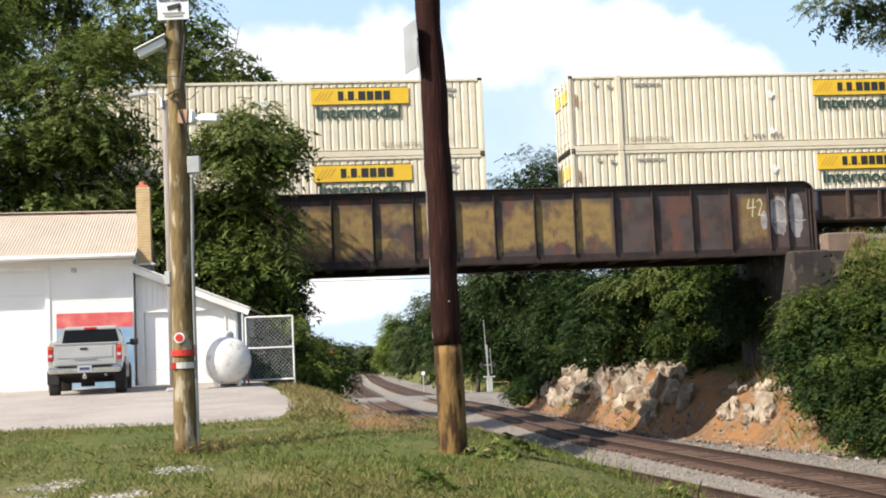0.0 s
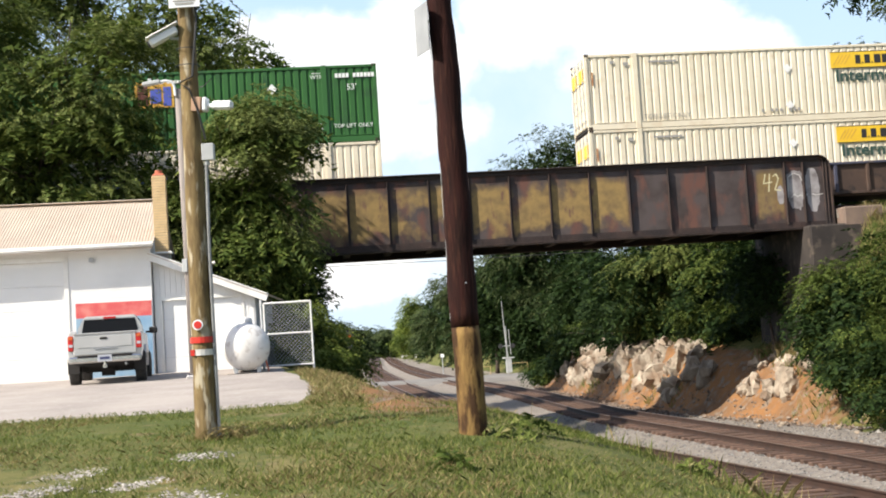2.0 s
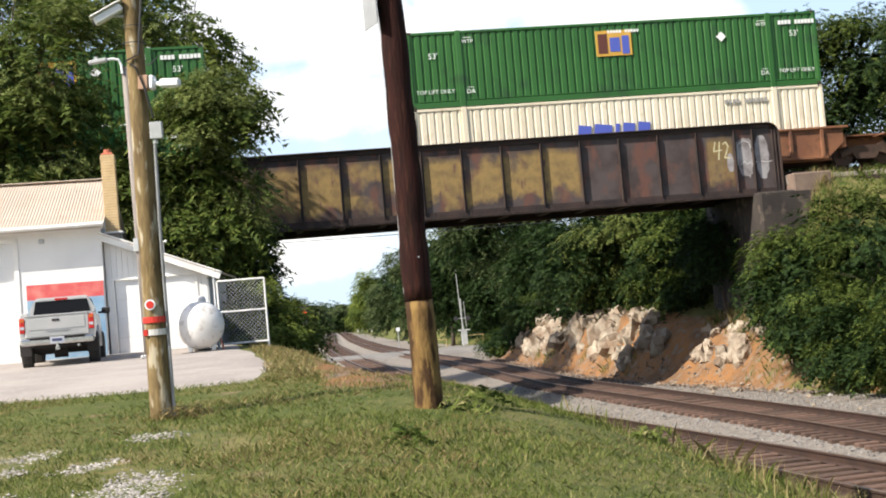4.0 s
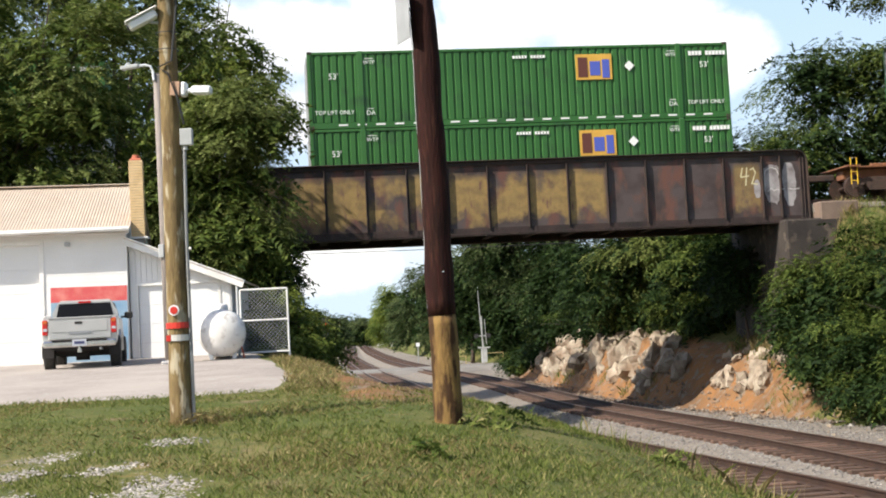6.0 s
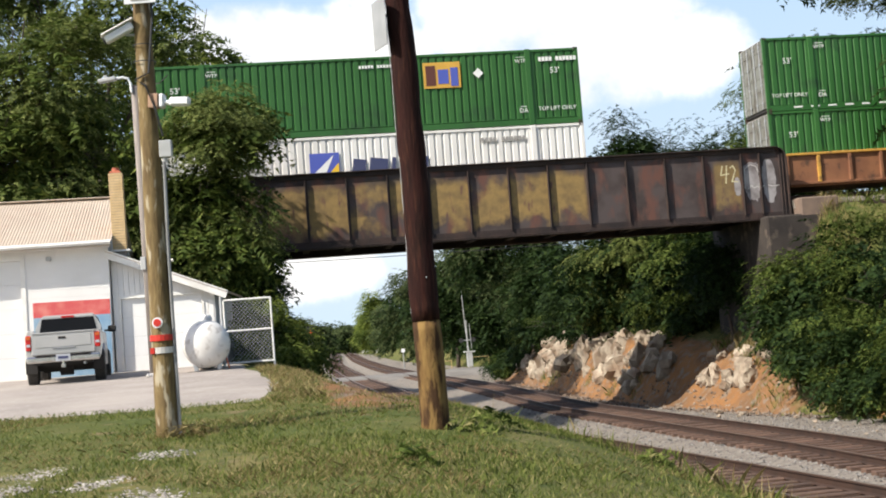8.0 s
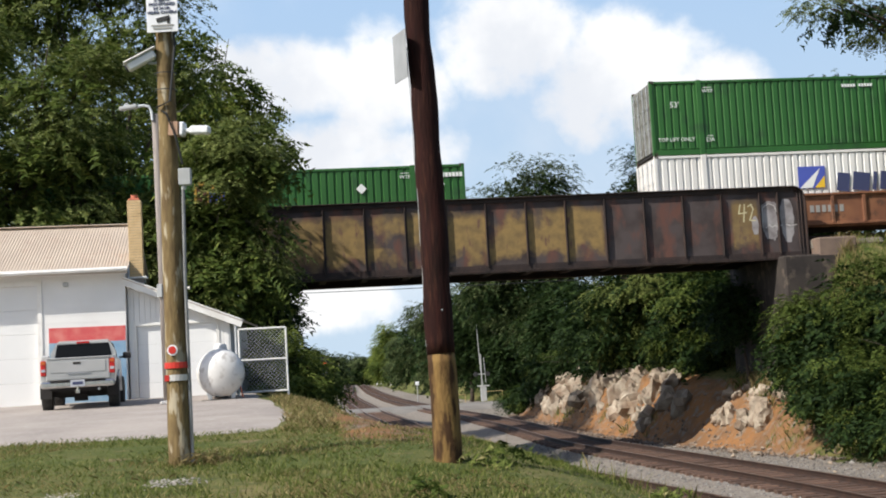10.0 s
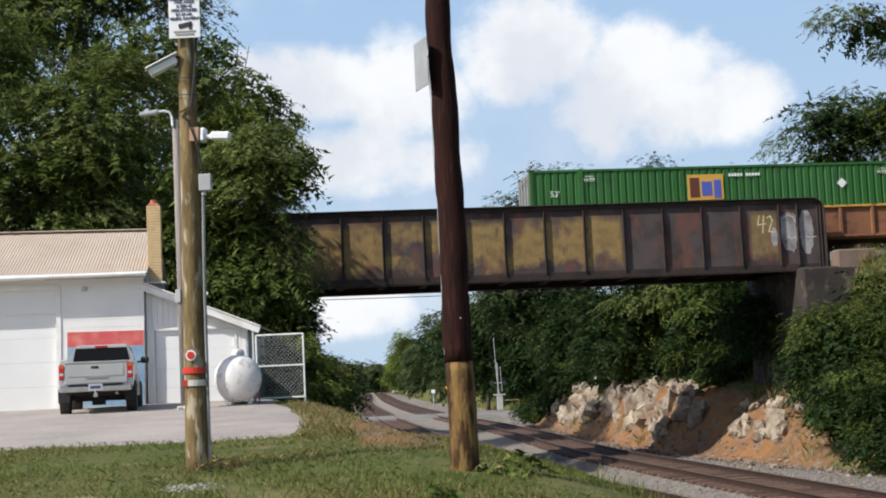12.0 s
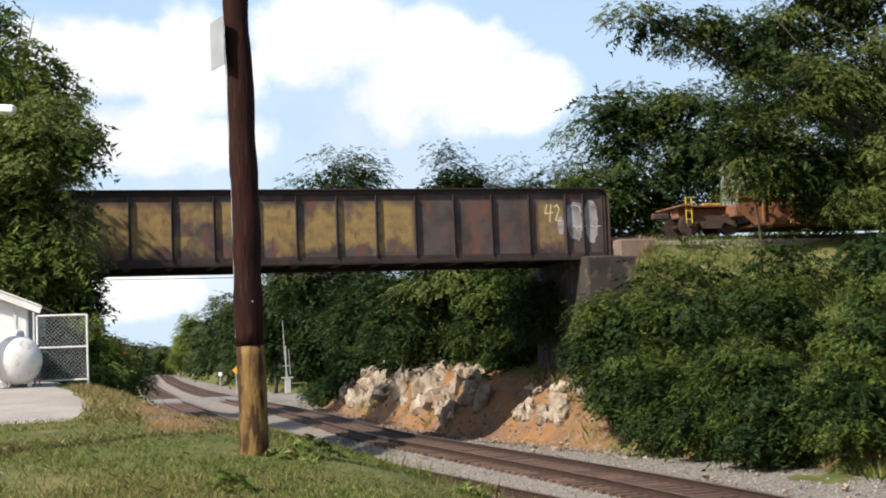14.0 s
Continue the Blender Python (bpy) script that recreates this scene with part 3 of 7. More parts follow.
def build_bridge():
    th = thing("railway_bridge", (0.295, 49.753, 5.02), "old plate-girder railway bridge with flaking yellow paint", "bridge")
    th.matrix_basis = pose(0.295, 49.753, 5.02, 0, -math.degrees(math.atan(GRADE)), TURN)
    lo, hi, H = -9.5, 13.78, 2.66
    stiff = [-8.91 + 1.495 * k for k in range(15)] + [12.73]
    for gi, gy in enumerate((0.0, 4.5)):
        # web: near top corner rounded at the far end
        bm = bmesh.new()
        arc = [(hi - 0.45 + 0.45 * math.sin(a), H - 0.45 + 0.45 * math.cos(a)) for a in [radians(x) for x in range(0, 91, 15)]]
        prism(bm, [(lo, 0.0), (hi, 0.0)] + arc[::-1] + [(lo, H)], "y", gy + 0.16, gy + 0.19)
        girder = part("girder", bm, M["girder_yellow"], th, "plate girder with worn yellow and brown paint")
        bm = bmesh.new()
        box(bm, (lo + hi - 0.45) / 2, gy + 0.175, H + 0.012, hi - lo - 0.45, 0.42, 0.035, 0.006)
        box(bm, (lo + hi - 0.45) / 2, gy + 0.10, H - 0.085, hi - lo - 0.45, 0.02, 0.15)
        box(bm, (lo + hi - 0.5) / 2, gy + 0.125, H - 0.012, hi - lo - 0.5, 0.07, 0.012)
        for p, q in zip(arc, arc[1:]):
            ang = math.degrees(math.atan2(q[1] - p[1], q[0] - p[0]))
            box(bm, (p[0] + q[0]) / 2, gy + 0.175, (p[1] + q[1]) / 2 + 0.012, math.hypot(q[0] - p[0], q[1] - p[1]) + 0.02, 0.42, 0.035, 0, 0, -ang, 0)
        box(bm, hi + 0.012, gy + 0.175, (H - 0.45) / 2, 0.035, 0.42, H - 0.45)
        part("top_flange", bm, M["girder_dark"], girder, "black steel flange")
        bm = bmesh.new()
        box(bm, (lo + hi) / 2, gy + 0.175, -0.02, hi - lo, 0.46, 0.04, 0.006)
        box(bm, (lo + hi) / 2, gy + 0.10, 0.10, hi - lo, 0.02, 0.20)
        box(bm, (lo + hi) / 2, gy + 0.175, -0.065, (hi - lo) * 0.92, 0.44, 0.05, 0.006)
        part("bottom_flange", bm, M["girder_dark"], girder, "black steel flange")
        for i, x in enumerate(stiff):
            bm = bmesh.new()
            box(bm, x, gy + 0.085, H / 2 - 0.02, 0.022, 0.15, H - 0.34)
            box(bm, x + 0.045, gy + 0.148, H / 2 - 0.02, 0.09, 0.02, H - 0.34)
            part("stiffener", bm, M["girder_dark"], girder)
        bm = bmesh.new()
        for dx in (0.12, 0.24):
            tube(bm, [(hi - dx, gy + 0.10, 0.02), (hi - dx, gy + 0.10, H - 0.28), (hi - dx - 0.12, gy + 0.10, H - 0.10)], 0.028, 6)
        part("end_angle", bm, M["girder_dark"], girder)
        # rivets along both flanges
        bm = bmesh.new()
        x = -5.0
        while x < hi - 0.6 and gi == 0:
            for z in (0.07, 0.15, H - 0.12, H - 0.055):
                bmesh.ops.create_cube(bm, size=0.028, matrix=Matrix.Translation((x, gy + 0.086, z)))
            x += 0.17
        if gi == 0:
            part("rivets", bm, M["girder_dark"], girder, kind="stuff")
    # numerals and whitewash sprayed on the web
    def stroke(name, lines, width, material, label):
        bm = bmesh.new()
        for pts in lines:
            for (x0, z0), (x1, z1) in zip(pts, pts[1:]):
                a = math.degrees(math.atan2(z1 - z0, x1 - x0))
                box(bm, (x0 + x1) / 2 - 0.80, 0.152, (z0 + z1) / 2 - 0.14, math.hypot(x1 - x0, z1 - z0) + width * 0.6, 0.006, width, 0, 0, -a, 0)
        return part(name, bm, material, th, label)
    spray = mat("sprayed_cream_paint", (0.62, 0.56, 0.34), (0.30, 0.26, 0.17), 7, 0.8, spread=(0.45, 0.75))
    stroke("painted_numerals", [[(12.10, 2.20), (12.02, 1.86), (12.34, 1.90)], [(12.27, 2.20), (12.20, 1.55)],
                                [(12.40, 2.12), (12.52, 2.19), (12.60, 2.02), (12.44, 1.60), (12.66, 1.58)]], 0.045, spray, "hand-painted number 42")
    haze = mat("grey_whitewash", (0.33, 0.31, 0.31), (0.15, 0.13, 0.13), 2.2, 0.85, spread=(0.42, 0.70))
    bm = bmesh.new()
    for cx, cz, rx, rz in ((12.42, 1.43, 0.33, 0.78), (13.11, 1.43, 0.26, 0.78), (11.84, 1.25, 0.13, 0.35)):
        ring = []
        for a in [2 * math.pi * k / 48 for k in range(48)]:
            j = 1 + 0.20 * noise.noise(Vector((math.cos(a) * 2.5, math.sin(a) * 2.5, cx))) + 0.10 * noise.noise(Vector((math.cos(a) * 9, math.sin(a) * 9, cx)))
            ring.append(bm.verts.new((cx + j * rx * (abs(math.cos(a)) ** 0.6) * (1 if math.cos(a) > 0 else -1), 0.154, cz + j * rz * math.sin(a))))
        bm.faces.new(ring)
    part("whitewash_patch", bm, haze, th, "grey whitewash sprayed over lettering")
    white = mat("white_scrawl", (0.60, 0.58, 0.55), (0.38, 0.36, 0.34), 8, 0.8)
    stroke("white_scrawl", [[(12.93, 1.30), (12.97, 2.05), (13.2, 2.2), (13.42, 2.12), (13.5, 1.9)], [(13.05, 1.28), (13.18, 1.40), (13.3, 1.30), (13.42, 1.36), (13.55, 1.30), (13.7, 1.38)]], 0.035, white, "white scrawled line")
    stroke("white_scrawl", [[(13.86, 1.38), (14.0, 1.34), (14.12, 1.34), (14.28, 1.36)]], 0.035, white, "white scrawled line")
    # deck between the girders
    bm = bmesh.new()
    box(bm, (lo + hi) / 2, 2.42, 0.51, hi - lo, 4.0, 0.16)
    part("deck", bm, M["girder_dark"], th, "dark steel deck")
    for i in range(int((hi - lo) / 1.6) + 1):
        bm = bmesh.new()
        box(bm, lo + 0.3 + i * 1.6, 2.42, 0.24, 0.25, 4.1, 0.37)
        part("floor_beam", bm, M["girder_dark"], th)
    for dy in (-0.7525, 0.7525):
        bm = bmesh.new()
        box(bm, (lo + hi) / 2, 2.42 + dy, 0.81, hi - lo, 0.07, 0.16)
        part("bridge_rail", bm, M["rail"], th)
    bm = bmesh.new()
    for i in range(int((hi - lo) / 0.5)):
        box(bm, lo + 0.2 + i * 0.5, 2.42, 0.66, 0.22, 2.8, 0.15)
    part("bridge_ties", bm, M["tie"], th)
    return th


def along(s, off=0.0, dz=0.0):
    """A place on the upper line: s metres along it, off to its near side."""
    return (s * math.cos(TH) + off * math.sin(TH), 52.155 + s * math.sin(TH) - off * math.cos(TH), 5.91 + GRADE * s + dz)


def build_abutments():
    for name, s0, s1 in (("abutment", 12.35, 15.55), ("abutment", -11.5, -7.6)):
        x, y, z = along((s0 + s1) / 2)
        th = thing(name, (x, y, 0), "weathered concrete bridge abutment", "abutment", "bridge abutments", rz=TURN)
        w = s1 - s0
        # stem in near-black stone, which paints in the under-deck shade
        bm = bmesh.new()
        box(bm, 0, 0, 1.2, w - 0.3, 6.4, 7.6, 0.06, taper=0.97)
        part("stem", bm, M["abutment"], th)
        bm = bmesh.new()
        box(bm, (0.72 if s0 > 0 else -0.9), 0, 5.17, w - 1.7, 6.2, 0.9, 0.05)
        part("backwall", bm, M["concrete_block"], th, "brown concrete back wall")
    # approach embankment ballast on the far end, with its edge slab and track
    x0 = 13.9
    bm = bmesh.new()
    prism(bm, [(-2.6, -0.62), (-2.4, -0.30), (2.4, -0.30), (2.6, -0.62)], "x", x0, 90)
    ob = part("approach_ballast", bm, M["ballast"])
    ob.matrix_basis = pose(0, 52.155, 5.91, 0, -math.degrees(math.atan(GRADE)), TURN)
    tagged(ob, "grey ballast of the upper railway line", "ballast", kind="structure")
    bm = bmesh.new()
    box(bm, 16.5, -2.75, -0.72, 2.9, 0.35, 0.42, 0.03)
    ob = part("edge_beam", bm, M["girder_dark"])
    ob.matrix_basis = pose(0, 52.155, 5.91, 0, -math.degrees(math.atan(GRADE)), TURN)
    tagged(ob, "dark creosoted edge beam beside the upper line", "beam", kind="structure")
    tr = tagged(new("upper_track"), "rusty track of the upper railway line", "railway track", kind="structure")
    tr.matrix_basis = pose(0, 52.155, 5.91, 0, -math.degrees(math.atan(GRADE)), TURN)
    for lo, hi in ((13.9, 90), (-120, -9.8)):
        for dy in (-0.7525, 0.7525):
            bm = bmesh.new()
            box(bm, (lo + hi) / 2, dy, -0.085, hi - lo, 0.07, 0.17)
            part("rail", bm, M["rail"], tr)
        bm = bmesh.new()
        k = int((hi - lo) / 0.55)
        for i in range(k):
            bmesh.ops.create_cube(bm, size=1, matrix=Matrix.Translation((lo + 0.2 + i * 0.55, 0, -0.26)) @ Matrix.Diagonal((0.23, 2.6, 0.16, 1)))
        part("ties", bm, M["tie"], tr, kind="stuff")


build_bridge()
build_abutments()


def build_lot():
    """The paved yard before the garage, with uneven edges."""
    verts, faces = [], []
    rows, cols = 60, 44
    for j in range(rows + 1):
        v = j / rows
        for i in range(cols + 1):
            u = (i / cols) ** 0.5
            y = lerp(19.95, 41.0, v)
            right = lerp(-2.2, -4.5, step(21, 37, y)) + 0.14 * noise.noise(Vector((y * 0.35, 7, 0))) + 0.05 * noise.noise(Vector((y * 1.5, 2, 0)))
            x = lerp(-40, right, u)
            y += (1 - v) ** 2 * (0.45 * noise.noise(Vector((x * 0.6, 3, 1))) + 0.12 * noise.noise(Vector((x * 2.7, 3, 1))))
            # worn, rounded edge that sinks into the grass
            x -= 0.25 * (1 - step(0.0, 1.5, y - 20.3)) * u ** 8
            rim = min(right - x, (y - 19.9) * 1.2)
            verts.append((x, y, ground_z(x, y) + lerp(-0.035, 0.022, step(0.0, 0.6, rim))))
    k = cols + 1
    for j in range(rows):
        for i in range(cols):
            faces.append((j * k + i, j * k + i + 1, (j + 1) * k + i + 1, (j + 1) * k + i))
    tagged(part("yard_pavement", mesh_from("yard_pavement", verts, faces, True), M["asphalt"]), "pale worn asphalt yard before the garage", "pavement", kind="structure")


build_lot()


def build_road():
    """The level crossing: a road across both tracks with panels between the rails."""
    verts, faces = [], []
    n = 60
    for i in range(n + 1):
        x = lerp(-26, 34, i / n)
        yc = 118 + 0.02 * x
        z = main_z(yc) - 0.035 + 0.02 * max(0.0, x - 8)
        for o, dz in ((-5.6, -0.35), (-4.0, 0.0), (4.0, 0.0), (5.6, -0.35)):
            verts.append((x, yc + o, z + dz))
    for i in range(n):
        for j in range(3):
            p = i * 4 + j
            faces.append((p, p + 4, p + 5, p + 1))
    tagged(part("crossing_road", mesh_from("crossing_road", verts, faces), M["road"]), "grey asphalt road over the level crossing", "road", kind="structure")


build_road()
build_track("rusty main railway track on wooden ties", main_x, main_z, 13, 330, "railway tracks")
build_track("rusty railway siding track on wooden ties", side_x, side_z, 12, 250, "railway tracks")


# ---------------------------------------------------------------- sky backdrop
def build_sky():
    """Fair-weather sky with cumulus, far behind everything."""
    R, verts, faces = 2600.0, [], []
    n, k = 64, 24
    for i in range(n + 1):
        a = radians(lerp(-62, 62, i / n))
        for j in range(k + 1):
            e = radians(lerp(-1.5, 34, j / k))
            verts.append((R * math.sin(a) * math.cos(e), R * math.cos(a) * math.cos(e), R * math.sin(e)))
    for i in range(n):
        for j in range(k):
            p = i * (k + 1) + j
            faces.append((p, p + 1, p + k + 2, p + k + 1))
    m = bpy.data.materials.new("cumulus_sky")
    m.use_nodes = True
    nt, l = m.node_tree.nodes, m.node_tree.links
    nt.remove(nt["Principled BSDF"])
    em = nt.new("ShaderNodeEmission")
    l.new(em.outputs[0], nt["Material Output"].inputs[0])
    tc = nt.new("ShaderNodeTexCoord")
    sc = nt.new("ShaderNodeVectorMath")
    sc.operation = "SCALE"
    sc.inputs["Scale"].default_value = 1 / R
    l.new(tc.outputs["Object"], sc.inputs[0])

    def op(kind, a, b=0.0):
        x = nt.new("ShaderNodeMath")
        x.operation = kind
        for slot, v in ((0, a), (1, b)):
            if isinstance(v, (int, float)):
                x.inputs[slot].default_value = v
            else:
                l.new(v, x.inputs[slot])
        return x.outputs[0]

    def tex(s, d=8, rough=0.55):
        t = nt.new("ShaderNodeTexNoise")
        t.inputs["Scale"].default_value, t.inputs["Detail"].default_value, t.inputs["Roughness"].default_value = s, d, rough
        l.new(sc.outputs[0], t.inputs["Vector"])
        return t.outputs[0]

    def rng(src, lo, hi, a=0.0, b=1.0):
        r = nt.new("ShaderNodeMapRange")
        r.interpolation_type = "SMOOTHSTEP"
        r.inputs[1].default_value, r.inputs[2].default_value, r.inputs[3].default_value, r.inputs[4].default_value = lo, hi, a, b
        l.new(src, r.inputs[0])
        return r.outputs[0]

    sep = nt.new("ShaderNodeSeparateXYZ")
    l.new(sc.outputs[0], sep.inputs[0])
    X, Z = sep.outputs["X"], sep.outputs["Z"]
    field = None
    # cumulus heaps: centre across, height, half-widths
    for cx, cz, rx, rz in CLOUDS:
        d = op("ADD", op("POWER", op("DIVIDE", op("SUBTRACT", X, cx), rx), 2.0), op("POWER", op("DIVIDE", op("SUBTRACT", Z, cz), rz), 2.0))
        blob = op("SUBTRACT", 1.0, d)
        field = blob if field is None else op("MAXIMUM", field, blob)
    field = op("ADD", field, op("MULTIPLY", op("SUBTRACT", tex(16), 0.5), 2.6))
    field = op("ADD", field, op("MULTIPLY", op("SUBTRACT", tex(60, 5), 0.5), 0.7))
    mask = rng(field, -0.15, 0.75)
    wisp = op("MULTIPLY", rng(tex(5, 6), 0.52, 0.72), 0.35)
    mask = op("MAXIMUM", mask, wisp)
    blue = nt.new("ShaderNodeMix")
    blue.data_type = "RGBA"
    blue.inputs[6].default_value, blue.inputs[7].default_value = (0.68, 0.83, 0.97, 1), (0.48, 0.69, 0.97, 1)
    l.new(rng(Z, 0.0, 0.36), blue.inputs[0])
    body = nt.new("ShaderNodeMix")
    body.data_type = "RGBA"
    body.inputs[6].default_value, body.inputs[7].default_value = (1.0, 0.985, 0.96, 1), (0.74, 0.76, 0.80, 1)
    l.new(op("MULTIPLY", rng(tex(9, 5), 0.42, 0.66), 0.8), body.inputs[0])
    col = nt.new("ShaderNodeMix")
    col.data_type = "RGBA"
    l.new(mask, col.inputs[0])
    l.new(blue.outputs[2], col.inputs[6])
    l.new(body.outputs[2], col.inputs[7])
    l.new(col.outputs[2], em.inputs[0])
    l.new(op("ADD", 0.69, op("MULTIPLY", mask, 0.15)), em.inputs[1])
    ob = part("sky_backdrop", mesh_from("sky_backdrop", verts, faces, True), m)
    tagged(ob, "blue summer sky with white cumulus clouds", "sky", kind="structure")


CLOUDS = [(-0.10, 0.215, 0.07, 0.035), (-0.03, 0.205, 0.05, 0.05), (0.06, 0.235, 0.06, 0.045), (0.14, 0.20, 0.07, 0.05), (0.20, 0.185, 0.045, 0.03),
          (-0.06, 0.16, 0.09, 0.03), (0.0, 0.10, 0.3, 0.02), (-0.075, 0.055, 0.06, 0.03)]
build_sky()


# ---------------------------------------------------------------- the train
CL, CW, CH = 16.15, 2.59, 2.895


def corrugated(length, height, y, out, lo=0.0, pitch=0.29, depth=0.050):
    """A corrugated steel side in the xz plane at y; out is -1 for the near side."""
    verts, faces = [], []
    x = 0.0
    prof = []
    while x < length - 0.05:
        for fx, d in ((0.0, 0), (0.30, 0), (0.42, 1), (0.58, 1), (0.70, 0)):
            px = x + fx * pitch
            if px <= length:
                prof.append((px, d))
        x += pitch
    prof.append((length, 0))
    for px, d in prof:
        for z in (lo, height):
            verts.append((px, y - out * depth * d, z))
    for i in range(len(prof) - 1):
        a = 2 * i
        f = (a, a + 2, a + 3, a + 1)
        faces.append(f if out < 0 else f[::-1])
    return verts, faces


def container_base(name, paint, label, rail_dashes=False):
    """A 53-foot steel box: its origin is at the middle of its floor at the leading end; the box runs to -x."""
    th = thing(name, (0, 0, -50), label, "container", "train containers")
    for y, out in ((-CW / 2 + 0.03, -1), (CW / 2 - 0.03, 1)):
        v, f = corrugated(CL - 0.24, CH - 0.10, y, out, 0.24, depth=0.028 if paint == M["cream"] else 0.046)
        part("side_wall", mesh_from("side_wall", [(p[0] - CL + 0.12, p[1], p[2]) for p in v], f), paint, th)
    bm = bmesh.new()
    for y in (-CW / 2 + 0.04, CW / 2 - 0.04):
        box(bm, -CL / 2, y, 0.11, CL, 0.08, 0.22, 0.01)
        box(bm, -CL / 2, y, CH - 0.06, CL, 0.08, 0.10, 0.01)
        if not rail_dashes:
            box(bm, -CL / 2, y - 0.035 * (1 if y < 0 else -1), 0.26, CL - 0.6, 0.03, 0.035)
        for x in (-0.06, -CL + 0.06):
            box(bm, x, y, CH / 2, 0.13, 0.09, CH, 0.01)
        for x in (-1.96, -CL + 1.96):
            box(bm, x, y - 0.012 * (1 if y < 0 else -1), CH / 2, 0.20, 0.10, CH, 0.01)
    box(bm, -0.05, 0, 0.10, 0.1, CW, 0.2)
    box(bm, -0.05, 0, CH - 0.06, 0.1, CW, 0.1)
    part("frame", bm, paint, th)
    bm = bmesh.new()
    n = 55
    for i in range(n):
        box(bm, -CL + 0.15 + (i + 0.5) * (CL - 0.3) / n, 0, CH - 0.03, (CL - 0.3) / n * 0.6, CW - 0.1, 0.03)
    box(bm, -CL / 2, 0, CH - 0.05, CL - 0.1, CW - 0.08, 0.02)
    part("roof", bm, M["cont_roof"], th)
    bm = bmesh.new()
    box(bm, -CL / 2, 0, 0.10, CL - 0.1, CW - 0.1, 0.1)
    part("floor", bm, M["under"], th)
    bm = bmesh.new()
    v, f = corrugated(CW - 0.2, CH - 0.1, 0, -1, 0.2)
    me = mesh_from("front_wall", [(0 - 0.03 + p[1], p[0] - CW / 2 + 0.1, p[2]) for p in v], f)
    part("front_wall", me, paint, th)
    bm.free()
    for sgn in (-1, 1):
        bm = bmesh.new()
        box(bm, -CL + 0.03, sgn * CW / 4, CH / 2 + 0.03, 0.05, CW / 2 - 0.1, CH - 0.25, 0.01)
        for k in range(5):
            box(bm, -CL - 0.002, sgn * CW / 4, 0.45 + k * 0.5, 0.025, CW / 2 - 0.16, 0.10)
        d = part("door", bm, paint if name != "green_container" else M["door_grey"], th, "weathered rear door with locking rods")
        for o in (-0.32, 0.28):
            bm = bmesh.new()
            tube(bm, [(-CL - 0.035, sgn * CW / 4 + o, 0.15), (-CL - 0.035, sgn * CW / 4 + o, CH - 0.12)], 0.02, 6)
            for z in (0.4, 1.1, 1.9, 2.6):
                box(bm, -CL - 0.03, sgn * CW / 4 + o, z, 0.05, 0.12, 0.06)
            part("locking_rod", bm, M["galv"], d)
    for x in (-0.09, -1.96, -CL + 1.96, -CL + 0.09):
        for y in (-CW / 2 + 0.08, CW / 2 - 0.08):
          for zc in (CH - 0.045, 0.06):
            bm = bmesh.new()
            box(bm, x, y, zc, 0.18, 0.17, 0.12, 0.012)
            part("corner_casting", bm, M["white_word"] if (rail_dashes and abs(x + CL / 2) < 7) else M["car_dark"], th)
    if rail_dashes:
        x = -0.9
        while x > -CL + 0.8:
            bm = bmesh.new()
            box(bm, x, -CW / 2 - 0.004, 0.13, 0.34, 0.012, 0.06)
            part("reflective_dash", bm, M["white_word"], th)
            x -= 0.70
    return th


FACE = -CW / 2 - 0.006


def on_side(x, z, text, size, material, th, name, wide=1.0, bold=0.0):
    return lettering(name, text, size, material, th, Matrix.Translation((x, FACE, z)) @ pose(0, 0, 0, 90), bold, wide)


def bars(th, name, material, specs, y=None):
    for x0, z0, x1, z1 in specs:
        bm = bmesh.new()
        bar(bm, x0, z0, x1, z1, FACE if y is None else y)
        part(name, bm, material, th)


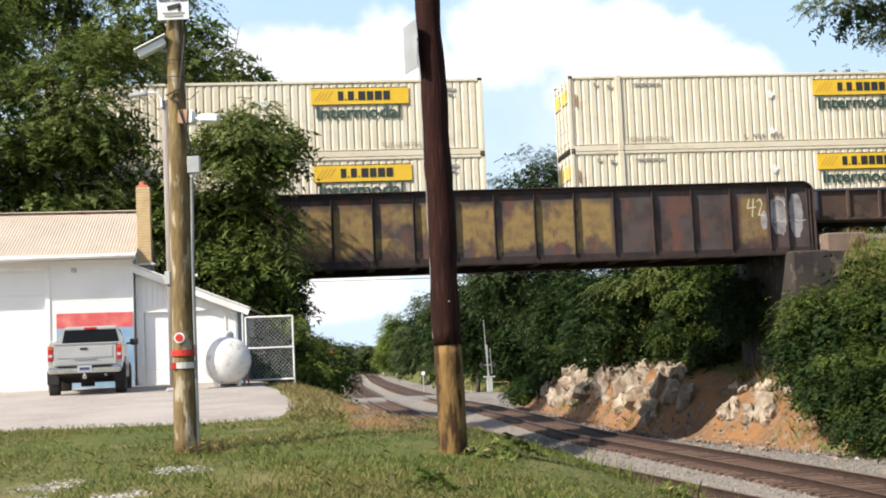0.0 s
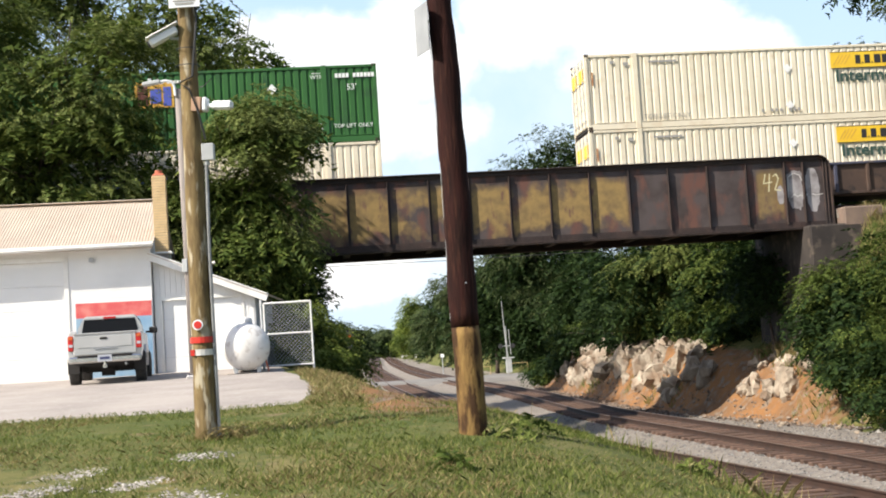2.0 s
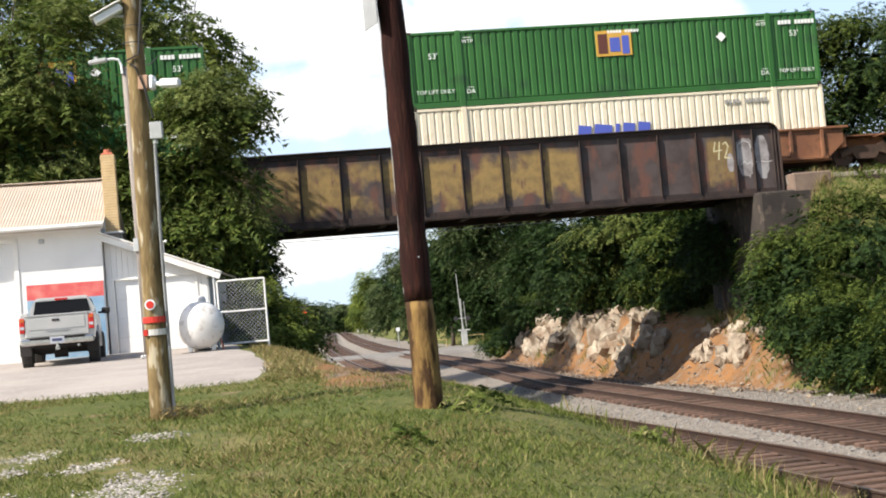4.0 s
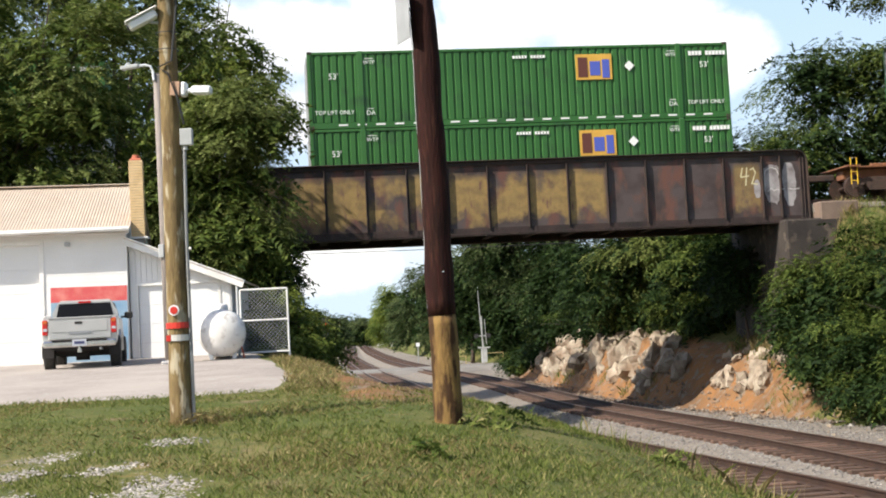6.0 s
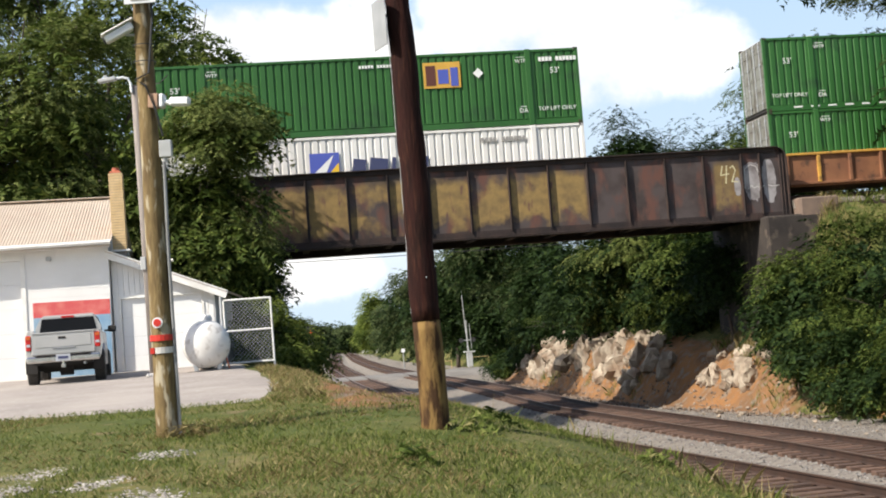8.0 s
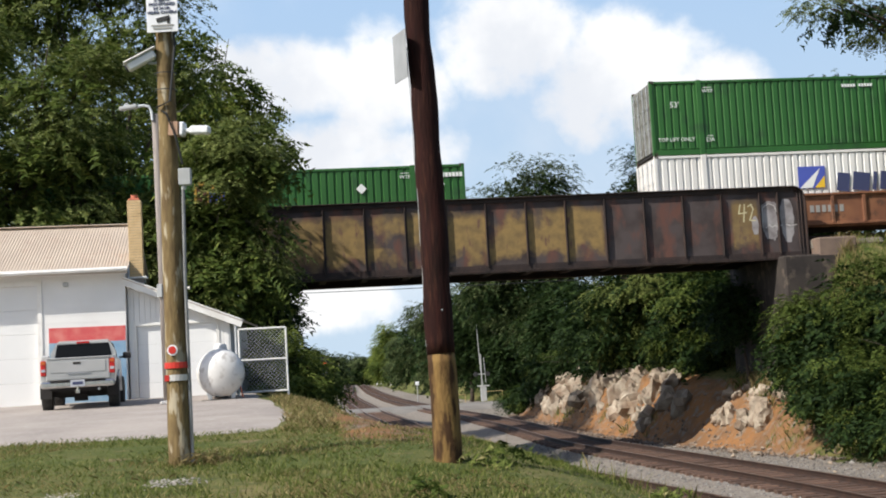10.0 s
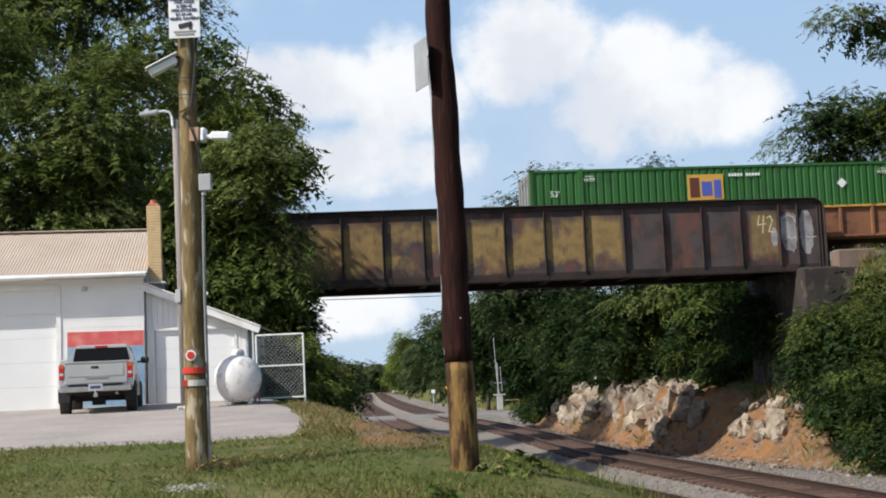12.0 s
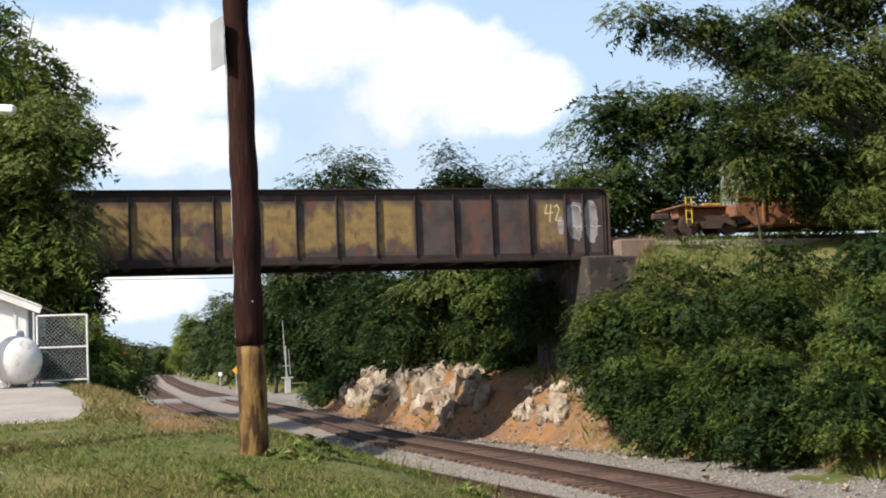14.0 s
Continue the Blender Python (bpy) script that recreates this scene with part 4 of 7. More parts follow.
def cream_container():
    th = container_base("cream_container", M["cream"], "cream corrugated 53-foot container with yellow panel and green lettering")
    x0, x1 = -6.45, -2.80
    bm = bmesh.new()
    bar(bm, x0, 1.98, x1, 2.60, FACE + 0.004)
    panel = part("yellow_panel", bm, M["yellow_logo"], th, "yellow company panel")
    # lettering of the company as plain dark blocks
    x = x0 + 1.0
    spec = []
    for w in (0.20, 0.05, 0.22, 0.05, 0.26, 0.24, 0.26, 0.24):
        spec.append((x, 2.13, x + w, 2.47 if w > 0.1 else 2.19))
        x += w + 0.06
    bars(th, "company_mark", M["black"], spec, FACE - 0.006)
    bars(th, "panel_border", M["black"], [(x0, 1.965, x1, 1.985), (x0, 2.595, x1, 2.615)], FACE - 0.004)
    bm = bmesh.new()
    for i in range(4):
        box(bm, x0 + 0.25 + 0.14 * i, FACE - 0.004, 2.3, 0.04, 0.01, 0.45, 0, 0, 35, 0)
    part("corner_emblem", bm, M["orange_logo"], panel)
    on_side(-4.70, 1.66, "Intermodal", 0.66, M["green_word"], th, "lettering", 1.10, 0.016)
    on_side(-CL + 3.1, 0.42, "TOP LIFT ONLY", 0.26, M["grey_word"], th, "lettering")
    on_side(-2.95 - 0.1, 0.42, "TOP LIFT ONLY", 0.24, M["grey_word"], th, "lettering")
    bars(th, "number_mark", M["grey_word"], [(-1.5, 2.44, -1.05, 2.54), (-1.35, 2.25, -1.1, 2.33), (-CL + 1.0, 2.5, -CL + 1.15, 2.62), (-CL + 2.5, 2.5, -CL + 3.6, 2.58), (-CL + 1.5, 2.42, -CL + 1.7, 2.55)])
    bars(th, "rating_mark", M["grey_word"], [(-7.9 - 0.18 * i, 0.40, -7.8 - 0.18 * i, 0.52) for i in range(9) if i % 4 != 3])
    bm = bmesh.new()
    for z in (0.62, 2.05):
        box(bm, -CL + 7.95, FACE + 0.002, z, 0.26, 0.012, 0.26, 0, 0, 45, 0)
    part("placard", bm, M["white_wall"], th, "white diamond placard")
    bm = bmesh.new()
    for sgn in (-1, 1):
        box(bm, -CL - 0.03, sgn * 0.62, 2.15, 0.012, 0.85, 0.5)
    part("door_panel", bm, M["yellow_logo"], th, "yellow door panels")
    rust = mat("rust_streaks", (0.36, 0.15, 0.06), (0.55, 0.36, 0.2), 5, 0.9)
    bars(th, "rust_streak", rust, [(-CL + 0.25, 1.7, -CL + 0.31, 2.2), (-1.86, 0.3, -1.82, 1.0), (-CL + 1.90, 0.9, -CL + 1.95, 1.4)])
    return th


def green_container(shift=0.0, dashes=True, door="grey"):
    th = container_base("green_container", M["green_cont"], "dark green corrugated 53-foot container with ochre panel", dashes)
    bm = bmesh.new()
    bar(bm, -5.99 + shift, 1.58, -4.58 + shift, 2.56, FACE + 0.004)
    part("ochre_panel", bm, M["orange_logo"], th, "ochre company panel")
    bars(th, "brown_block", M["brown_word"], [(-5.90 + shift, 1.68, -5.53 + shift, 2.44)], FACE - 0.006)
    bars(th, "blue_block", M["blue_word"], [(-5.44 + shift, 1.74, -5.04 + shift, 2.28), (-4.96 + shift, 1.64, -4.68 + shift, 2.34)], FACE - 0.006)
    bm = bmesh.new()
    box(bm, -3.90, FACE, 2.08, 0.28, 0.012, 0.28, 0, 0, 45, 0)
    part("placard", bm, M["white_word"], th, "white diamond placard")
    on_side(-0.95, 2.05, "53'", 0.32, M["white_word"], th, "lettering")
    on_side(-CL + 0.95, 1.95, "53'", 0.32, M["white_word"], th, "lettering")
    on_side(-0.95, 0.60, "TOP LIFT ONLY", 0.21, M["white_word"], th, "lettering")
    on_side(-CL + 0.95, 0.60, "TOP LIFT ONLY", 0.21, M["white_word"], th, "lettering")
    for x in (-2.25, -CL + 2.3):
        on_side(x, 0.56, "DA", 0.24, M["white_word"], th, "lettering")
        on_side(x, 2.46, "WTP", 0.2, M["white_word"], th, "lettering")
        bars(th, "mark_line", M["white_word"], [(x - 0.16, 2.60, x + 0.16, 2.62), (x - 0.12, 0.71, x + 0.12, 0.73)])
    spec = []
    x = -1.55
    for w in (0.11,) * 4 + (0.0,) + (0.11,) * 6:
        if w:
            spec.append((x, 2.42, x + w, 2.58))
        x += 0.135
    x = -8.4
    for i in range(11):
        if i != 5:
            spec.append((x, 2.46, x + 0.085, 2.57))
        x += 0.115
    bars(th, "number_mark", M["white_word"], spec)
    return th


def white_container(plain=False):
    if plain:
        th = container_base("pale_container", M["cream"], "pale cream corrugated 53-foot container with blue blocks")
    else:
        th = container_base("white_container", M["white_cont"], "white corrugated 53-foot container with navy lettering blocks")
    x = -9.9 if plain else -8.9
    for w in (0.50, 0.68, 0.16, 0.46, 0.46):
        bm = bmesh.new()
        box(bm, x + w / 2, FACE, 1.52 if plain else 1.62, w, 0.012, 0.72, 0, 0, 8, 0)
        part("company_block", bm, M["blue_word"] if plain else M["ink"], th)
        x += w + 0.14
    if not plain:
        bm = bmesh.new()
        box(bm, -9.92, FACE, 1.85, 1.10, 0.012, 0.85)
        emblem = part("company_emblem", bm, M["blue_word"], th)
        bm = bmesh.new()
        prism(bm, [(-10.42, 1.44), (-9.92, 1.44), (-9.57, 2.2)], "y", FACE - 0.012, FACE - 0.004)
        part("emblem_wedge", bm, M["white_word"], emblem)
        bm = bmesh.new()
        prism(bm, [(-9.82, 1.44), (-9.40, 1.44), (-9.40, 1.9)], "y", FACE - 0.012, FACE - 0.004)
        part("emblem_corner", bm, M["yellow_logo"], emblem)
    spec, x = [], -4.0
    for i in range(11):
        if i != 4:
            spec.append((x, 2.35, x + 0.12, 2.52))
        x += 0.16
    bars(th, "number_mark", M["grey_word"], spec)
    return th


def wheelset():
    """Two wheels on an axle that lies along y."""
    bm = bmesh.new()
    tube(bm, [(0, -0.95, 0), (0, 0.95, 0)], 0.08, 10)
    for sgn in (-1, 1):
        tube(bm, [(0, sgn * 0.68, 0), (0, sgn * 0.70, 0), (0, sgn * 0.71, 0), (0, sgn * 0.82, 0)], [0.46, 0.46, 0.42, 0.415], 20)
        for k in range(4):
            a = k * math.pi / 2
            box(bm, 0.25 * math.cos(a), sgn * 0.825, 0.25 * math.sin(a), 0.08, 0.012, 0.08)
    return bm


WHEEL_MESH = bpy.data.meshes.new("wheelset")
_bm = wheelset()
bmesh.ops.recalc_face_normals(_bm, faces=_bm.faces)
_bm.to_mesh(WHEEL_MESH)
_bm.free()
WHEEL_MESH.materials.append(M["wheel"])
WHEELSETS = []


def well_car(paint, trim, label, mark=""):
    """An intermodal well car; its origin is at rail height under the leading end of the box it carries."""
    th = thing("well_car", (0, 0, -50), label, "railway car", "train well cars")
    lo, hi = -CL - 3.1, 3.1
    for sgn in (-1, 1):
        bm = bmesh.new()
        y = sgn * (CW / 2 + 0.11)
        # deep side sill, shallower at the ends
        prism(bm, [(lo + 3.2, 0.36), (hi - 3.2, 0.36), (hi - 2.5, 0.95), (hi - 2.5, 1.52), (lo + 2.5, 1.52), (lo + 2.5, 0.95)], "y", y - 0.03, y + 0.03)
        sill = part("side_sill", bm, paint, th)
        bm = bmesh.new()
        box(bm, (lo + hi) / 2, y + sgn * 0.03, 1.54, hi - lo - 4.6, 0.20, 0.09, 0.01)
        part("top_chord", bm, trim, sill)
        bm = bmesh.new()
        box(bm, (lo + hi) / 2, y + sgn * 0.03, 0.40, hi - lo - 6.4, 0.16, 0.10, 0.01)
        part("bottom_chord", bm, paint, sill)
        x = lo + 3.6
        while x < hi - 3.0:
            bm = bmesh.new()
            box(bm, x, y + sgn * 0.07, 0.95, 0.12, 0.12, 1.05, 0.01)
            part("side_post", bm, trim if int((x - lo) / 1.28) % 6 == 3 else paint, sill)
            x += 1.28
    bm = bmesh.new()
    box(bm, -CL / 2, 0, 0.33, CL + 0.2, CW, 0.08)
    for e, sgn in ((hi, 1), (lo, -1)):
        box(bm, e - sgn * 1.45, 0, 0.98, 2.3, 0.62, 0.42, 0.03)
        box(bm, e - sgn * 2.55, 0, 0.98, 0.35, CW + 0.2, 0.5, 0.03)
    part("underframe", bm, paint, th)
    for e, sgn in ((hi, 1), (lo, -1)):
        bm = bmesh.new()
        box(bm, e - sgn * 0.35, 0, 1.22, 0.55, 2.7, 0.06, 0.01)
        box(bm, e - sgn * 1.6, 0, 1.24, 1.8, 1.3, 0.06, 0.01)
        part("end_platform", bm, paint, th)
        bm = bmesh.new()
        tube(bm, [(e - sgn * 0.50, -1.25, 0.5), (e - sgn * 0.50, -1.25, 1.55), (e - sgn * 0.25, -1.25, 1.55), (e - sgn * 0.25, -1.25, 0.5)], 0.018, 6)
        for z in (0.65, 1.0):
            tube(bm, [(e - sgn * 0.50, -1.25, z), (e - sgn * 0.25, -1.25, z)], 0.014, 6)
        part("ladder", bm, M["yellow_logo"], th, "yellow ladder irons")
        bm = bmesh.new()
        box(bm, e + sgn * 0.32, 0, 0.88, 0.75, 0.22, 0.26, 0.04)
        part("coupler", bm, M["car_dark"], th)
        # truck under the end
        xc = e - sgn * 1.45
        bm = bmesh.new()
        for s2 in (-1, 1):
            prism(bm, [(xc - 1.05, 0.36), (xc - 0.55, 0.52), (xc - 0.4, 0.28), (xc + 0.4, 0.28), (xc + 0.55, 0.52), (xc + 1.05, 0.36), (xc + 1.05, 0.56), (xc + 0.45, 0.80), (xc - 0.45, 0.80), (xc - 1.05, 0.56)],
                  "y", s2 * 1.0 - 0.06, s2 * 1.0 + 0.06)
        box(bm, xc, 0, 0.58, 0.4, 2.1, 0.3, 0.03)
        bogie = part("truck_frame", bm, M["car_dark"], th, "dark cast-steel truck frame")
        for dx in (-0.86, 0.86):
            w = new("wheelset", WHEEL_MESH)
            w.parent = bogie
            w.matrix_basis = pose(xc + dx, 0, 0.46)
            WHEELSETS.append(w)
    if mark:
        lettering("lettering", mark, 0.34, M["grey_word"], th, Matrix.Translation((-CL + 3.4, -CW / 2 - 0.15, 0.95)) @ pose(0, 0, 0, 90))
    bm = bmesh.new()
    for i in range(6):
        bar(bm, -CL + 6 + i * 0.24, 0.85, -CL + 6.16 + i * 0.24, 1.12, -CW / 2 - 0.15)
    part("number_mark", bm, M["grey_word"], th)
    return th


TRAIN = []
# lead of each box at the start, upper and lower box, car paint
CARS = [
    (20.94, "cream", "cream", "car_dark", "car_navy"),
    (1.49, "cream", "cream", "car_dark", "car_navy"),
    (-22.57, "green_plain", "pale", "car_brown", "car_brown"),
    (-46.26, "green", "green", "car_brown", "car_yellow"),
    (-69.77, "green_dull", "white", "car_brown", "car_brown"),
    (-93.28, None, "green_low", "car_brown", "car_yellow"),
]
PROTO = {}


def box_of(kind):
    if kind not in PROTO:
        PROTO[kind] = {"cream": cream_container, "green": green_container, "white": white_container, "pale": lambda: white_container(True),
                       "green_plain": lambda: green_container(-2.9, False), "green_dull": lambda: green_container(0.0, False),
                       "green_low": lambda: green_container(-4.05, False)}[kind]()
        return PROTO[kind]
    return copy_thing(PROTO[kind], Matrix())


for lead, upper, lower, paint, trim in CARS:
    TRAIN.append((well_car(M[paint], M[trim], "dark brown well car with steel side sills" if trim != "car_yellow" else "rusty brown well car with yellow top chord"), lead, 0.0))
    TRAIN.append((box_of(lower), lead, 0.385))
    if upper:
        TRAIN.append((box_of(upper), lead, 0.385 + CH + 0.012))


def train_s(t):
    return 9.888 * t - 0.05139 * t * t + 0.00056 * t ** 3


# ---------------------------------------------------------------- the garage
def build_garage():
    th = thing("garage_building", (-8.47, 36.7, 1.14), "white painted garage with a metal roof and red and blue band", "building", rz=7)
    th.matrix_basis = pose(-8.47, 36.7, 1.14, 0, 0.6, 7)
    L, H, D = 13.0, 3.62, 6.4
    # front wall with the opening for the roll-up door
    dl, dr, dt = -6.6, -2.30, 3.22
    bm = bmesh.new()
    prism(bm, [(-L, -0.3), (dl, -0.3), (dl, dt), (dr, dt), (dr, -0.3), (0, -0.3), (0, H), (-L, H)], "y", 0.0, 0.2)
    front = part("front_wall", bm, M["white_wall"], th)
    bm = bmesh.new()
    prism(bm, [(0.2, 0), (D, 0), (D, H), (D / 2, H + 1.45), (0.2, H)], "x", -0.2, 0.0)
    part("gable_wall", bm, M["white_wall"], th)
    bm = bmesh.new()
    prism(bm, [(0.2, 0), (D, 0), (D, H), (D / 2, H + 1.45), (0.2, H)], "x", -L, -L + 0.2)
    part("gable_wall", bm, M["white_wall"], th)
    bm = bmesh.new()
    box(bm, -L / 2, D - 0.1, H / 2, L - 0.4, 0.2, H)
    part("back_wall", bm, M["white_wall"], th)
    # block courses
    bm = bmesh.new()
    for k in range(1, 17):
        z = k * 0.2
        box(bm, dr / 2, -0.002, z, -dr, 0.006, 0.012)
    part("block_joints", bm, M["white_wall"], front)
    # painted band and dado
    bm = bmesh.new()
    box(bm, -1.02, -0.006, 1.87, 2.0, 0.008, 0.40)
    part("red_band", bm, M["red_paint"], front, "faded red painted band")
    bm = bmesh.new()
    box(bm, -1.02, -0.006, 0.85, 2.0, 0.008, 1.64)
    part("blue_dado", bm, M["blue_paint"], front, "faded blue painted wall below the red band")
    # sectional door, set back
    for i in range(5):
        bm = bmesh.new()
        h = dt / 5
        box(bm, (dl + dr) / 2, 0.13, (i + 0.5) * h, dr - dl - 0.02, 0.05, h - 0.004, 0.003)
        part("door_panel", bm, M["white_door"], th, "white sectional garage door panel")
    bm = bmesh.new()
    box(bm, dr + 0.06, -0.012, dt / 2, 0.12, 0.03, dt)
    box(bm, dl - 0.06, -0.012, dt / 2, 0.12, 0.03, dt)
    box(bm, (dl + dr) / 2, -0.012, dt + 0.06, dr - dl + 0.24, 0.03, 0.12)
    part("door_frame", bm, M["white_trim"], th)
    # corrugated roof: two slopes
    run, rise = D / 2 + 0.45, 1.45 * (D / 2 + 0.45) / (D / 2)
    for sgn in (-1, 1):
        verts, faces = [], []
        n = 330
        for i in range(n + 1):
            x = lerp(-L - 0.25, 0.10, i / n)
            c = 0.009 * math.cos(i * math.pi)
            for f in (0, 1):
                verts.append((x, D / 2 + sgn * run * (1 - f), H + 1.50 - rise * (1 - f) + c))
        for i in range(n):
            faces.append((2 * i, 2 * i + 2, 2 * i + 3, 2 * i + 1))
        me = mesh_from("roof_sheet", verts, faces)
        ob = part("roof_sheet", me, M["roof_metal"], th, "weathered corrugated metal roof")
        so = ob.modifiers.new("thick", "SOLIDIFY")
        so.thickness = 0.02
    bm = bmesh.new()
    box(bm, -L / 2, D / 2, H + 1.53, L + 0.3, 0.3, 0.03, 0.01)
    part("ridge_cap", bm, M["roof_metal"], th)
    bm = bmesh.new()
    tube(bm, [(-L - 0.2, -0.47, H - 0.16), (-6, -0.47, H - 0.14), (-3.2, -0.47, H - 0.10), (0.12, -0.47, H - 0.06)], 0.06, 8)
    box(bm, -L / 2, -0.40, H - 0.10, L + 0.2, 0.03, 0.17)
    part("gutter", bm, M["white_trim"], th, "sagging white gutter")
    bm = bmesh.new()
    box(bm, -L / 2, -0.2, H - 0.06, L, 0.42, 0.02)
    part("soffit", bm, M["white_trim"], th)
    bm = bmesh.new()
    box(bm, -1.55, -0.05, H - 0.40, 0.14, 0.12, 0.12, 0.02)
    part("wall_lamp", bm, M["grey_plastic"], th)
    # chimney of courses
    ch = thing("chimney", (-8.22, 37.25, 1.12), "narrow buff brick chimney with a clay cap", "chimney", rz=7)
    bm = bmesh.new()
    box(bm, 0, 0, 1.7, 0.34, 0.34, 3.4)
    part("base", bm, M["concrete"], ch)
    for i in range(28):
        bm = bmesh.new()
        box(bm, 0, 0, 3.4 + 0.037 + i * 0.075, 0.37, 0.37, 0.066, 0.006)
        part("brick_course", bm, M["chimney"], ch)
    bm = bmesh.new()
    box(bm, 0, 0, 4.45, 0.345, 0.345, 2.1)
    part("mortar_core", bm, M["concrete"], ch)
    bm = bmesh.new()
    box(bm, 0, 0, 5.53, 0.33, 0.33, 0.07, 0.02, taper=0.85)
    tube(bm, [(0, 0, 5.55), (0, 0, 5.66)], 0.10, 10)
    part("clay_cap", bm, M["clay"], ch, "red clay chimney cap")
    bm = bmesh.new()
    box(bm, 0.03, -0.03, 3.38, 0.5, 0.44, 0.05, 0.01)
    part("flashing", bm, M["white_trim"], ch)


def build_annex():
    th = thing("lean_to_shed", (-8.45, 36.95, 1.12), "white board lean-to with a sloping fascia and white double door", "shed", rz=3)
    W, D = 2.72, 5.0
    hl, hr = 3.24, 2.10
    dl, dr, dt = 0.22, 2.36, 2.06
    bm = bmesh.new()
    slope = (hr - hl) / W
    prism(bm, [(0.005, 0), (dl, 0), (dl, hl + slope * dl), (0.005, hl)], "y", 0, 0.12)
    prism(bm, [(dr, 0), (W, 0), (W, hr), (dr, hl + slope * dr)], "y", 0, 0.12)
    prism(bm, [(dl, dt), (dr, dt), (dr, hl + slope * dr), (dl, hl + slope * dl)], "y", 0, 0.12)
    wall = part("front_wall", bm, M["white_wall"], th)
    bm = bmesh.new()
    prism(bm, [(0.12, 0), (D, 0), (D, hr), (0.12, hr)], "x", W - 0.12, W)
    part("side_wall", bm, mat("grey_siding", (0.42, 0.44, 0.46), (0.36, 0.38, 0.40), 2, 0.7), th, "side wall in a greyer colour than the front")
    # vertical boards above and beside the door
    x = 0.03
    while x < W - 0.08:
        z0 = dt + 0.03 if dl - 0.05 < x < dr + 0.02 else 0.02
        z1 = hl + slope * (x + 0.07) - 0.02
        bm = bmesh.new()
        box(bm, x + 0.07, -0.008, (z0 + z1) / 2, 0.138, 0.014, z1 - z0, 0.004)
        part("board", bm, M["white_wall"], wall)
        x += 0.148
    for i in range(4):
        bm = bmesh.new()
        box(bm, (dl + dr) / 2, 0.07, dt * (i + 0.5) / 4, dr - dl - 0.02, 0.04, dt / 4 - 0.003, 0.002)
        part("door_leaf", bm, M["white_door"], th, "plain white door panel")
    bm = bmesh.new()
    box(bm, dl - 0.04, -0.02, dt / 2, 0.07, 0.035, dt)
    box(bm, dr + 0.04, -0.02, dt / 2, 0.07, 0.035, dt)
    box(bm, (dl + dr) / 2, -0.02, dt + 0.035, dr - dl + 0.15, 0.035, 0.07)
    part("door_trim", bm, M["white_trim"], th)
    ang = -math.degrees(math.atan(slope))
    bm = bmesh.new()
    length = math.hypot(W + 0.45, (W + 0.30) * slope)
    cx, cz = (W + 0.30) / 2, hl + slope * (W + 0.30) / 2
    box(bm, cx, -0.28, cz + 0.02, length, 0.035, 0.22, 0.006, 0, ang, 0)
    box(bm, cx, -0.30, cz + 0.12, length, 0.05, 0.04, 0.006, 0, ang, 0)
    part("fascia", bm, M["white_trim"], th, "white fascia board")
    bm = bmesh.new()
    box(bm, cx, D / 2 - 0.25, cz + 0.10, length, D + 0.1, 0.05, 0.005, 0, ang, 0)
    part("roof", bm, M["roof_metal"], th)
    bm = bmesh.new()
    tube(bm, [(1.5, 0.5, 2.6), (1.5, 0.5, 3.05), (1.62, 0.5, 3.05)], 0.05, 8)
    part("vent_pipe", bm, M["white_trim"], th)
    bm = bmesh.new()
    box(bm, 2.63, -0.06, 0.55, 0.10, 0.08, 0.12, 0.01)
    part("outlet_box", bm, M["grey_plastic"], th)


build_garage()
build_annex()


def build_gate():
    th = thing("chain_link_gate", (-4.46, 34.0, 1.02), "open chain-link gate in a white tubular frame", "gate", rz=4)
    w, z0, z1 = 1.16, 0.24, 1.80
    for name, pts in (("post", [(-w / 2, 0, z0), (-w / 2, 0, z1)]), ("post", [(w / 2, 0, z0 - 0.02), (w / 2, 0, z1)]),
                      ("rail", [(-w / 2, 0, z1), (w / 2, 0, z1)]), ("rail", [(-w / 2, 0, z0), (w / 2, 0, z0)]), ("rail", [(-w / 2, 0, 1.03), (w / 2, 0, 1.03)])):
        bm = bmesh.new()
        tube(bm, pts, 0.024, 8)
        part(name, bm, M["white_trim"], th)
    bm = bmesh.new()
    tube(bm, [(-w / 2 - 0.07, 0.02, 0.0), (-w / 2 - 0.07, 0.02, 1.9)], 0.035, 8)
    part("hinge_post", bm, M["galv"], th)
    bm = bmesh.new()
    h, pitch = z1 - z0, 0.10
    n = int((w + h) / pitch)
    for sgn in (-1, 1):
        for i in range(n):
            a = -h + i * pitch
            x0, x1 = max(0, a), min(w, a + h)
            if x1 - x0 < 0.02:
                continue
            p = (x0, x0 - a) if sgn > 0 else (w - x0, x0 - a)
            q = (x1, x1 - a) if sgn > 0 else (w - x1, x1 - a)
            tube(bm, [(p[0] - w / 2, 0.004 * sgn, z0 + p[1]), (q[0] - w / 2, 0.004 * sgn, z0 + q[1])], 0.0038, 3, False)
    part("chain_link", bm, M["galv"], th, "galvanised chain-link mesh")
    bm = bmesh.new()
    box(bm, w / 2, 0, 0.1, 0.05, 0.05, 0.26)
    part("drop_rod", bm, M["galv"], th)


build_gate()


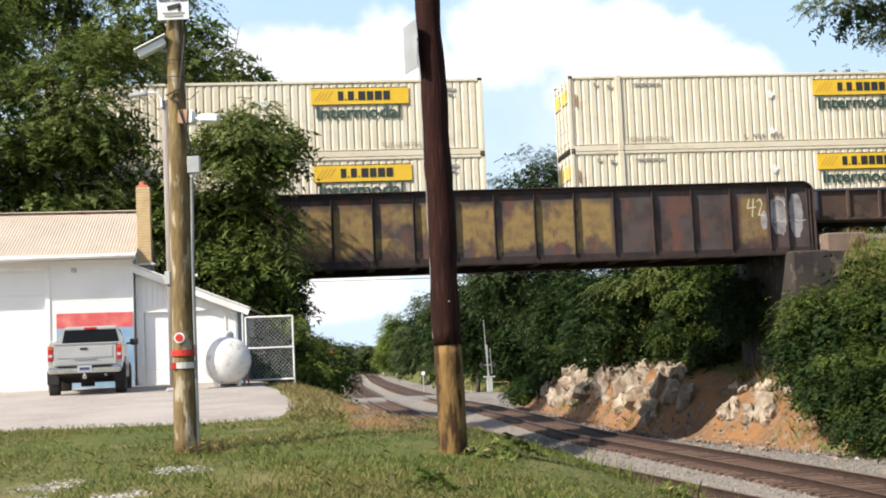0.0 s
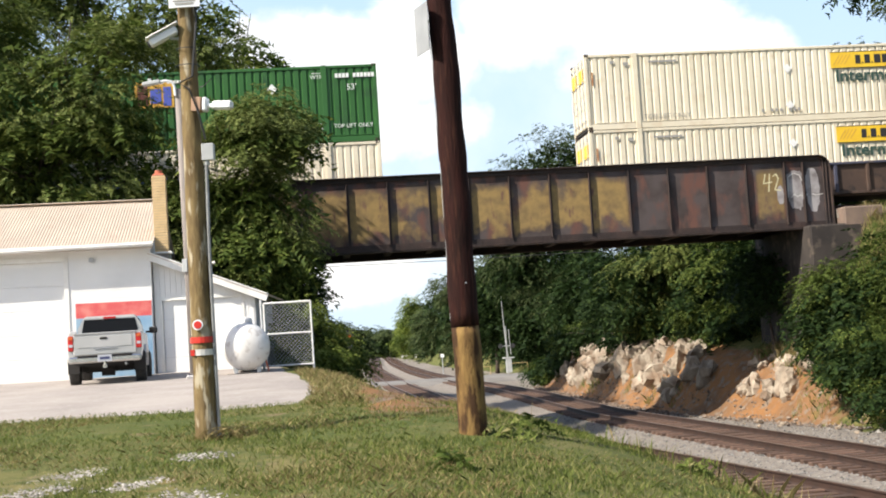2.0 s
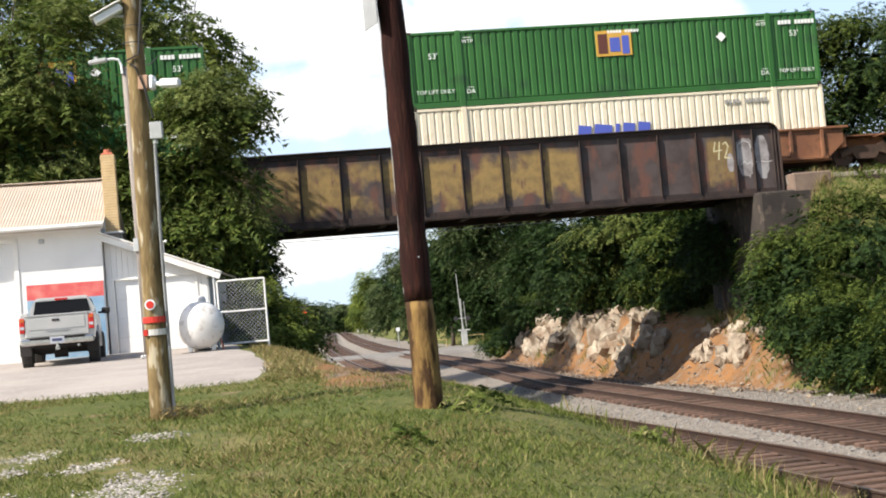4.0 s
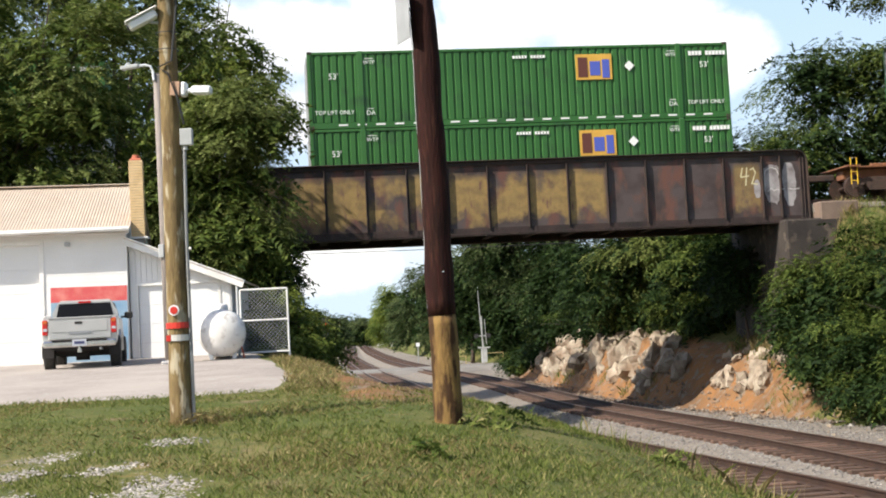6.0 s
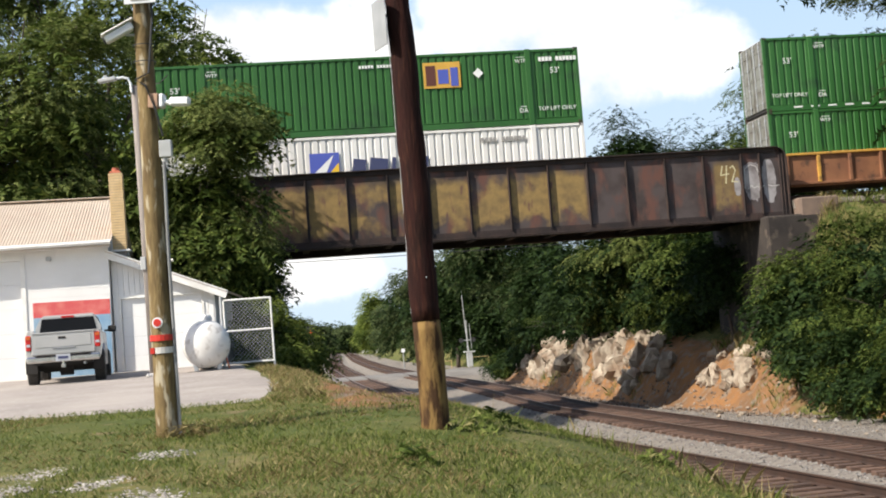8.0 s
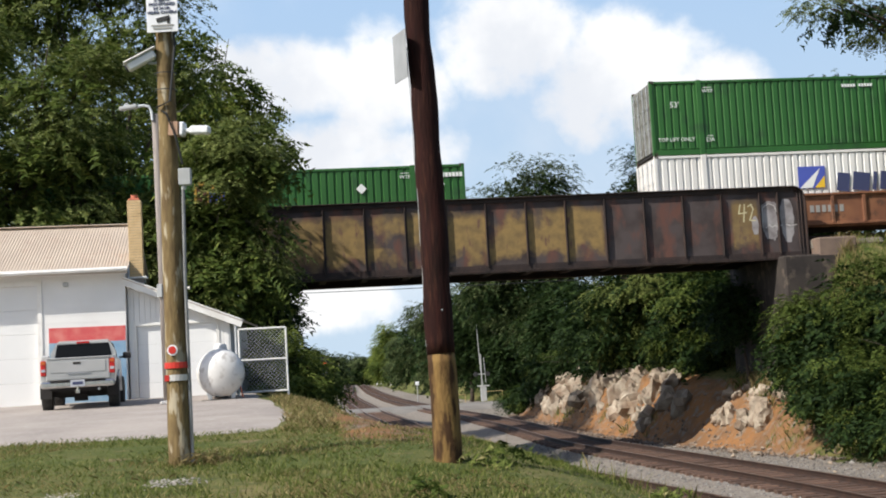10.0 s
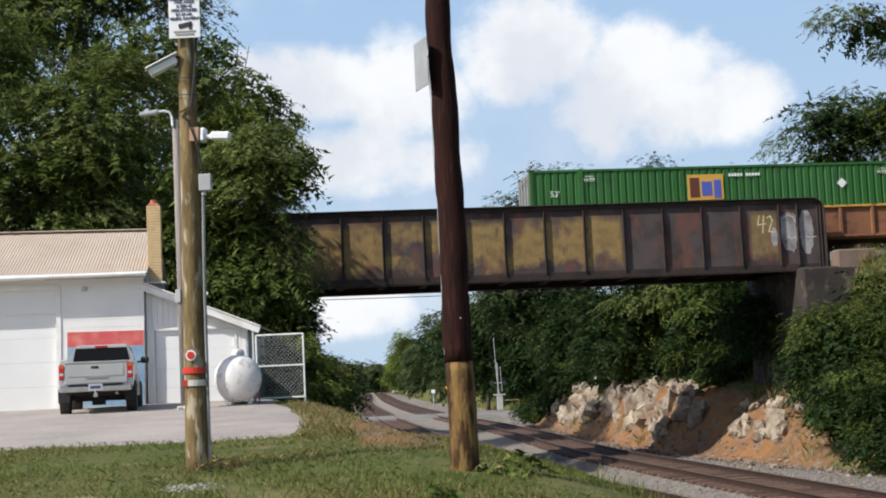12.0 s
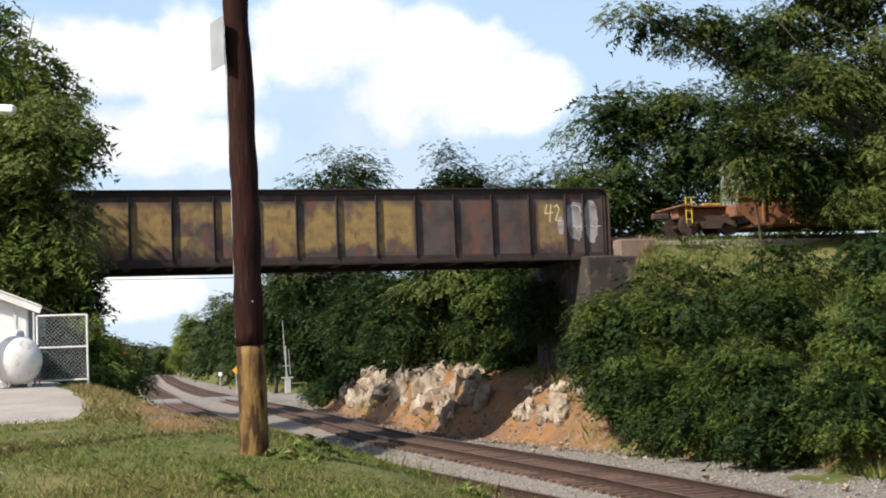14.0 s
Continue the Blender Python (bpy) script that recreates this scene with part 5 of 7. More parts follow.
def build_tank():
    th = thing("propane_tank", (-5.30, 32.6, 1.15), "white horizontal propane tank with a domed lid", "gas tank", rz=9)
    bm = bmesh.new()
    R, Lh = 0.56, 0.55
    pts, rad = [], []
    for k in range(9):
        a = radians(90 * k / 8)
        pts.append((0, -Lh - R * 0.62 * math.cos(a), 0.62))
        rad.append(max(0.012, R * math.sin(a)))
    for k in range(9):
        a = radians(90 - 90 * k / 8)
        pts.append((0, Lh + 1.2 + R * 0.62 * math.cos(a), 0.62))
        rad.append(max(0.012, R * math.sin(a)))
    tube(bm, pts, rad, 32)
    part("shell", bm, M["tank"], th, smooth=True)
    bm = bmesh.new()
    tube(bm, [(0.02, -0.35, 1.1), (0.02, -0.35, 1.22), (0.02, -0.35, 1.28), (0.02, -0.35, 1.31)], [0.15, 0.15, 0.13, 0.08], 20)
    part("dome_lid", bm, M["tank"], th, smooth=True)
    for y in (-0.5, 1.5):
        for sgn in (-1, 1):
            bm = bmesh.new()
            box(bm, sgn * 0.28, y, 0.12, 0.10, 0.16, 0.26, 0.01, 0, sgn * 10, 0)
            part("leg", bm, M["galv"], th)
        bm = bmesh.new()
        box(bm, 0, y, -0.02, 0.95, 0.22, 0.07, 0.01)
        part("pad", bm, M["concrete"], th)
    bm = bmesh.new()
    tube(bm, [(0.42, -0.4, 0.35), (0.50, -0.45, 0.02)], 0.02, 6)
    part("drain_pipe", bm, M["clay"], th)


build_tank()


def build_truck():
    """A silver pickup seen from behind; y runs from its tailgate to its nose."""
    th = thing("pickup_truck", (-8.26, 31.0, 1.10), "silver pickup truck with dark tinted rear window", "pickup truck", rz=11)
    P = M["truck_paint"]

    def loft(name, rows, material, label="", smooth=False):
        """Sections along y, each (y, half-width low, half-width high, z low, z high)."""
        bm = bmesh.new()
        rings = []
        for y, wl, wh, zl, zh in rows:
            rings.append([bm.verts.new(p) for p in ((-wl, y, zl), (-wl * 1.02, y, zl + (zh - zl) * 0.35), (-wh, y, zh - 0.04), (-wh + 0.05, y, zh),
                                                    (wh - 0.05, y, zh), (wh, y, zh - 0.04), (wl * 1.02, y, zl + (zh - zl) * 0.35), (wl, y, zl))])
        for a, c in zip(rings, rings[1:]):
            for k in range(8):
                bm.faces.new((a[k], a[(k + 1) % 8], c[(k + 1) % 8], c[k]))
        bm.faces.new(rings[0])
        bm.faces.new(rings[-1][::-1])
        return part(name, bm, material, th, label, smooth)

    # bed sides, floor and bulkhead
    for sgn in (-1, 1):
        bm = bmesh.new()
        prism(bm, [(sgn * 0.66, 0.62), (sgn * 0.80, 0.62), (sgn * 0.82, 0.80), (sgn * 0.80, 1.16), (sgn * 0.77, 1.21), (sgn * 0.70, 1.21), (sgn * 0.66, 1.18)], "y", 0.05, 1.95)
        part("bed_side", bm, P, th)
        # flare over the wheel
        bm = bmesh.new()
        pts = [(sgn * 0.84, 0.62 + 0.85 + 0.50 * math.cos(a), 0.40 + 0.46 * math.sin(a)) for a in [radians(x) for x in range(0, 181, 20)]]
        tube(bm, pts, 0.045, 6)
        part("wheel_flare", bm, P, th)
    bm = bmesh.new()
    box(bm, 0, 1.0, 0.66, 1.4, 1.9, 0.06)
    box(bm, 0, 1.93, 0.92, 1.4, 0.05, 0.5)
    part("bed_floor", bm, M["truck_grey"], th)
    bm = bmesh.new()
    box(bm, 0, 0.03, 0.945, 1.40, 0.06, 0.50, 0.02)
    box(bm, 0, 0.025, 1.19, 1.40, 0.09, 0.03, 0.01)
    tail = part("tailgate", bm, P, th)
    bm = bmesh.new()
    box(bm, 0, -0.006, 1.00, 1.22, 0.012, 0.26, 0.005)
    part("pressing", bm, P, tail)
    bm = bmesh.new()
    box(bm, -0.02, -0.016, 1.07, 0.17, 0.02, 0.055, 0.01)
    part("handle", bm, M["under"], tail, "black tailgate handle")
    bm = bmesh.new()
    box(bm, 0.0, -0.014, 0.85, 0.5, 0.012, 0.03)
    part("badge_bar", bm, M["truck_grey"], tail)
    for sgn in (-1, 1):
        bm = bmesh.new()
        box(bm, sgn * 0.755, 0.035, 0.98, 0.125, 0.08, 0.34, 0.02)
        lamp = part("tail_lamp", bm, M["taillight"], th, "red tail lamp")
        bm = bmesh.new()
        box(bm, sgn * 0.755, -0.008, 0.93, 0.09, 0.012, 0.06)
        part("reversing_lens", bm, M["plate"], lamp)
        bm = bmesh.new()
        box(bm, sgn * 0.755, -0.008, 1.10, 0.10, 0.012, 0.07)
        part("amber_lens", bm, M["amber"], lamp)
    bm = bmesh.new()
    box(bm, 0, -0.12, 0.60, 1.62, 0.18, 0.15, 0.04)
    bump = part("rear_bumper", bm, M["chrome"], th, "worn chrome step bumper")
    bm = bmesh.new()
    box(bm, 0, -0.13, 0.685, 1.2, 0.16, 0.02)
    part("bumper_step", bm, M["under"], bump)
    bm = bmesh.new()
    box(bm, 0.0, -0.22, 0.62, 0.31, 0.012, 0.15)
    part("licence_plate", bm, M["plate"], bump, "white licence plate with bars")
    bm = bmesh.new()
    box(bm, 0.0, -0.228, 0.62, 0.22, 0.006, 0.06)
    part("plate_bar", bm, M["ink"], bump)
    bm = bmesh.new()
    box(bm, 0, -0.15, 0.44, 0.09, 0.16, 0.09, 0.01)
    tube(bm, [(0, -0.22, 0.46), (0, -0.22, 0.56)], 0.025, 8)
    part("tow_hitch", bm, M["chrome"], th)
    # cab
    loft("cab_lower", [(2.0, 0.80, 0.81, 0.55, 1.22), (3.6, 0.81, 0.81, 0.55, 1.20)], P)
    loft("bonnet", [(3.6, 0.80, 0.78, 0.55, 1.20), (4.6, 0.78, 0.72, 0.55, 1.12), (4.85, 0.72, 0.62, 0.60, 1.02)], P)
    cab = loft("cab_roof", [(2.05, 0.75, 0.64, 1.20, 1.60), (2.25, 0.74, 0.62, 1.20, 1.65), (3.1, 0.72, 0.61, 1.20, 1.65), (3.7, 0.70, 0.60, 1.20, 1.25)], P)
    bm = bmesh.new()
    a = [(-0.67, 2.030, 1.24), (0.67, 2.030, 1.23), (0.60, 2.045, 1.565), (-0.60, 2.045, 1.565)]
    vs = [bm.verts.new(p) for p in a] + [bm.verts.new((p[0], p[1] + 0.03, p[2])) for p in a]
    for q in ((0, 1, 2, 3), (7, 6, 5, 4), (0, 4, 5, 1), (1, 5, 6, 2), (2, 6, 7, 3), (3, 7, 4, 0)):
        bm.faces.new([vs[i] for i in q])
    part("rear_window", bm, M["glass_dark"], cab, "dark tinted rear window")
    for sgn in (-1, 1):
        bm = bmesh.new()
        vs = [bm.verts.new(p) for p in ((sgn * 0.735, 2.3, 1.26), (sgn * 0.735, 3.45, 1.26), (sgn * 0.665, 3.1, 1.56), (sgn * 0.665, 2.4, 1.56))]
        vs2 = [bm.verts.new((v.co.x - sgn * 0.02, v.co.y, v.co.z)) for v in vs]
        bm.faces.new(vs)
        bm.faces.new(vs2[::-1])
        for i in range(4):
            bm.faces.new((vs[i], vs2[i], vs2[(i + 1) % 4], vs[(i + 1) % 4]))
        part("side_window", bm, M["glass_dark"], cab)
    bm = bmesh.new()
    box(bm, 0, 2.05, 1.595, 0.30, 0.06, 0.05, 0.01)
    part("brake_lamp", bm, M["taillight"], cab, "red high brake lamp")
    for sgn in (-1, 1):
        bm = bmesh.new()
        box(bm, sgn * 0.98, 3.2, 1.26, 0.20, 0.12, 0.16, 0.03)
        box(bm, sgn * 0.86, 3.22, 1.22, 0.14, 0.05, 0.05)
        part("door_mirror", bm, M["under"] if sgn > 0 else P, th)
    # chassis, with wide dark boxes added to blacken the shaded gap beneath
    bm = bmesh.new()
    box(bm, 0, 2.4, 0.50, 0.9, 4.4, 0.14)
    box(bm, 0, 0.85, 0.40, 1.3, 0.14, 0.14)
    box(bm, 0, 1.5, 0.42, 1.2, 0.7, 0.24, 0.05)
    box(bm, 0, 3.4, 0.44, 1.45, 1.6, 0.26, 0.05)
    tube(bm, [(-0.15, 0.85, 0.36), (0.15, 0.85, 0.36)], 0.15, 12)
    box(bm, 0, 0.4, 0.52, 1.25, 0.5, 0.12)
    part("chassis", bm, M["under"], th)
    bm = bmesh.new()
    tube(bm, [(0.45, -0.05, 0.47), (0.45, 1.2, 0.47)], 0.03, 8)
    part("exhaust_pipe", bm, M["galv"], th)
    for x, y in ((-0.745, 0.87), (0.745, 0.87), (-0.745, 3.95), (0.745, 3.95)):
        wh = new("wheel")
        wh.parent = th
        wh.matrix_basis = pose(x, y, 0.375)
        bm = bmesh.new()
        tube(bm, [(-0.125, 0, 0), (-0.11, 0, 0), (-0.06, 0, 0), (0.06, 0, 0), (0.11, 0, 0), (0.125, 0, 0)], [0.28, 0.355, 0.375, 0.375, 0.355, 0.28], 26)
        for k in range(26):
            a = 2 * math.pi * k / 26
            box(bm, 0.045 * (1 if k % 2 else -1), 0.374 * math.cos(a), 0.374 * math.sin(a), 0.08, 0.05, 0.016, 0, math.degrees(a) - 90, 0, 0)
        part("tyre", bm, M["rubber"], wh)
        bm = bmesh.new()
        tube(bm, [(-0.11, 0, 0), (0.11, 0, 0)], 0.215, 18)
        part("rim", bm, M["chrome"], wh)
    for sgn in (-1, 1):
        bm = bmesh.new()
        box(bm, sgn * 0.74, 0.36, 0.44, 0.26, 0.015, 0.30, 0.004)
        part("mud_flap", bm, M["under"], th, "black mud flap")


build_truck()


# ---------------------------------------------------------------- poles
def build_camera_pole():
    x0, y0 = -3.10, 16.0
    z0 = ground_z(x0, y0) - 0.1
    th = thing("utility_pole", (x0, y0, z0), "tan wooden pole with surveillance cameras and warning sign", "utility pole")
    bm = bmesh.new()
    pts, rad = [], []
    for k in range(26):
        z = k * 0.29
        pts.append((0.012 * noise.noise(Vector((z, 0, 1))), 0.012 * noise.noise(Vector((z, 5, 1))), z))
        rad.append(0.142 - 0.0024 * k + 0.004 * noise.noise(Vector((z * 3, 2, 0))))
    tube(bm, pts, rad, 20)
    part("shaft", bm, M["pole_tan"], th, smooth=True)

    def zz(z):
        return z - z0
    bm = bmesh.new()
    box(bm, 0.02, -0.155, zz(5.98), 0.37, 0.012, 0.52, 0.004)
    sign = part("warning_sign", bm, M["sign_white"], th, "white surveillance warning sign")
    bm = bmesh.new()
    box(bm, 0.02, -0.166, zz(6.212), 0.36, 0.006, 0.062)
    part("header_bar", bm, M["ink"], sign)
    lettering("lettering", "NOTICE", 0.058, M["white_word"], sign, Matrix.Translation((0.02, -0.173, zz(6.212))) @ pose(0, 0, 0, 90))
    for i, (txt, size) in enumerate((("THIS AREA", 0.052), ("IS BEING", 0.048), ("MONITORED", 0.052), ("BY 24 HR.", 0.048), ("VIDEO CAMERA", 0.050))):
        lettering("lettering", txt, size, M["ink"], sign, Matrix.Translation((0.02, -0.166, zz(6.155 - 0.05 * i))) @ pose(0, 0, 0, 90))
    bm = bmesh.new()
    box(bm, 0.03, -0.166, zz(5.875), 0.16, 0.006, 0.055, 0, 0, -12, 0)
    box(bm, 0.09, -0.166, zz(5.85), 0.03, 0.006, 0.06)
    part("camera_pictogram", bm, M["black"], sign)
    bm = bmesh.new()
    for z, w in ((5.80, 0.26), (5.765, 0.22)):
        box(bm, 0.02, -0.166, zz(z), w, 0.005, 0.018)
    part("small_print_bar", bm, M["grey_word"], sign)
    # upper bullet camera on the left
    c = new("surveillance_camera")
    c.parent = th
    c.matrix_basis = pose(-0.26, -0.10, zz(5.40), 0, -28, 12)
    bm = bmesh.new()
    box(bm, 0, 0, 0, 0.36, 0.13, 0.10, 0.02)
    part("housing", bm, M["white_plastic"], c)
    bm = bmesh.new()
    box(bm, 0.01, -0.01, 0.065, 0.42, 0.16, 0.02, 0.008)
    part("sunshade", bm, M["white_trim"], c)
    bm = bmesh.new()
    tube(bm, [(0.05, 0, -0.05), (0.14, 0.03, -0.10), (0.24, 0.06, -0.06)], 0.018, 8)
    part("bracket", bm, M["grey_plastic"], c)
    bm = bmesh.new()
    tube(bm, [(-0.185, 0, 0), (-0.20, 0, 0)], 0.04, 12)
    part("lens", bm, M["black"], c)
    # lower camera on the right with its junction box
    c = new("surveillance_camera")
    c.parent = th
    c.matrix_basis = pose(0.30, -0.08, zz(4.545), 0, 4, -8)
    bm = bmesh.new()
    box(bm, 0.10, 0, 0, 0.24, 0.11, 0.10, 0.02)
    part("housing", bm, M["white_plastic"], c)
    bm = bmesh.new()
    box(bm, -0.115, 0, 0.01, 0.07, 0.12, 0.17, 0.02)
    tube(bm, [(-0.09, 0, 0), (0.0, 0, -0.01)], 0.03, 10)
    part("mount", bm, M["white_plastic"], c)
    bm = bmesh.new()
    box(bm, -0.205, -0.01, 0.01, 0.12, 0.13, 0.17, 0.008)
    part("junction_box", bm, M["brown_box"], c, "tan junction box")
    bm = bmesh.new()
    tube(bm, [(-0.30, -0.03, 0.05), (-0.33, -0.05, -0.02), (-0.27, -0.05, -0.04), (-0.32, -0.04, 0.02)], 0.012, 6)
    part("blue_coil", bm, M["blue_bit"], c)
    bm = bmesh.new()
    tube(bm, [(0.12, -0.09, zz(6.6)), (0.13, -0.05, zz(5.6)), (0.06, -0.12, zz(4.9)), (-0.10, -0.12, zz(4.83)), (0.02, -0.15, zz(4.75)), (0.12, -0.14, zz(4.45)), (0.17, -0.08, zz(4.15))], 0.014, 6)
    part("cable", bm, M["wire"], th, "black cable")
    bm = bmesh.new()
    box(bm, 0.19, -0.05, zz(4.0), 0.145, 0.09, 0.20, 0.008)
    tube(bm, [(0.17, -0.05, zz(3.9)), (0.17, -0.05, zz(3.85))], 0.03, 8)
    part("meter_box", bm, M["grey_plastic"], th, "grey electrical box")
    bm = bmesh.new()
    tube(bm, [(0.160, -0.04, zz(3.9)), (0.142, -0.05, zz(2.8)), (0.146, -0.05, zz(0.5))], 0.021, 8)
    part("conduit", bm, M["conduit"], th, "grey conduit")
    bm = bmesh.new()
    tube(bm, [(-0.02, -0.158, zz(1.975)), (-0.02, -0.148, zz(1.975))], 0.062, 16)
    d = part("reflector", bm, M["sign_white"], th, "white-rimmed red reflector")
    bm = bmesh.new()
    tube(bm, [(-0.02, -0.164, zz(1.975)), (-0.02, -0.157, zz(1.975))], 0.045, 16)
    part("red_disc", bm, M["red"], d)
    for z, m in ((1.80, "red"), (1.655, "silver_tape")):
        bm = bmesh.new()
        tube(bm, [(0, 0, zz(z - 0.035)), (0, 0, zz(z + 0.035))], 0.148, 20, False)
        part("band", bm, M[m], th)
    bm = bmesh.new()
    box(bm, -0.10, -0.125, zz(1.655), 0.05, 0.02, 0.07)
    part("band_patch", bm, M["red"], th)
    for z in (5.25, 5.05):
        bm = bmesh.new()
        tube(bm, [(0, 0, zz(z - 0.006)), (0, 0, zz(z + 0.006))], 0.132, 20, False)
        part("strap", bm, M["wire"], th)


def build_dark_pole():
    x0, y0 = 0.0, 15.0
    z0 = ground_z(x0, y0) - 0.12
    th = thing("dark_utility_pole", (x0, y0, z0), "creosoted dark brown pole with a stripped tan base", "utility pole")
    cut = 1.75 - z0

    def at(z):
        return (-0.012 * z + 0.034 * noise.noise(Vector((z * 0.9, 3, 1))), 0.0, z)
    bm = bmesh.new()
    zs = [cut * k / 12 for k in range(13)]
    tube(bm, [at(z) for z in zs], [0.160 - 0.006 * z + 0.006 * noise.noise(Vector((z * 4, 2, 0))) for z in zs], 22)
    part("base", bm, M["pole_base"], th, "stripped tan wood base", True)
    bm = bmesh.new()
    zs = [cut + (8.2 - cut) * k / 44 for k in range(45)]
    tube(bm, [at(z) for z in zs], [0.166 - 0.0055 * z + 0.015 * noise.noise(Vector((z * 2.6, 7, 0))) for z in zs], 22)
    part("shaft", bm, M["pole_dark"], th, "dark creosoted shaft", True)
    bm = bmesh.new()
    tube(bm, [(at(z)[0] - 0.15 - 0.012 * noise.noise(Vector((z * 2, 9, 0))), -0.02, z) for z in [1.4 + 0.15 * k for k in range(24)]], 0.004, 5)
    part("ground_wire", bm, M["grey_plastic"], th, "thin grey ground wire")
    bm = bmesh.new()
    box(bm, -0.285, -0.05, 5.06 - z0, 0.010, 0.40, 0.54, 0.003, 0, 0, 22)
    box(bm, -0.20, 0.02, 5.16 - z0, 0.17, 0.03, 0.03)
    part("sign_plate", bm, M["sign_back"], th, "small metal sign seen edge-on")
    bm = bmesh.new()
    box(bm, -0.005, -0.152, 2.22 - z0, 0.06, 0.008, 0.015)
    part("tag", bm, M["galv"], th)


def build_lamp_pole():
    x0, y0 = -6.30, 31.3
    z0 = ground_z(x0, y0)
    th = thing("yard_lamp", (x0, y0, z0), "weathered grey pole with a small curved yard lamp", "street lamp")
    bm = bmesh.new()
    tube(bm, [(0, 0, 0), (-0.02, 0, 3.3), (-0.05, 0, 6.7)], [0.115, 0.10, 0.085], 14)
    part("pole", bm, M["pole_grey"], th, smooth=True)
    bm = bmesh.new()
    tube(bm, [(-0.10, -0.1, 6.55), (-0.11, -0.1, 6.75), (-0.16, -0.12, 6.87), (-0.28, -0.14, 6.90), (-0.45, -0.16, 6.88)], 0.03, 8)
    arm = part("arm", bm, M["white_plastic"], th, "white curved arm")
    bm = bmesh.new()
    box(bm, -0.62, -0.18, 6.86, 0.42, 0.16, 0.09, 0.02, 0, -6, 0)
    box(bm, -0.66, -0.18, 6.93, 0.08, 0.08, 0.07, 0.01)
    part("lamp_head", bm, M["grey_plastic"], th)
    bm = bmesh.new()
    tube(bm, [(-0.1, -0.1, 6.7), (0.6, -0.4, 6.65), (1.0, -1.5, 6.6)], 0.012, 5)
    part("cable", bm, M["wire"], th)
    bm = bmesh.new()
    box(bm, -0.08, -0.10, 2.6, 0.12, 0.08, 0.3, 0.01)
    part("switch_box", bm, M["grey_plastic"], th)
    bm = bmesh.new()
    for k in range(7):
        box(bm, -0.12 + 0.05 * k, -0.16 + 0.02 * (k % 3), 0.05, 0.09, 0.09, 0.1, 0.03)
    part("base_packing", bm, M["silver_tape"], th)


build_camera_pole()
build_dark_pole()
build_lamp_pole()


# ---------------------------------------------------------------- trees and undergrowth
def leaf_cloud(rnd, blobs, clumps, leaves, size, spread, droop=0.25, ragged=0.5):
    """Leaves in clumps through a union of ellipsoids (centre, radii); returns vertices and faces of folded blades."""
    vol = np.array([b[3] * b[4] + b[4] * b[5] + b[3] * b[5] for b in blobs])
    counts = np.maximum(6, (clumps * vol / vol.sum()).astype(int))
    cs = []
    for b, k in zip(blobs, counts):
        # boughs crowd towards the outside, and the outline is uneven
        nb = max(4, k // 6)
        d = rnd.normal(size=(nb, 3))
        d /= np.linalg.norm(d, axis=1, keepdims=True)
        r = 0.30 + 0.66 * rnd.rand(nb, 1) ** 0.5
        lump = np.array([1 + ragged * min(0.22, noise.noise(Vector((v[0] * 2.2 + b[0], v[1] * 2.2, v[2] * 2.2 + b[2])))) for v in d])[:, None]
        bough = d * r * lump
        q = bough[rnd.randint(0, nb, k)] + np.clip(rnd.normal(size=(k, 3)), -1.4, 1.4) * (0.19, 0.19, 0.10)
        cs.append(np.array(b[:3]) + q * np.array(b[3:6]))
    ctr = np.repeat(np.array([b[:3] for b in blobs]), [len(q) for q in cs], 0)
    cs = np.concatenate(cs)
    n = len(cs) * leaves
    away = cs - ctr
    away = np.repeat(away / (np.linalg.norm(away, axis=1, keepdims=True) + 1e-6), leaves, 0)
    # a clump is a few arching sprays, each with a dozen leaflets along it
    per = 12
    spray = np.arange(n) // per
    ns = spray[-1] + 1
    first = np.arange(ns) * per
    home = np.repeat(cs, leaves, 0)[first]
    out = away[first]
    sc = np.repeat(0.6 + 0.8 * rnd.rand(len(cs), 1), leaves, 0)[first]
    start = np.clip(rnd.normal(size=(ns, 3)), -1.5, 1.5) * (spread, spread, spread * 0.42) * sc
    start[:, 2] -= droop * np.linalg.norm(start[:, :2], axis=1)
    way = start / (np.linalg.norm(start, axis=1, keepdims=True) + 1e-6) + out * 0.5 + rnd.normal(size=(ns, 3)) * 0.45
    way[:, 2] = way[:, 2] * 0.5 + 0.10
    way /= np.linalg.norm(way, axis=1, keepdims=True)
    reach = size * (2.6 + 1.8 * rnd.rand(ns, 1))
    flat = rnd.normal(size=(ns, 3)) * 0.30 + out * 0.5 + (0, 0, 0.75)
    flank = np.cross(way, flat)
    flank /= np.linalg.norm(flank, axis=1, keepdims=True) + 1e-6
    u = ((np.arange(n) % per) // 2 + 0.6 + 0.5 * rnd.rand(n))[:, None] / (per / 2)
    side = np.where(np.arange(n) % 2, 1.0, -1.0)[:, None]
    p = home[spray] + start[spray] + way[spray] * reach[spray] * u
    p[:, 2:] -= 0.55 * reach[spray] * u * u
    ax = flank[spray] * side + way[spray] * 0.55 + rnd.normal(size=(n, 3)) * 0.28
    ax[:, 2] -= 0.30
    ax /= np.linalg.norm(ax, axis=1, keepdims=True)
    up = flat[spray] + rnd.normal(size=(n, 3)) * 0.30
    w = np.cross(ax, up)
    w /= np.linalg.norm(w, axis=1, keepdims=True) + 1e-6
    ln = size * (0.55 + 0.75 * rnd.rand(n, 1))
    wd = ln * 0.27
    verts = np.stack([p + w * wd, p + ax * ln, p - w * wd], 1).reshape(-1, 3)
    return verts


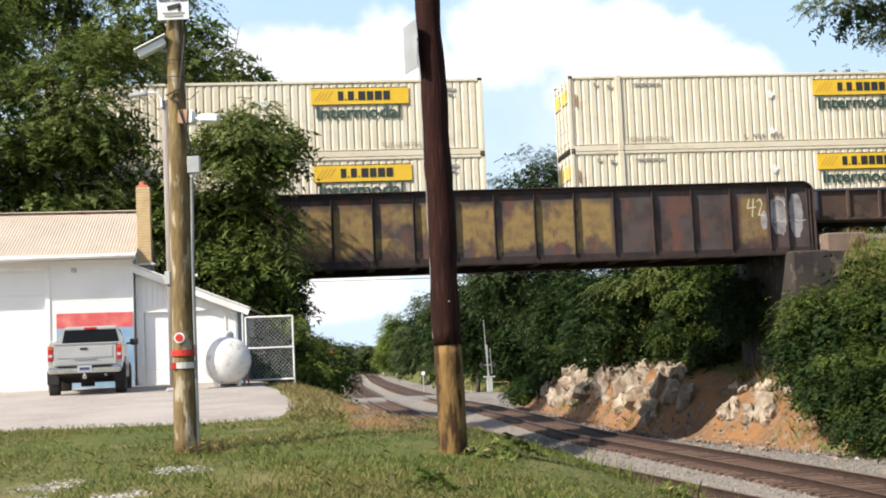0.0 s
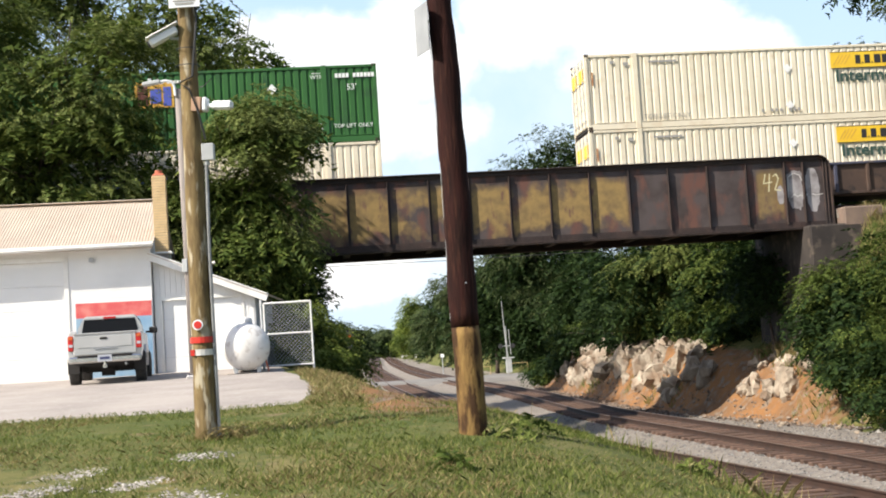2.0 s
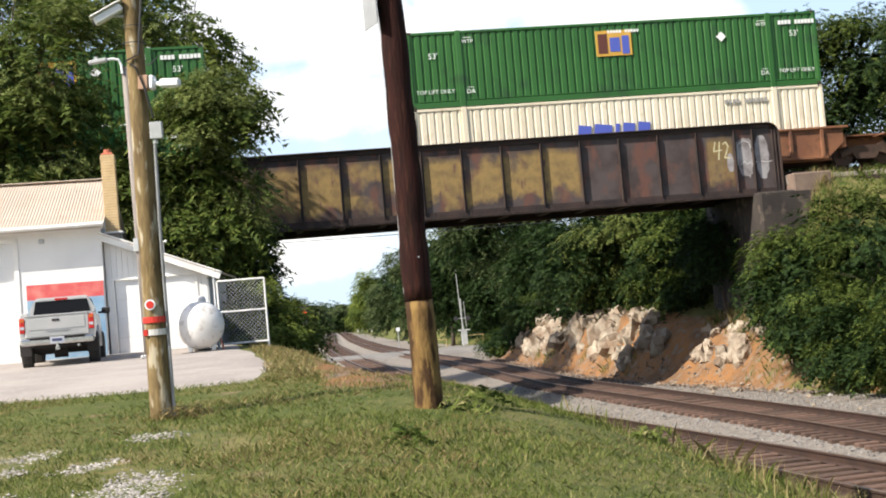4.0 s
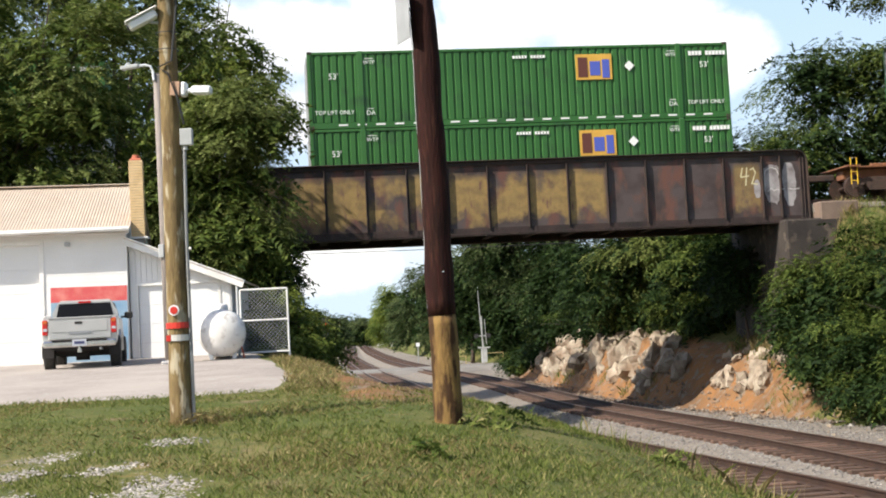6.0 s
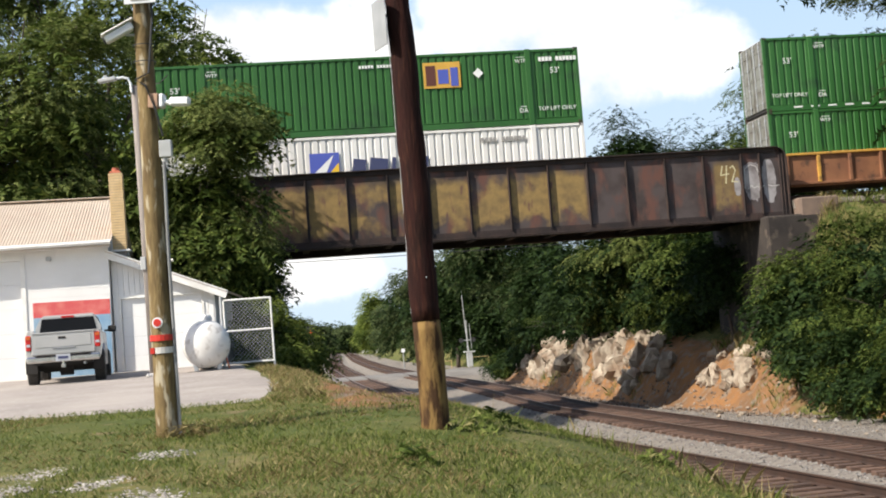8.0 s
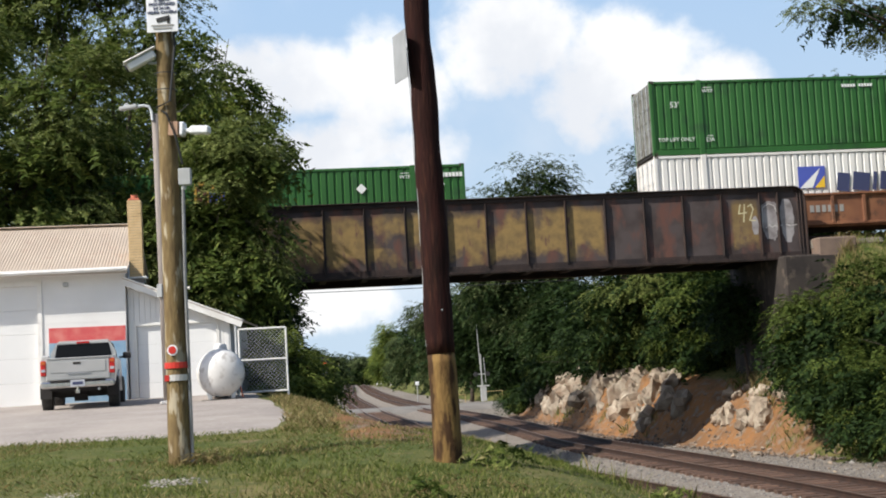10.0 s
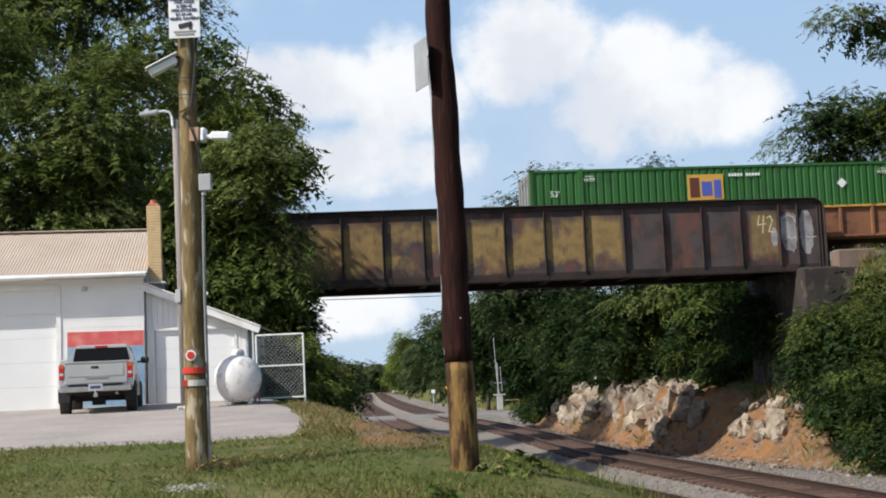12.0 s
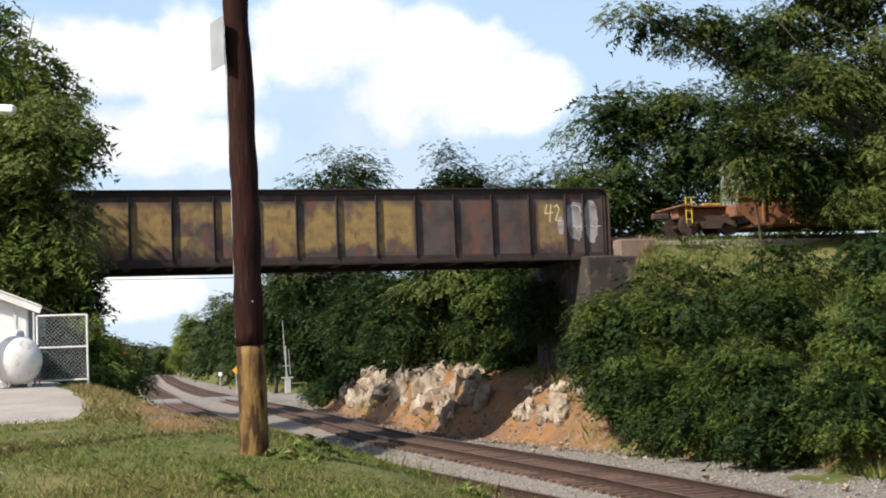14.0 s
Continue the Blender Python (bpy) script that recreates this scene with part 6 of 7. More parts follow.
def leaf_mesh(name, verts, material):
    n = len(verts) // 3
    me = bpy.data.meshes.new(name)
    me.vertices.add(n * 3)
    me.vertices.foreach_set("co", verts.ravel())
    me.loops.add(n * 3)
    me.loops.foreach_set("vertex_index", np.arange(n * 3, dtype=np.int32))
    me.polygons.add(n)
    me.polygons.foreach_set("loop_start", np.arange(0, n * 3, 3, dtype=np.int32))
    me.polygons.foreach_set("loop_total", np.full(n, 3, dtype=np.int32))
    me.update(calc_edges=True)
    me.validate()
    me.materials.append(material)
    return me


def tree(name, label, base, trunk_r, blobs, material, clumps=120, leaves=60, size=0.2, spread=0.42, seed=1, category="tree", group="", ragged=0.5, droop=0.25):
    rnd = np.random.RandomState(seed)
    bx, by = base
    bz = ground_z(bx, by) - 0.1
    th = thing(name, (bx, by, bz), label, category, group)
    rel = [(b[0] - bx, b[1] - by, b[2] - bz, *b[3:6]) for b in blobs]
    bm = bmesh.new()
    heart = np.mean([b[:3] for b in rel], axis=0)
    tops = [Vector(b[:3]) for b in rel]
    mid = Vector((heart[0] * 0.35, heart[1] * 0.35, heart[2] * 0.55))
    tube(bm, [(0, 0, 0), (mid.x * 0.25 + 0.05, mid.y * 0.3, mid.z * 0.35), (mid.x * 0.6, mid.y * 0.6, mid.z * 0.7), mid], [trunk_r * 1.25, trunk_r, trunk_r * 0.9, trunk_r * 0.75], 9)
    for b, t in zip(rel, tops):
        knee = mid.lerp(t, 0.5) + Vector((rnd.normal() * 0.3, rnd.normal() * 0.3, 0.15))
        tube(bm, [mid, knee, t], [trunk_r * 0.6, trunk_r * 0.38, trunk_r * 0.12], 6)
        for _ in range(4):
            d = Vector(rnd.normal(size=3)).normalized()
            tip = t + Vector((d.x * b[3], d.y * b[4], abs(d.z) * b[5])) * 0.8
            tube(bm, [knee.lerp(t, 0.5), knee.lerp(tip, 0.6) + Vector((0, 0, 0.1)), tip], [trunk_r * 0.28, trunk_r * 0.16, trunk_r * 0.05], 5)
    part("trunk", bm, M["bark"], th, "grey-brown trunk and limbs", True)
    v = leaf_cloud(rnd, rel, clumps, int(leaves * 1.5), size * (0.70 if size < 0.25 else 0.95), spread, droop, ragged)
    part("crown", leaf_mesh("crown", v, material), None, th)
    # Larger inner leaves, mostly a darker green: crown shade put into the colour.
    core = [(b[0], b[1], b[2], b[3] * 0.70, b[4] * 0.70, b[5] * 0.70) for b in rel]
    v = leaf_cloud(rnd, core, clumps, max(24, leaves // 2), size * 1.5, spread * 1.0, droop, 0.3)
    part("inner_crown", leaf_mesh("inner_crown", v, M["leaf"] if material in (M["leaf_light"], M["leaf_locust"]) else M["leaf_dark"]), None, th, "inner foliage coloured dark as crown shade")
    return th


# beside and behind the garage
tree("locust_tree", "tall dark green locust tree behind the garage", (-15.2, 45.6), 0.32,
     [(-17.6, 44.5, 11.6, 4.8, 3.4, 4.6), (-13.6, 44.0, 7.8, 3.9, 2.8, 3.4), (-11.6, 44.5, 10.6, 2.1, 2.0, 3.6), (-19.5, 45, 9, 4, 3, 6), (-16.5, 43.5, 5.2, 4, 2.2, 2.4), (-10.7, 44.8, 7.6, 1.5, 1.5, 2.6), (-9.6, 45.0, 6.4, 1.4, 1.3, 1.8)],
     M["leaf_locust"], 560, 230, 0.165, 0.55, 1)
tree("locust_tree", "dark green locust tree with drooping branches over the bridge end", (-8.4, 45.4), 0.2,
     [(-6.6, 43.6, 8.5, 1.7, 1.4, 1.5), (-6.8, 43.8, 6.6, 1.9, 1.5, 1.7), (-6.35, 44.0, 4.9, 1.5, 1.4, 1.6), (-8.6, 44.6, 6.2, 1.8, 1.5, 2.4), (-5.25, 44.2, 9.0, 0.6, 0.7, 0.4), (-5.9, 43.9, 8.3, 1.1, 1.0, 0.8)],
     M["leaf_locust"], 200, 220, 0.150, 0.42, 2)
tree("sunlit_tree", "light green tree rising behind the upper line", (-13.5, 61.0), 0.2,
     [(-12.5, 60.0, 17.0, 2.8, 2.0, 3.2), (-10.6, 60.0, 15.2, 1.7, 1.5, 1.5), (-14.4, 60.5, 20.8, 4.0, 2.4, 3.6), (-16.5, 61, 14, 3, 2, 4), (-16.4, 59.5, 18.6, 3.9, 2.6, 3.6), (-20.5, 60, 18.5, 4.5, 2.6, 4.5)], M["leaf_locust"], 300, 160, 0.2, 0.55, 16)
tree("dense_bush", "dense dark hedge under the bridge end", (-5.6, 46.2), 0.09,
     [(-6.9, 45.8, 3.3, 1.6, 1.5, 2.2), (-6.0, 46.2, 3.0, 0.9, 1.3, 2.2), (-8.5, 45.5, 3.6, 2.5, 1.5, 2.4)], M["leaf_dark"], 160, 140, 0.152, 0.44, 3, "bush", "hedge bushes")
tree("roadside_bush", "bright green leafy bush beside the gate", (-4.6, 41.4), 0.05,
     [(-4.15, 41.3, 1.5, 0.7, 0.8, 0.9), (-3.75, 42.3, 0.9, 0.6, 0.7, 0.8), (-4.8, 41.0, 2.2, 0.8, 0.8, 0.9)], M["leaf_light"], 72, 140, 0.114, 0.29, 4, "bush", "hedge bushes")
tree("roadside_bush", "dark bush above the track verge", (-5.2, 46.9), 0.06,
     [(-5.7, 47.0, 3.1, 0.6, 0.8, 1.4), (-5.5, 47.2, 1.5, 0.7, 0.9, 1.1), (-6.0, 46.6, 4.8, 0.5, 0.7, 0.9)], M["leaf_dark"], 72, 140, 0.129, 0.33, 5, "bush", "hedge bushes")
tree("sunlit_tree", "light green tree beyond the railway", (-13.0, 78.0), 0.3,
     [(-14.2, 78, 15.5, 3.6, 3, 6.0), (-12.0, 77, 18.5, 2.2, 2, 3.6), (-19, 78, 14, 5, 3, 7)], M["leaf_light"], 208, 122, 0.274, 0.68, 6)

# beyond the bridge
tree("broadleaf_tree", "rounded green broadleaf tree beyond the bridge", (8.6, 113), 0.35,
     [(8.2, 112, 12.0, 5.8, 4, 7.1), (4.3, 113, 9.9, 3.3, 3, 5.5), (10.5, 110, 5.5, 4.5, 3, 5)], M["leaf_far"], 520, 150, 0.24, 0.80, 7, group="trees beyond the bridge", ragged=0.35)
tree("broadleaf_tree", "dark green broadleaf tree with an uneven top", (19.0, 113), 0.35,
     [(17.6, 112, 13.2, 3.2, 3, 5.7), (21.5, 112, 12.8, 3.8, 3, 5.7), (26.5, 110, 11.9, 4.6, 3, 5.7), (19, 108, 6, 6, 3, 5)], M["leaf_dark"], 540, 150, 0.24, 0.80, 8, group="trees beyond the bridge", ragged=0.6)
for i, (x, y, h, w, m) in enumerate([(2.6, 138, 9.5, 3.0, "leaf_dark"), (6.4, 133, 9.0, 3.2, "leaf_dark"), (9.6, 101, 7.2, 2.4, "leaf_dark"), (12.5, 97, 7.4, 3.2, "leaf_dark"), (15.5, 92, 8.2, 3.4, "leaf_dark"), (20.5, 90, 8.5, 3.8, "leaf_dark")]):
    tree("woodland_tree", "dark green woodland tree by the crossing", (x, y), 0.2,
         [(x, y, h * 0.55, w, 2.4, h * 0.5), (x + 0.8, y - 1, h * 0.3, w * 0.9, 2, h * 0.32)], M[m], 136, 105, 0.274, 0.66, 20 + i, group="woodland trees")
for i, (x, y, top, w, m) in enumerate([(-2.2, 168, 11.0, 2.6, "leaf_far"), (-5.2, 190, 11.0, 2.4, "leaf_far"), (1.6, 152, 12.5, 3.2, "leaf_dark"), (-9.0, 235, 10.5, 3.0, "leaf_far"), (5.5, 146, 13, 4.0, "leaf_far"), (3.5, 170, 15, 4, "leaf_far"), (-15.0, 305, 13, 3.0, "leaf_light"), (-17.0, 350, 13, 3.4, "leaf_light"), (-12.0, 265, 12, 3.2, "leaf_light")]):
    tree("trackside_tree", "light green tree along the straight track", (x + 2.4, y), 0.2,
         [(x + 2.4, y, top * 0.5, w, 2.6, top * 0.5), (x + 2.0, y - 2, top * 0.22, w * 1.2, 2, top * 0.24)], M[m], 120, 96, 0.342, 0.77, 30 + i, group="trackside trees")
for i, (x, y, top, w) in enumerate([(-33, 262, 11, 5.5), (-27.5, 300, 10.5, 5.0), (-36, 330, 13, 7), (-22, 372, 10, 6), (-30, 420, 12, 8), (-13, 430, 9.5, 7), (-42, 250, 12, 5), (-19, 460, 11, 8)]):
    tree("distant_tree", "hazy green distant tree", (x, y), 0.3,
         [(x, y, top * 0.28, w, 3, top * 0.34)], M["leaf_far"], 90, 150, 0.50, 1.2, 50 + i, group="distant trees")

# on the cut bank under and beyond the bridge
tree("bank_tree", "sunlit light green tree on the cut bank", (11.4, 68), 0.10,
     [(10.6, 68.5, 5.2, 2.3, 2.0, 2.6), (8.6, 70, 3.6, 1.5, 1.6, 2.2)], M["leaf_shade"], 152, 140, 0.182, 0.44, 70, group="bank trees")
tree("bank_tree", "leafy green tree with long drooping leaves on the bank", (13.4, 62.5), 0.09,
     [(12.8, 62.0, 5.0, 1.7, 1.6, 2.4), (11.4, 61.5, 3.8, 1.3, 1.3, 1.6), (14.8, 63, 5.2, 1.8, 1.6, 2.2)], M["leaf"], 152, 140, 0.198, 0.42, 71, group="bank trees")
# its near-black leaf colour carries the shade behind the abutment
tree("bank_tree", "tree coloured dark as shade behind the abutment", (18.2, 64), 0.12,
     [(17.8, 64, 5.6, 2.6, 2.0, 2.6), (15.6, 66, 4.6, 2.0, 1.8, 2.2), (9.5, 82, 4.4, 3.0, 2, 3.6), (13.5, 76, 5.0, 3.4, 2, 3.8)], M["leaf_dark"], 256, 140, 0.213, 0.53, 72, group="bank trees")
tree("bank_tree", "small bush above the limestone ledge", (8.4, 74), 0.05,
     [(8.2, 74, 2.4, 1.2, 1.2, 1.1), (6.8, 86, 1.4, 1.6, 1.6, 1.4), (10.2, 63, 2.6, 0.8, 0.9, 0.8)], M["leaf"], 96, 122, 0.152, 0.35, 73, "bush", "bank trees")

# added before the abutment; under-bridge shade is put into its leaf colour
tree("bank_tree", "growth added below the bridge end, coloured dark as shade", (11.9, 54.0), 0.07,
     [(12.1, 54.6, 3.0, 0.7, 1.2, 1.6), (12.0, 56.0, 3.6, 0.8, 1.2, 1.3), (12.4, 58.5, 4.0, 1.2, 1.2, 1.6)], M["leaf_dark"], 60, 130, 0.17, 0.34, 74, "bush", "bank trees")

# two in three shrubs get dark leaves that stand in for bank shade
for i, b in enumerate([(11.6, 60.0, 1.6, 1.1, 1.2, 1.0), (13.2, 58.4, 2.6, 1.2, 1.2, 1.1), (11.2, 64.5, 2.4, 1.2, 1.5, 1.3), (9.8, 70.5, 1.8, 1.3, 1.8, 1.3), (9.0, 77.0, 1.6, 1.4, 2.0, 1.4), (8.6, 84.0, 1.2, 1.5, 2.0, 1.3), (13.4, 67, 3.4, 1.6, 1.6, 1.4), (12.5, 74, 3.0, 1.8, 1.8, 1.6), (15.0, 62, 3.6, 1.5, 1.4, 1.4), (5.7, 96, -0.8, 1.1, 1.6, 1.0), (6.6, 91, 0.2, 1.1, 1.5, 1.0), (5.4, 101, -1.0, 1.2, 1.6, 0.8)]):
    tree("bank_shrub", "low shrub on the cut bank, mostly coloured dark as shade", (b[0], b[1]), 0.03, [b], M["leaf_dark"] if i % 3 else M["leaf"], 55, 120, 0.16, 0.34, 130 + i, "shrub", "bank shrubs")
for i, b in enumerate([(-4.6, 40.0, 1.1, 0.8, 0.8, 0.9), (-5.0, 43.0, 1.6, 0.9, 1.0, 1.4), (-5.9, 48.5, 1.0, 1.1, 1.2, 1.6), (-6.6, 52.0, 0.6, 1.2, 1.6, 1.6), (-7.6, 58.0, 0.4, 1.3, 1.6, 1.8)]):
    tree("hedge_shrub", "leafy green shrub at the foot of the hedge", (b[0], b[1]), 0.03, [b], M["leaf_light"], 55, 120, 0.13, 0.28, 150 + i, "shrub", "hedge bushes")

# above the approach and over the line
tree("honey_locust", "feathery green locust tree behind the upper line", (18.8, 62.5), 0.2,
     [(18.8, 61.6, 9.6, 3.0, 2.2, 3.6), (16.2, 61.2, 8.2, 1.8, 1.5, 2.0), (22.4, 62, 11.0, 3.2, 2.6, 3.8), (20.6, 61.5, 12.6, 1.8, 1.6, 1.4), (17.6, 62.5, 11.9, 2.2, 1.8, 2.3)], M["leaf"], 340, 148, 0.167, 0.50, 80)
tree("shade_tree", "tall dark shade tree over the upper line", (30.5, 54.5), 0.30,
     [(16.4, 53.8, 15.0, 1.3, 1.0, 0.7), (18.7, 53.8, 14.4, 1.6, 1.2, 1.1), (21.6, 54.0, 14.2, 2.6, 1.6, 2.3), (25.2, 54.3, 12.6, 3.2, 2.0, 3.3), (29.2, 54.5, 12.8, 3.6, 2.4, 4.2), (19.3, 50.5, 8.9, 1.1, 0.8, 1.5), (19.9, 50.5, 8.6, 1.2, 0.8, 1.9), (20.9, 50.4, 8.2, 1.5, 0.8, 2.2),
      (20.6, 50.6, 11.0, 1.2, 0.9, 0.9), (22.8, 50.5, 8.2, 2.2, 1.1, 2.5), (22.4, 50.8, 11.4, 2.1, 1.2, 1.7), (26.6, 50.8, 8.0, 3.0, 1.4, 2.8), (26, 54.5, 17, 4, 2.4, 2.6)],
     M["leaf_shade"], 640, 180, 0.150, 0.42, 81, ragged=0.7)
tree("shade_tree", "thin leafy sprig beside the upper line", (19.6, 50.2), 0.04,
     [(18.7, 50.0, 10.6, 0.8, 0.6, 0.5), (19.6, 50.1, 11.6, 0.8, 0.6, 0.6)], M["leaf"], 20, 70, 0.137, 0.24, 82, "sapling")
tree("woodland_tree", "dark woodland behind the upper line", (38, 72), 0.3,
     [(30, 72, 9, 6, 3, 6), (40, 72, 11, 7, 3, 8), (50, 74, 12, 8, 3, 9)], M["leaf_dark"], 240, 122, 0.304, 0.77, 83)

# bushes on the near bank
BUSH = [(12.7, 47.8, 2.5, 0.9, 0.9, 1.5), (13.7, 47.0, 3.4, 1.3, 1.2, 2.3), (15.6, 46.4, 3.5, 1.8, 1.4, 2.3), (18.4, 45.4, 3.9, 2.1, 1.6, 2.1), (21.6, 44.4, 4.4, 2.2, 1.7, 2.0), (25.0, 44.0, 4.8, 2.4, 1.8, 2.1),
        (14.2, 43.0, 1.5, 1.5, 1.3, 1.9), (16.8, 41.4, 2.2, 1.9, 1.5, 2.0), (20.0, 39.8, 2.9, 2.1, 1.6, 1.9), (14.6, 38.6, 0.6, 1.3, 1.2, 1.5), (17.2, 36.0, 1.2, 1.7, 1.3, 1.6), (23.4, 38.6, 3.5, 2.2, 1.7, 2.0), (15.6, 33.6, 0.2, 1.2, 1.1, 1.2), (18.6, 31.4, 0.9, 1.8, 1.3, 1.6), (12.9, 48.4, 1.6, 0.8, 0.9, 1.2), (20.8, 34.2, 2.0, 1.9, 1.4, 1.7), (12.9, 45.2, 0.6, 1.0, 1.0, 1.4), (13.1, 42.2, 0.1, 1.0, 1.0, 1.3), (13.7, 39.6, -0.1, 1.0, 1.0, 1.2), (14.3, 36.2, -0.4, 1.1, 1.0, 1.1)]
for i, b in enumerate(BUSH):
    if 0 < i < 6:
        b = (b[0], b[1], b[2] - 0.35, b[3], b[4], b[5] * 0.92)
    tree("bank_bush", "bushy light green sumac on the near bank", (b[0] + 0.3, b[1] + 0.6), 0.05, [b, (b[0] - 0.5, b[1] - 0.4, b[2] - b[5] * 0.55, b[3] * 0.7, b[4] * 0.7, b[5] * 0.5)],
         M["leaf_sumac"] if i % 2 else M["leaf"], 76, 131, 0.129, 0.33, 90 + i, "bush", "bank bushes", ragged=0.5)


def blades(name, rnd, xs, ys, zs, height, width, lean, material, label, category="grass"):
    n = len(xs)
    a = rnd.rand(n) * 6.283
    h = height * (0.45 + 0.9 * rnd.rand(n))
    w = width * (0.6 + 0.8 * rnd.rand(n))
    lx, ly = rnd.normal(size=n) * lean * h, rnd.normal(size=n) * lean * h
    base = np.stack([xs, ys, zs - 0.01], 1)
    dx = np.stack([np.cos(a) * w, np.sin(a) * w, np.zeros(n)], 1)
    mid = base + np.stack([lx * 0.35, ly * 0.35, h * 0.6], 1)
    tip = base + np.stack([lx, ly, h], 1)
    v = np.stack([base - dx, base + dx, mid + dx * 0.7, tip, mid - dx * 0.7], 1).reshape(-1, 3)
    me = bpy.data.meshes.new(name)
    me.vertices.add(n * 5)
    me.vertices.foreach_set("co", v.ravel())
    me.loops.add(n * 5)
    me.loops.foreach_set("vertex_index", np.arange(n * 5, dtype=np.int32))
    me.polygons.add(n)
    me.polygons.foreach_set("loop_start", np.arange(0, n * 5, 5, dtype=np.int32))
    me.polygons.foreach_set("loop_total", np.full(n, 5, dtype=np.int32))
    me.update(calc_edges=True)
    tagged(part(name, me, material), label, category, kind="stuff")


def ground_points(rnd, n, pick):
    out = []
    while len(out) < n:
        x, y = pick()
        if x < side_x(y) - 1.9:
            out.append((x, y, ground_z(x, y)))
    return np.array(out).T


def build_grass():
    rnd = np.random.RandomState(11)

    def lawn():
        while True:
            y = 7.5 + 15.5 * rnd.rand() ** 1.25
            x = (rnd.rand() * 2 - 1) * (0.42 * y + 0.8)
            if x < -2.4 and y > 20.5 + 0.25 * noise.noise(Vector((x, 1, 1))):
                continue
            # thin where stones and dry soil show
            if abs(x + 1.0 + 0.12 * (y - 20.5)) < 0.55 and 18.6 < y and rnd.rand() < 0.8:
                continue
            thin = noise.noise(Vector((x * 0.55, y * 0.55, 9)))
            bare = x < -1.2 and y < 14.5 and noise.noise(Vector((x * 1.1, y * 0.8, 3))) > 0.04
            if (thin < -0.25 and rnd.rand() < 0.55) or (bare and rnd.rand() < 0.85):
                continue
            return x, y
    xs, ys, zs = ground_points(rnd, 92000, lawn)
    blades("lawn_grass", rnd, xs, ys, zs, 0.055, 0.0050, 0.6, M["grass"], "short patchy green grass")

    def straw():
        while True:
            x, y = lawn()
            if noise.noise(Vector((x * 0.4, y * 0.5, 21))) + 0.5 * noise.noise(Vector((x * 1.6, y * 1.6, 5))) > 0.12:
                return x, y
    xs, ys, zs = ground_points(rnd, 16000, straw)
    blades("dry_lawn_grass", rnd, xs, ys, zs, 0.060, 0.0045, 0.8, M["weed"], "dry straw-coloured patches in the lawn")

    def rough():
        while True:
            y = 20 + 34 * rnd.rand() ** 1.3
            lo = -2.3 if y < 22 else lerp(-2.5, -4.4, step(21, 37, y))
            x = lo - 0.15 + (side_x(y) - 1.9 - lo) * rnd.rand()
            rut = abs(x + 1.0 + 0.12 * (y - 20.5)) < 0.62 and y < 26
            if not (rut and rnd.rand() < 0.93):
                return x, y
    xs, ys, zs = ground_points(rnd, 16000, rough)
    blades("rough_grass", rnd, xs, ys, zs, 0.075, 0.007, 0.6, M["grass"], "rough grass beside the yard")
    xs, ys, zs = ground_points(rnd, 34000, rough)
    blades("straw_grass", rnd, xs, ys, zs, 0.095, 0.007, 0.6, M["weed"], "dry straw-coloured grass beside the yard")

    def verge():
        y = 9 + 60 * rnd.rand() ** 1.6
        return side_x(y) - 1.9 - abs(rnd.normal()) * (0.9 + 0.012 * y), y
    xs, ys, zs = ground_points(rnd, 22000, verge)
    blades("verge_grass", rnd, xs, ys, zs, 0.22, 0.007, 0.45, M["grass"], "long grass along the track verge")
    xs, ys, zs = ground_points(rnd, 7000, verge)
    blades("dry_weeds", rnd, xs, ys, zs, 0.30, 0.006, 0.4, M["weed"], "dry straw-coloured weeds along the verge")

    def slope():
        y = 24 + 70 * rnd.rand()
        return main_x(y) + 5.6 + 9 * rnd.rand(), y
    pts = []
    for _ in range(38000):
        x, y = slope()
        if noise.noise(Vector((x * 0.5, y * 0.5, 2))) > -0.05 or x > main_x(y) + 7.0:
            pts.append((x, y, ground_z(x, y)))
    xs, ys, zs = np.array(pts).T
    blades("bank_grass", rnd, xs, ys, zs, 0.42, 0.014, 0.5, M["grass"], "rough grass and weeds on the cut bank")
    pts = []
    for _ in range(9000):
        y = 22 + 75 * rnd.rand()
        x = main_x(y) + foot_off(y) + 0.1 + abs(rnd.normal()) * 0.9
        if noise.noise(Vector((x * 0.35, y * 0.35, 14))) > (0.05 if y < 46 else 0.22):
            pts.append((x, y, ground_z(x, y)))
    xs, ys, zs = np.array(pts).T
    blades("foot_grass", rnd, xs, ys, zs, 0.34, 0.012, 0.5, M["grass"], "ragged grass at the foot of the cut bank")
    pts = []
    for _ in range(5000):
        y = 45 + 10 * rnd.rand()
        x = main_x(y) + 6.2 + 3.5 * rnd.rand()
        pts.append((x, y, ground_z(x, y)))
    xs, ys, zs = np.array(pts).T
    blades("bank_weeds", rnd, xs, ys, zs, 0.5, 0.010, 0.4, M["weed"], "dry brown weeds by the abutment")


build_grass()


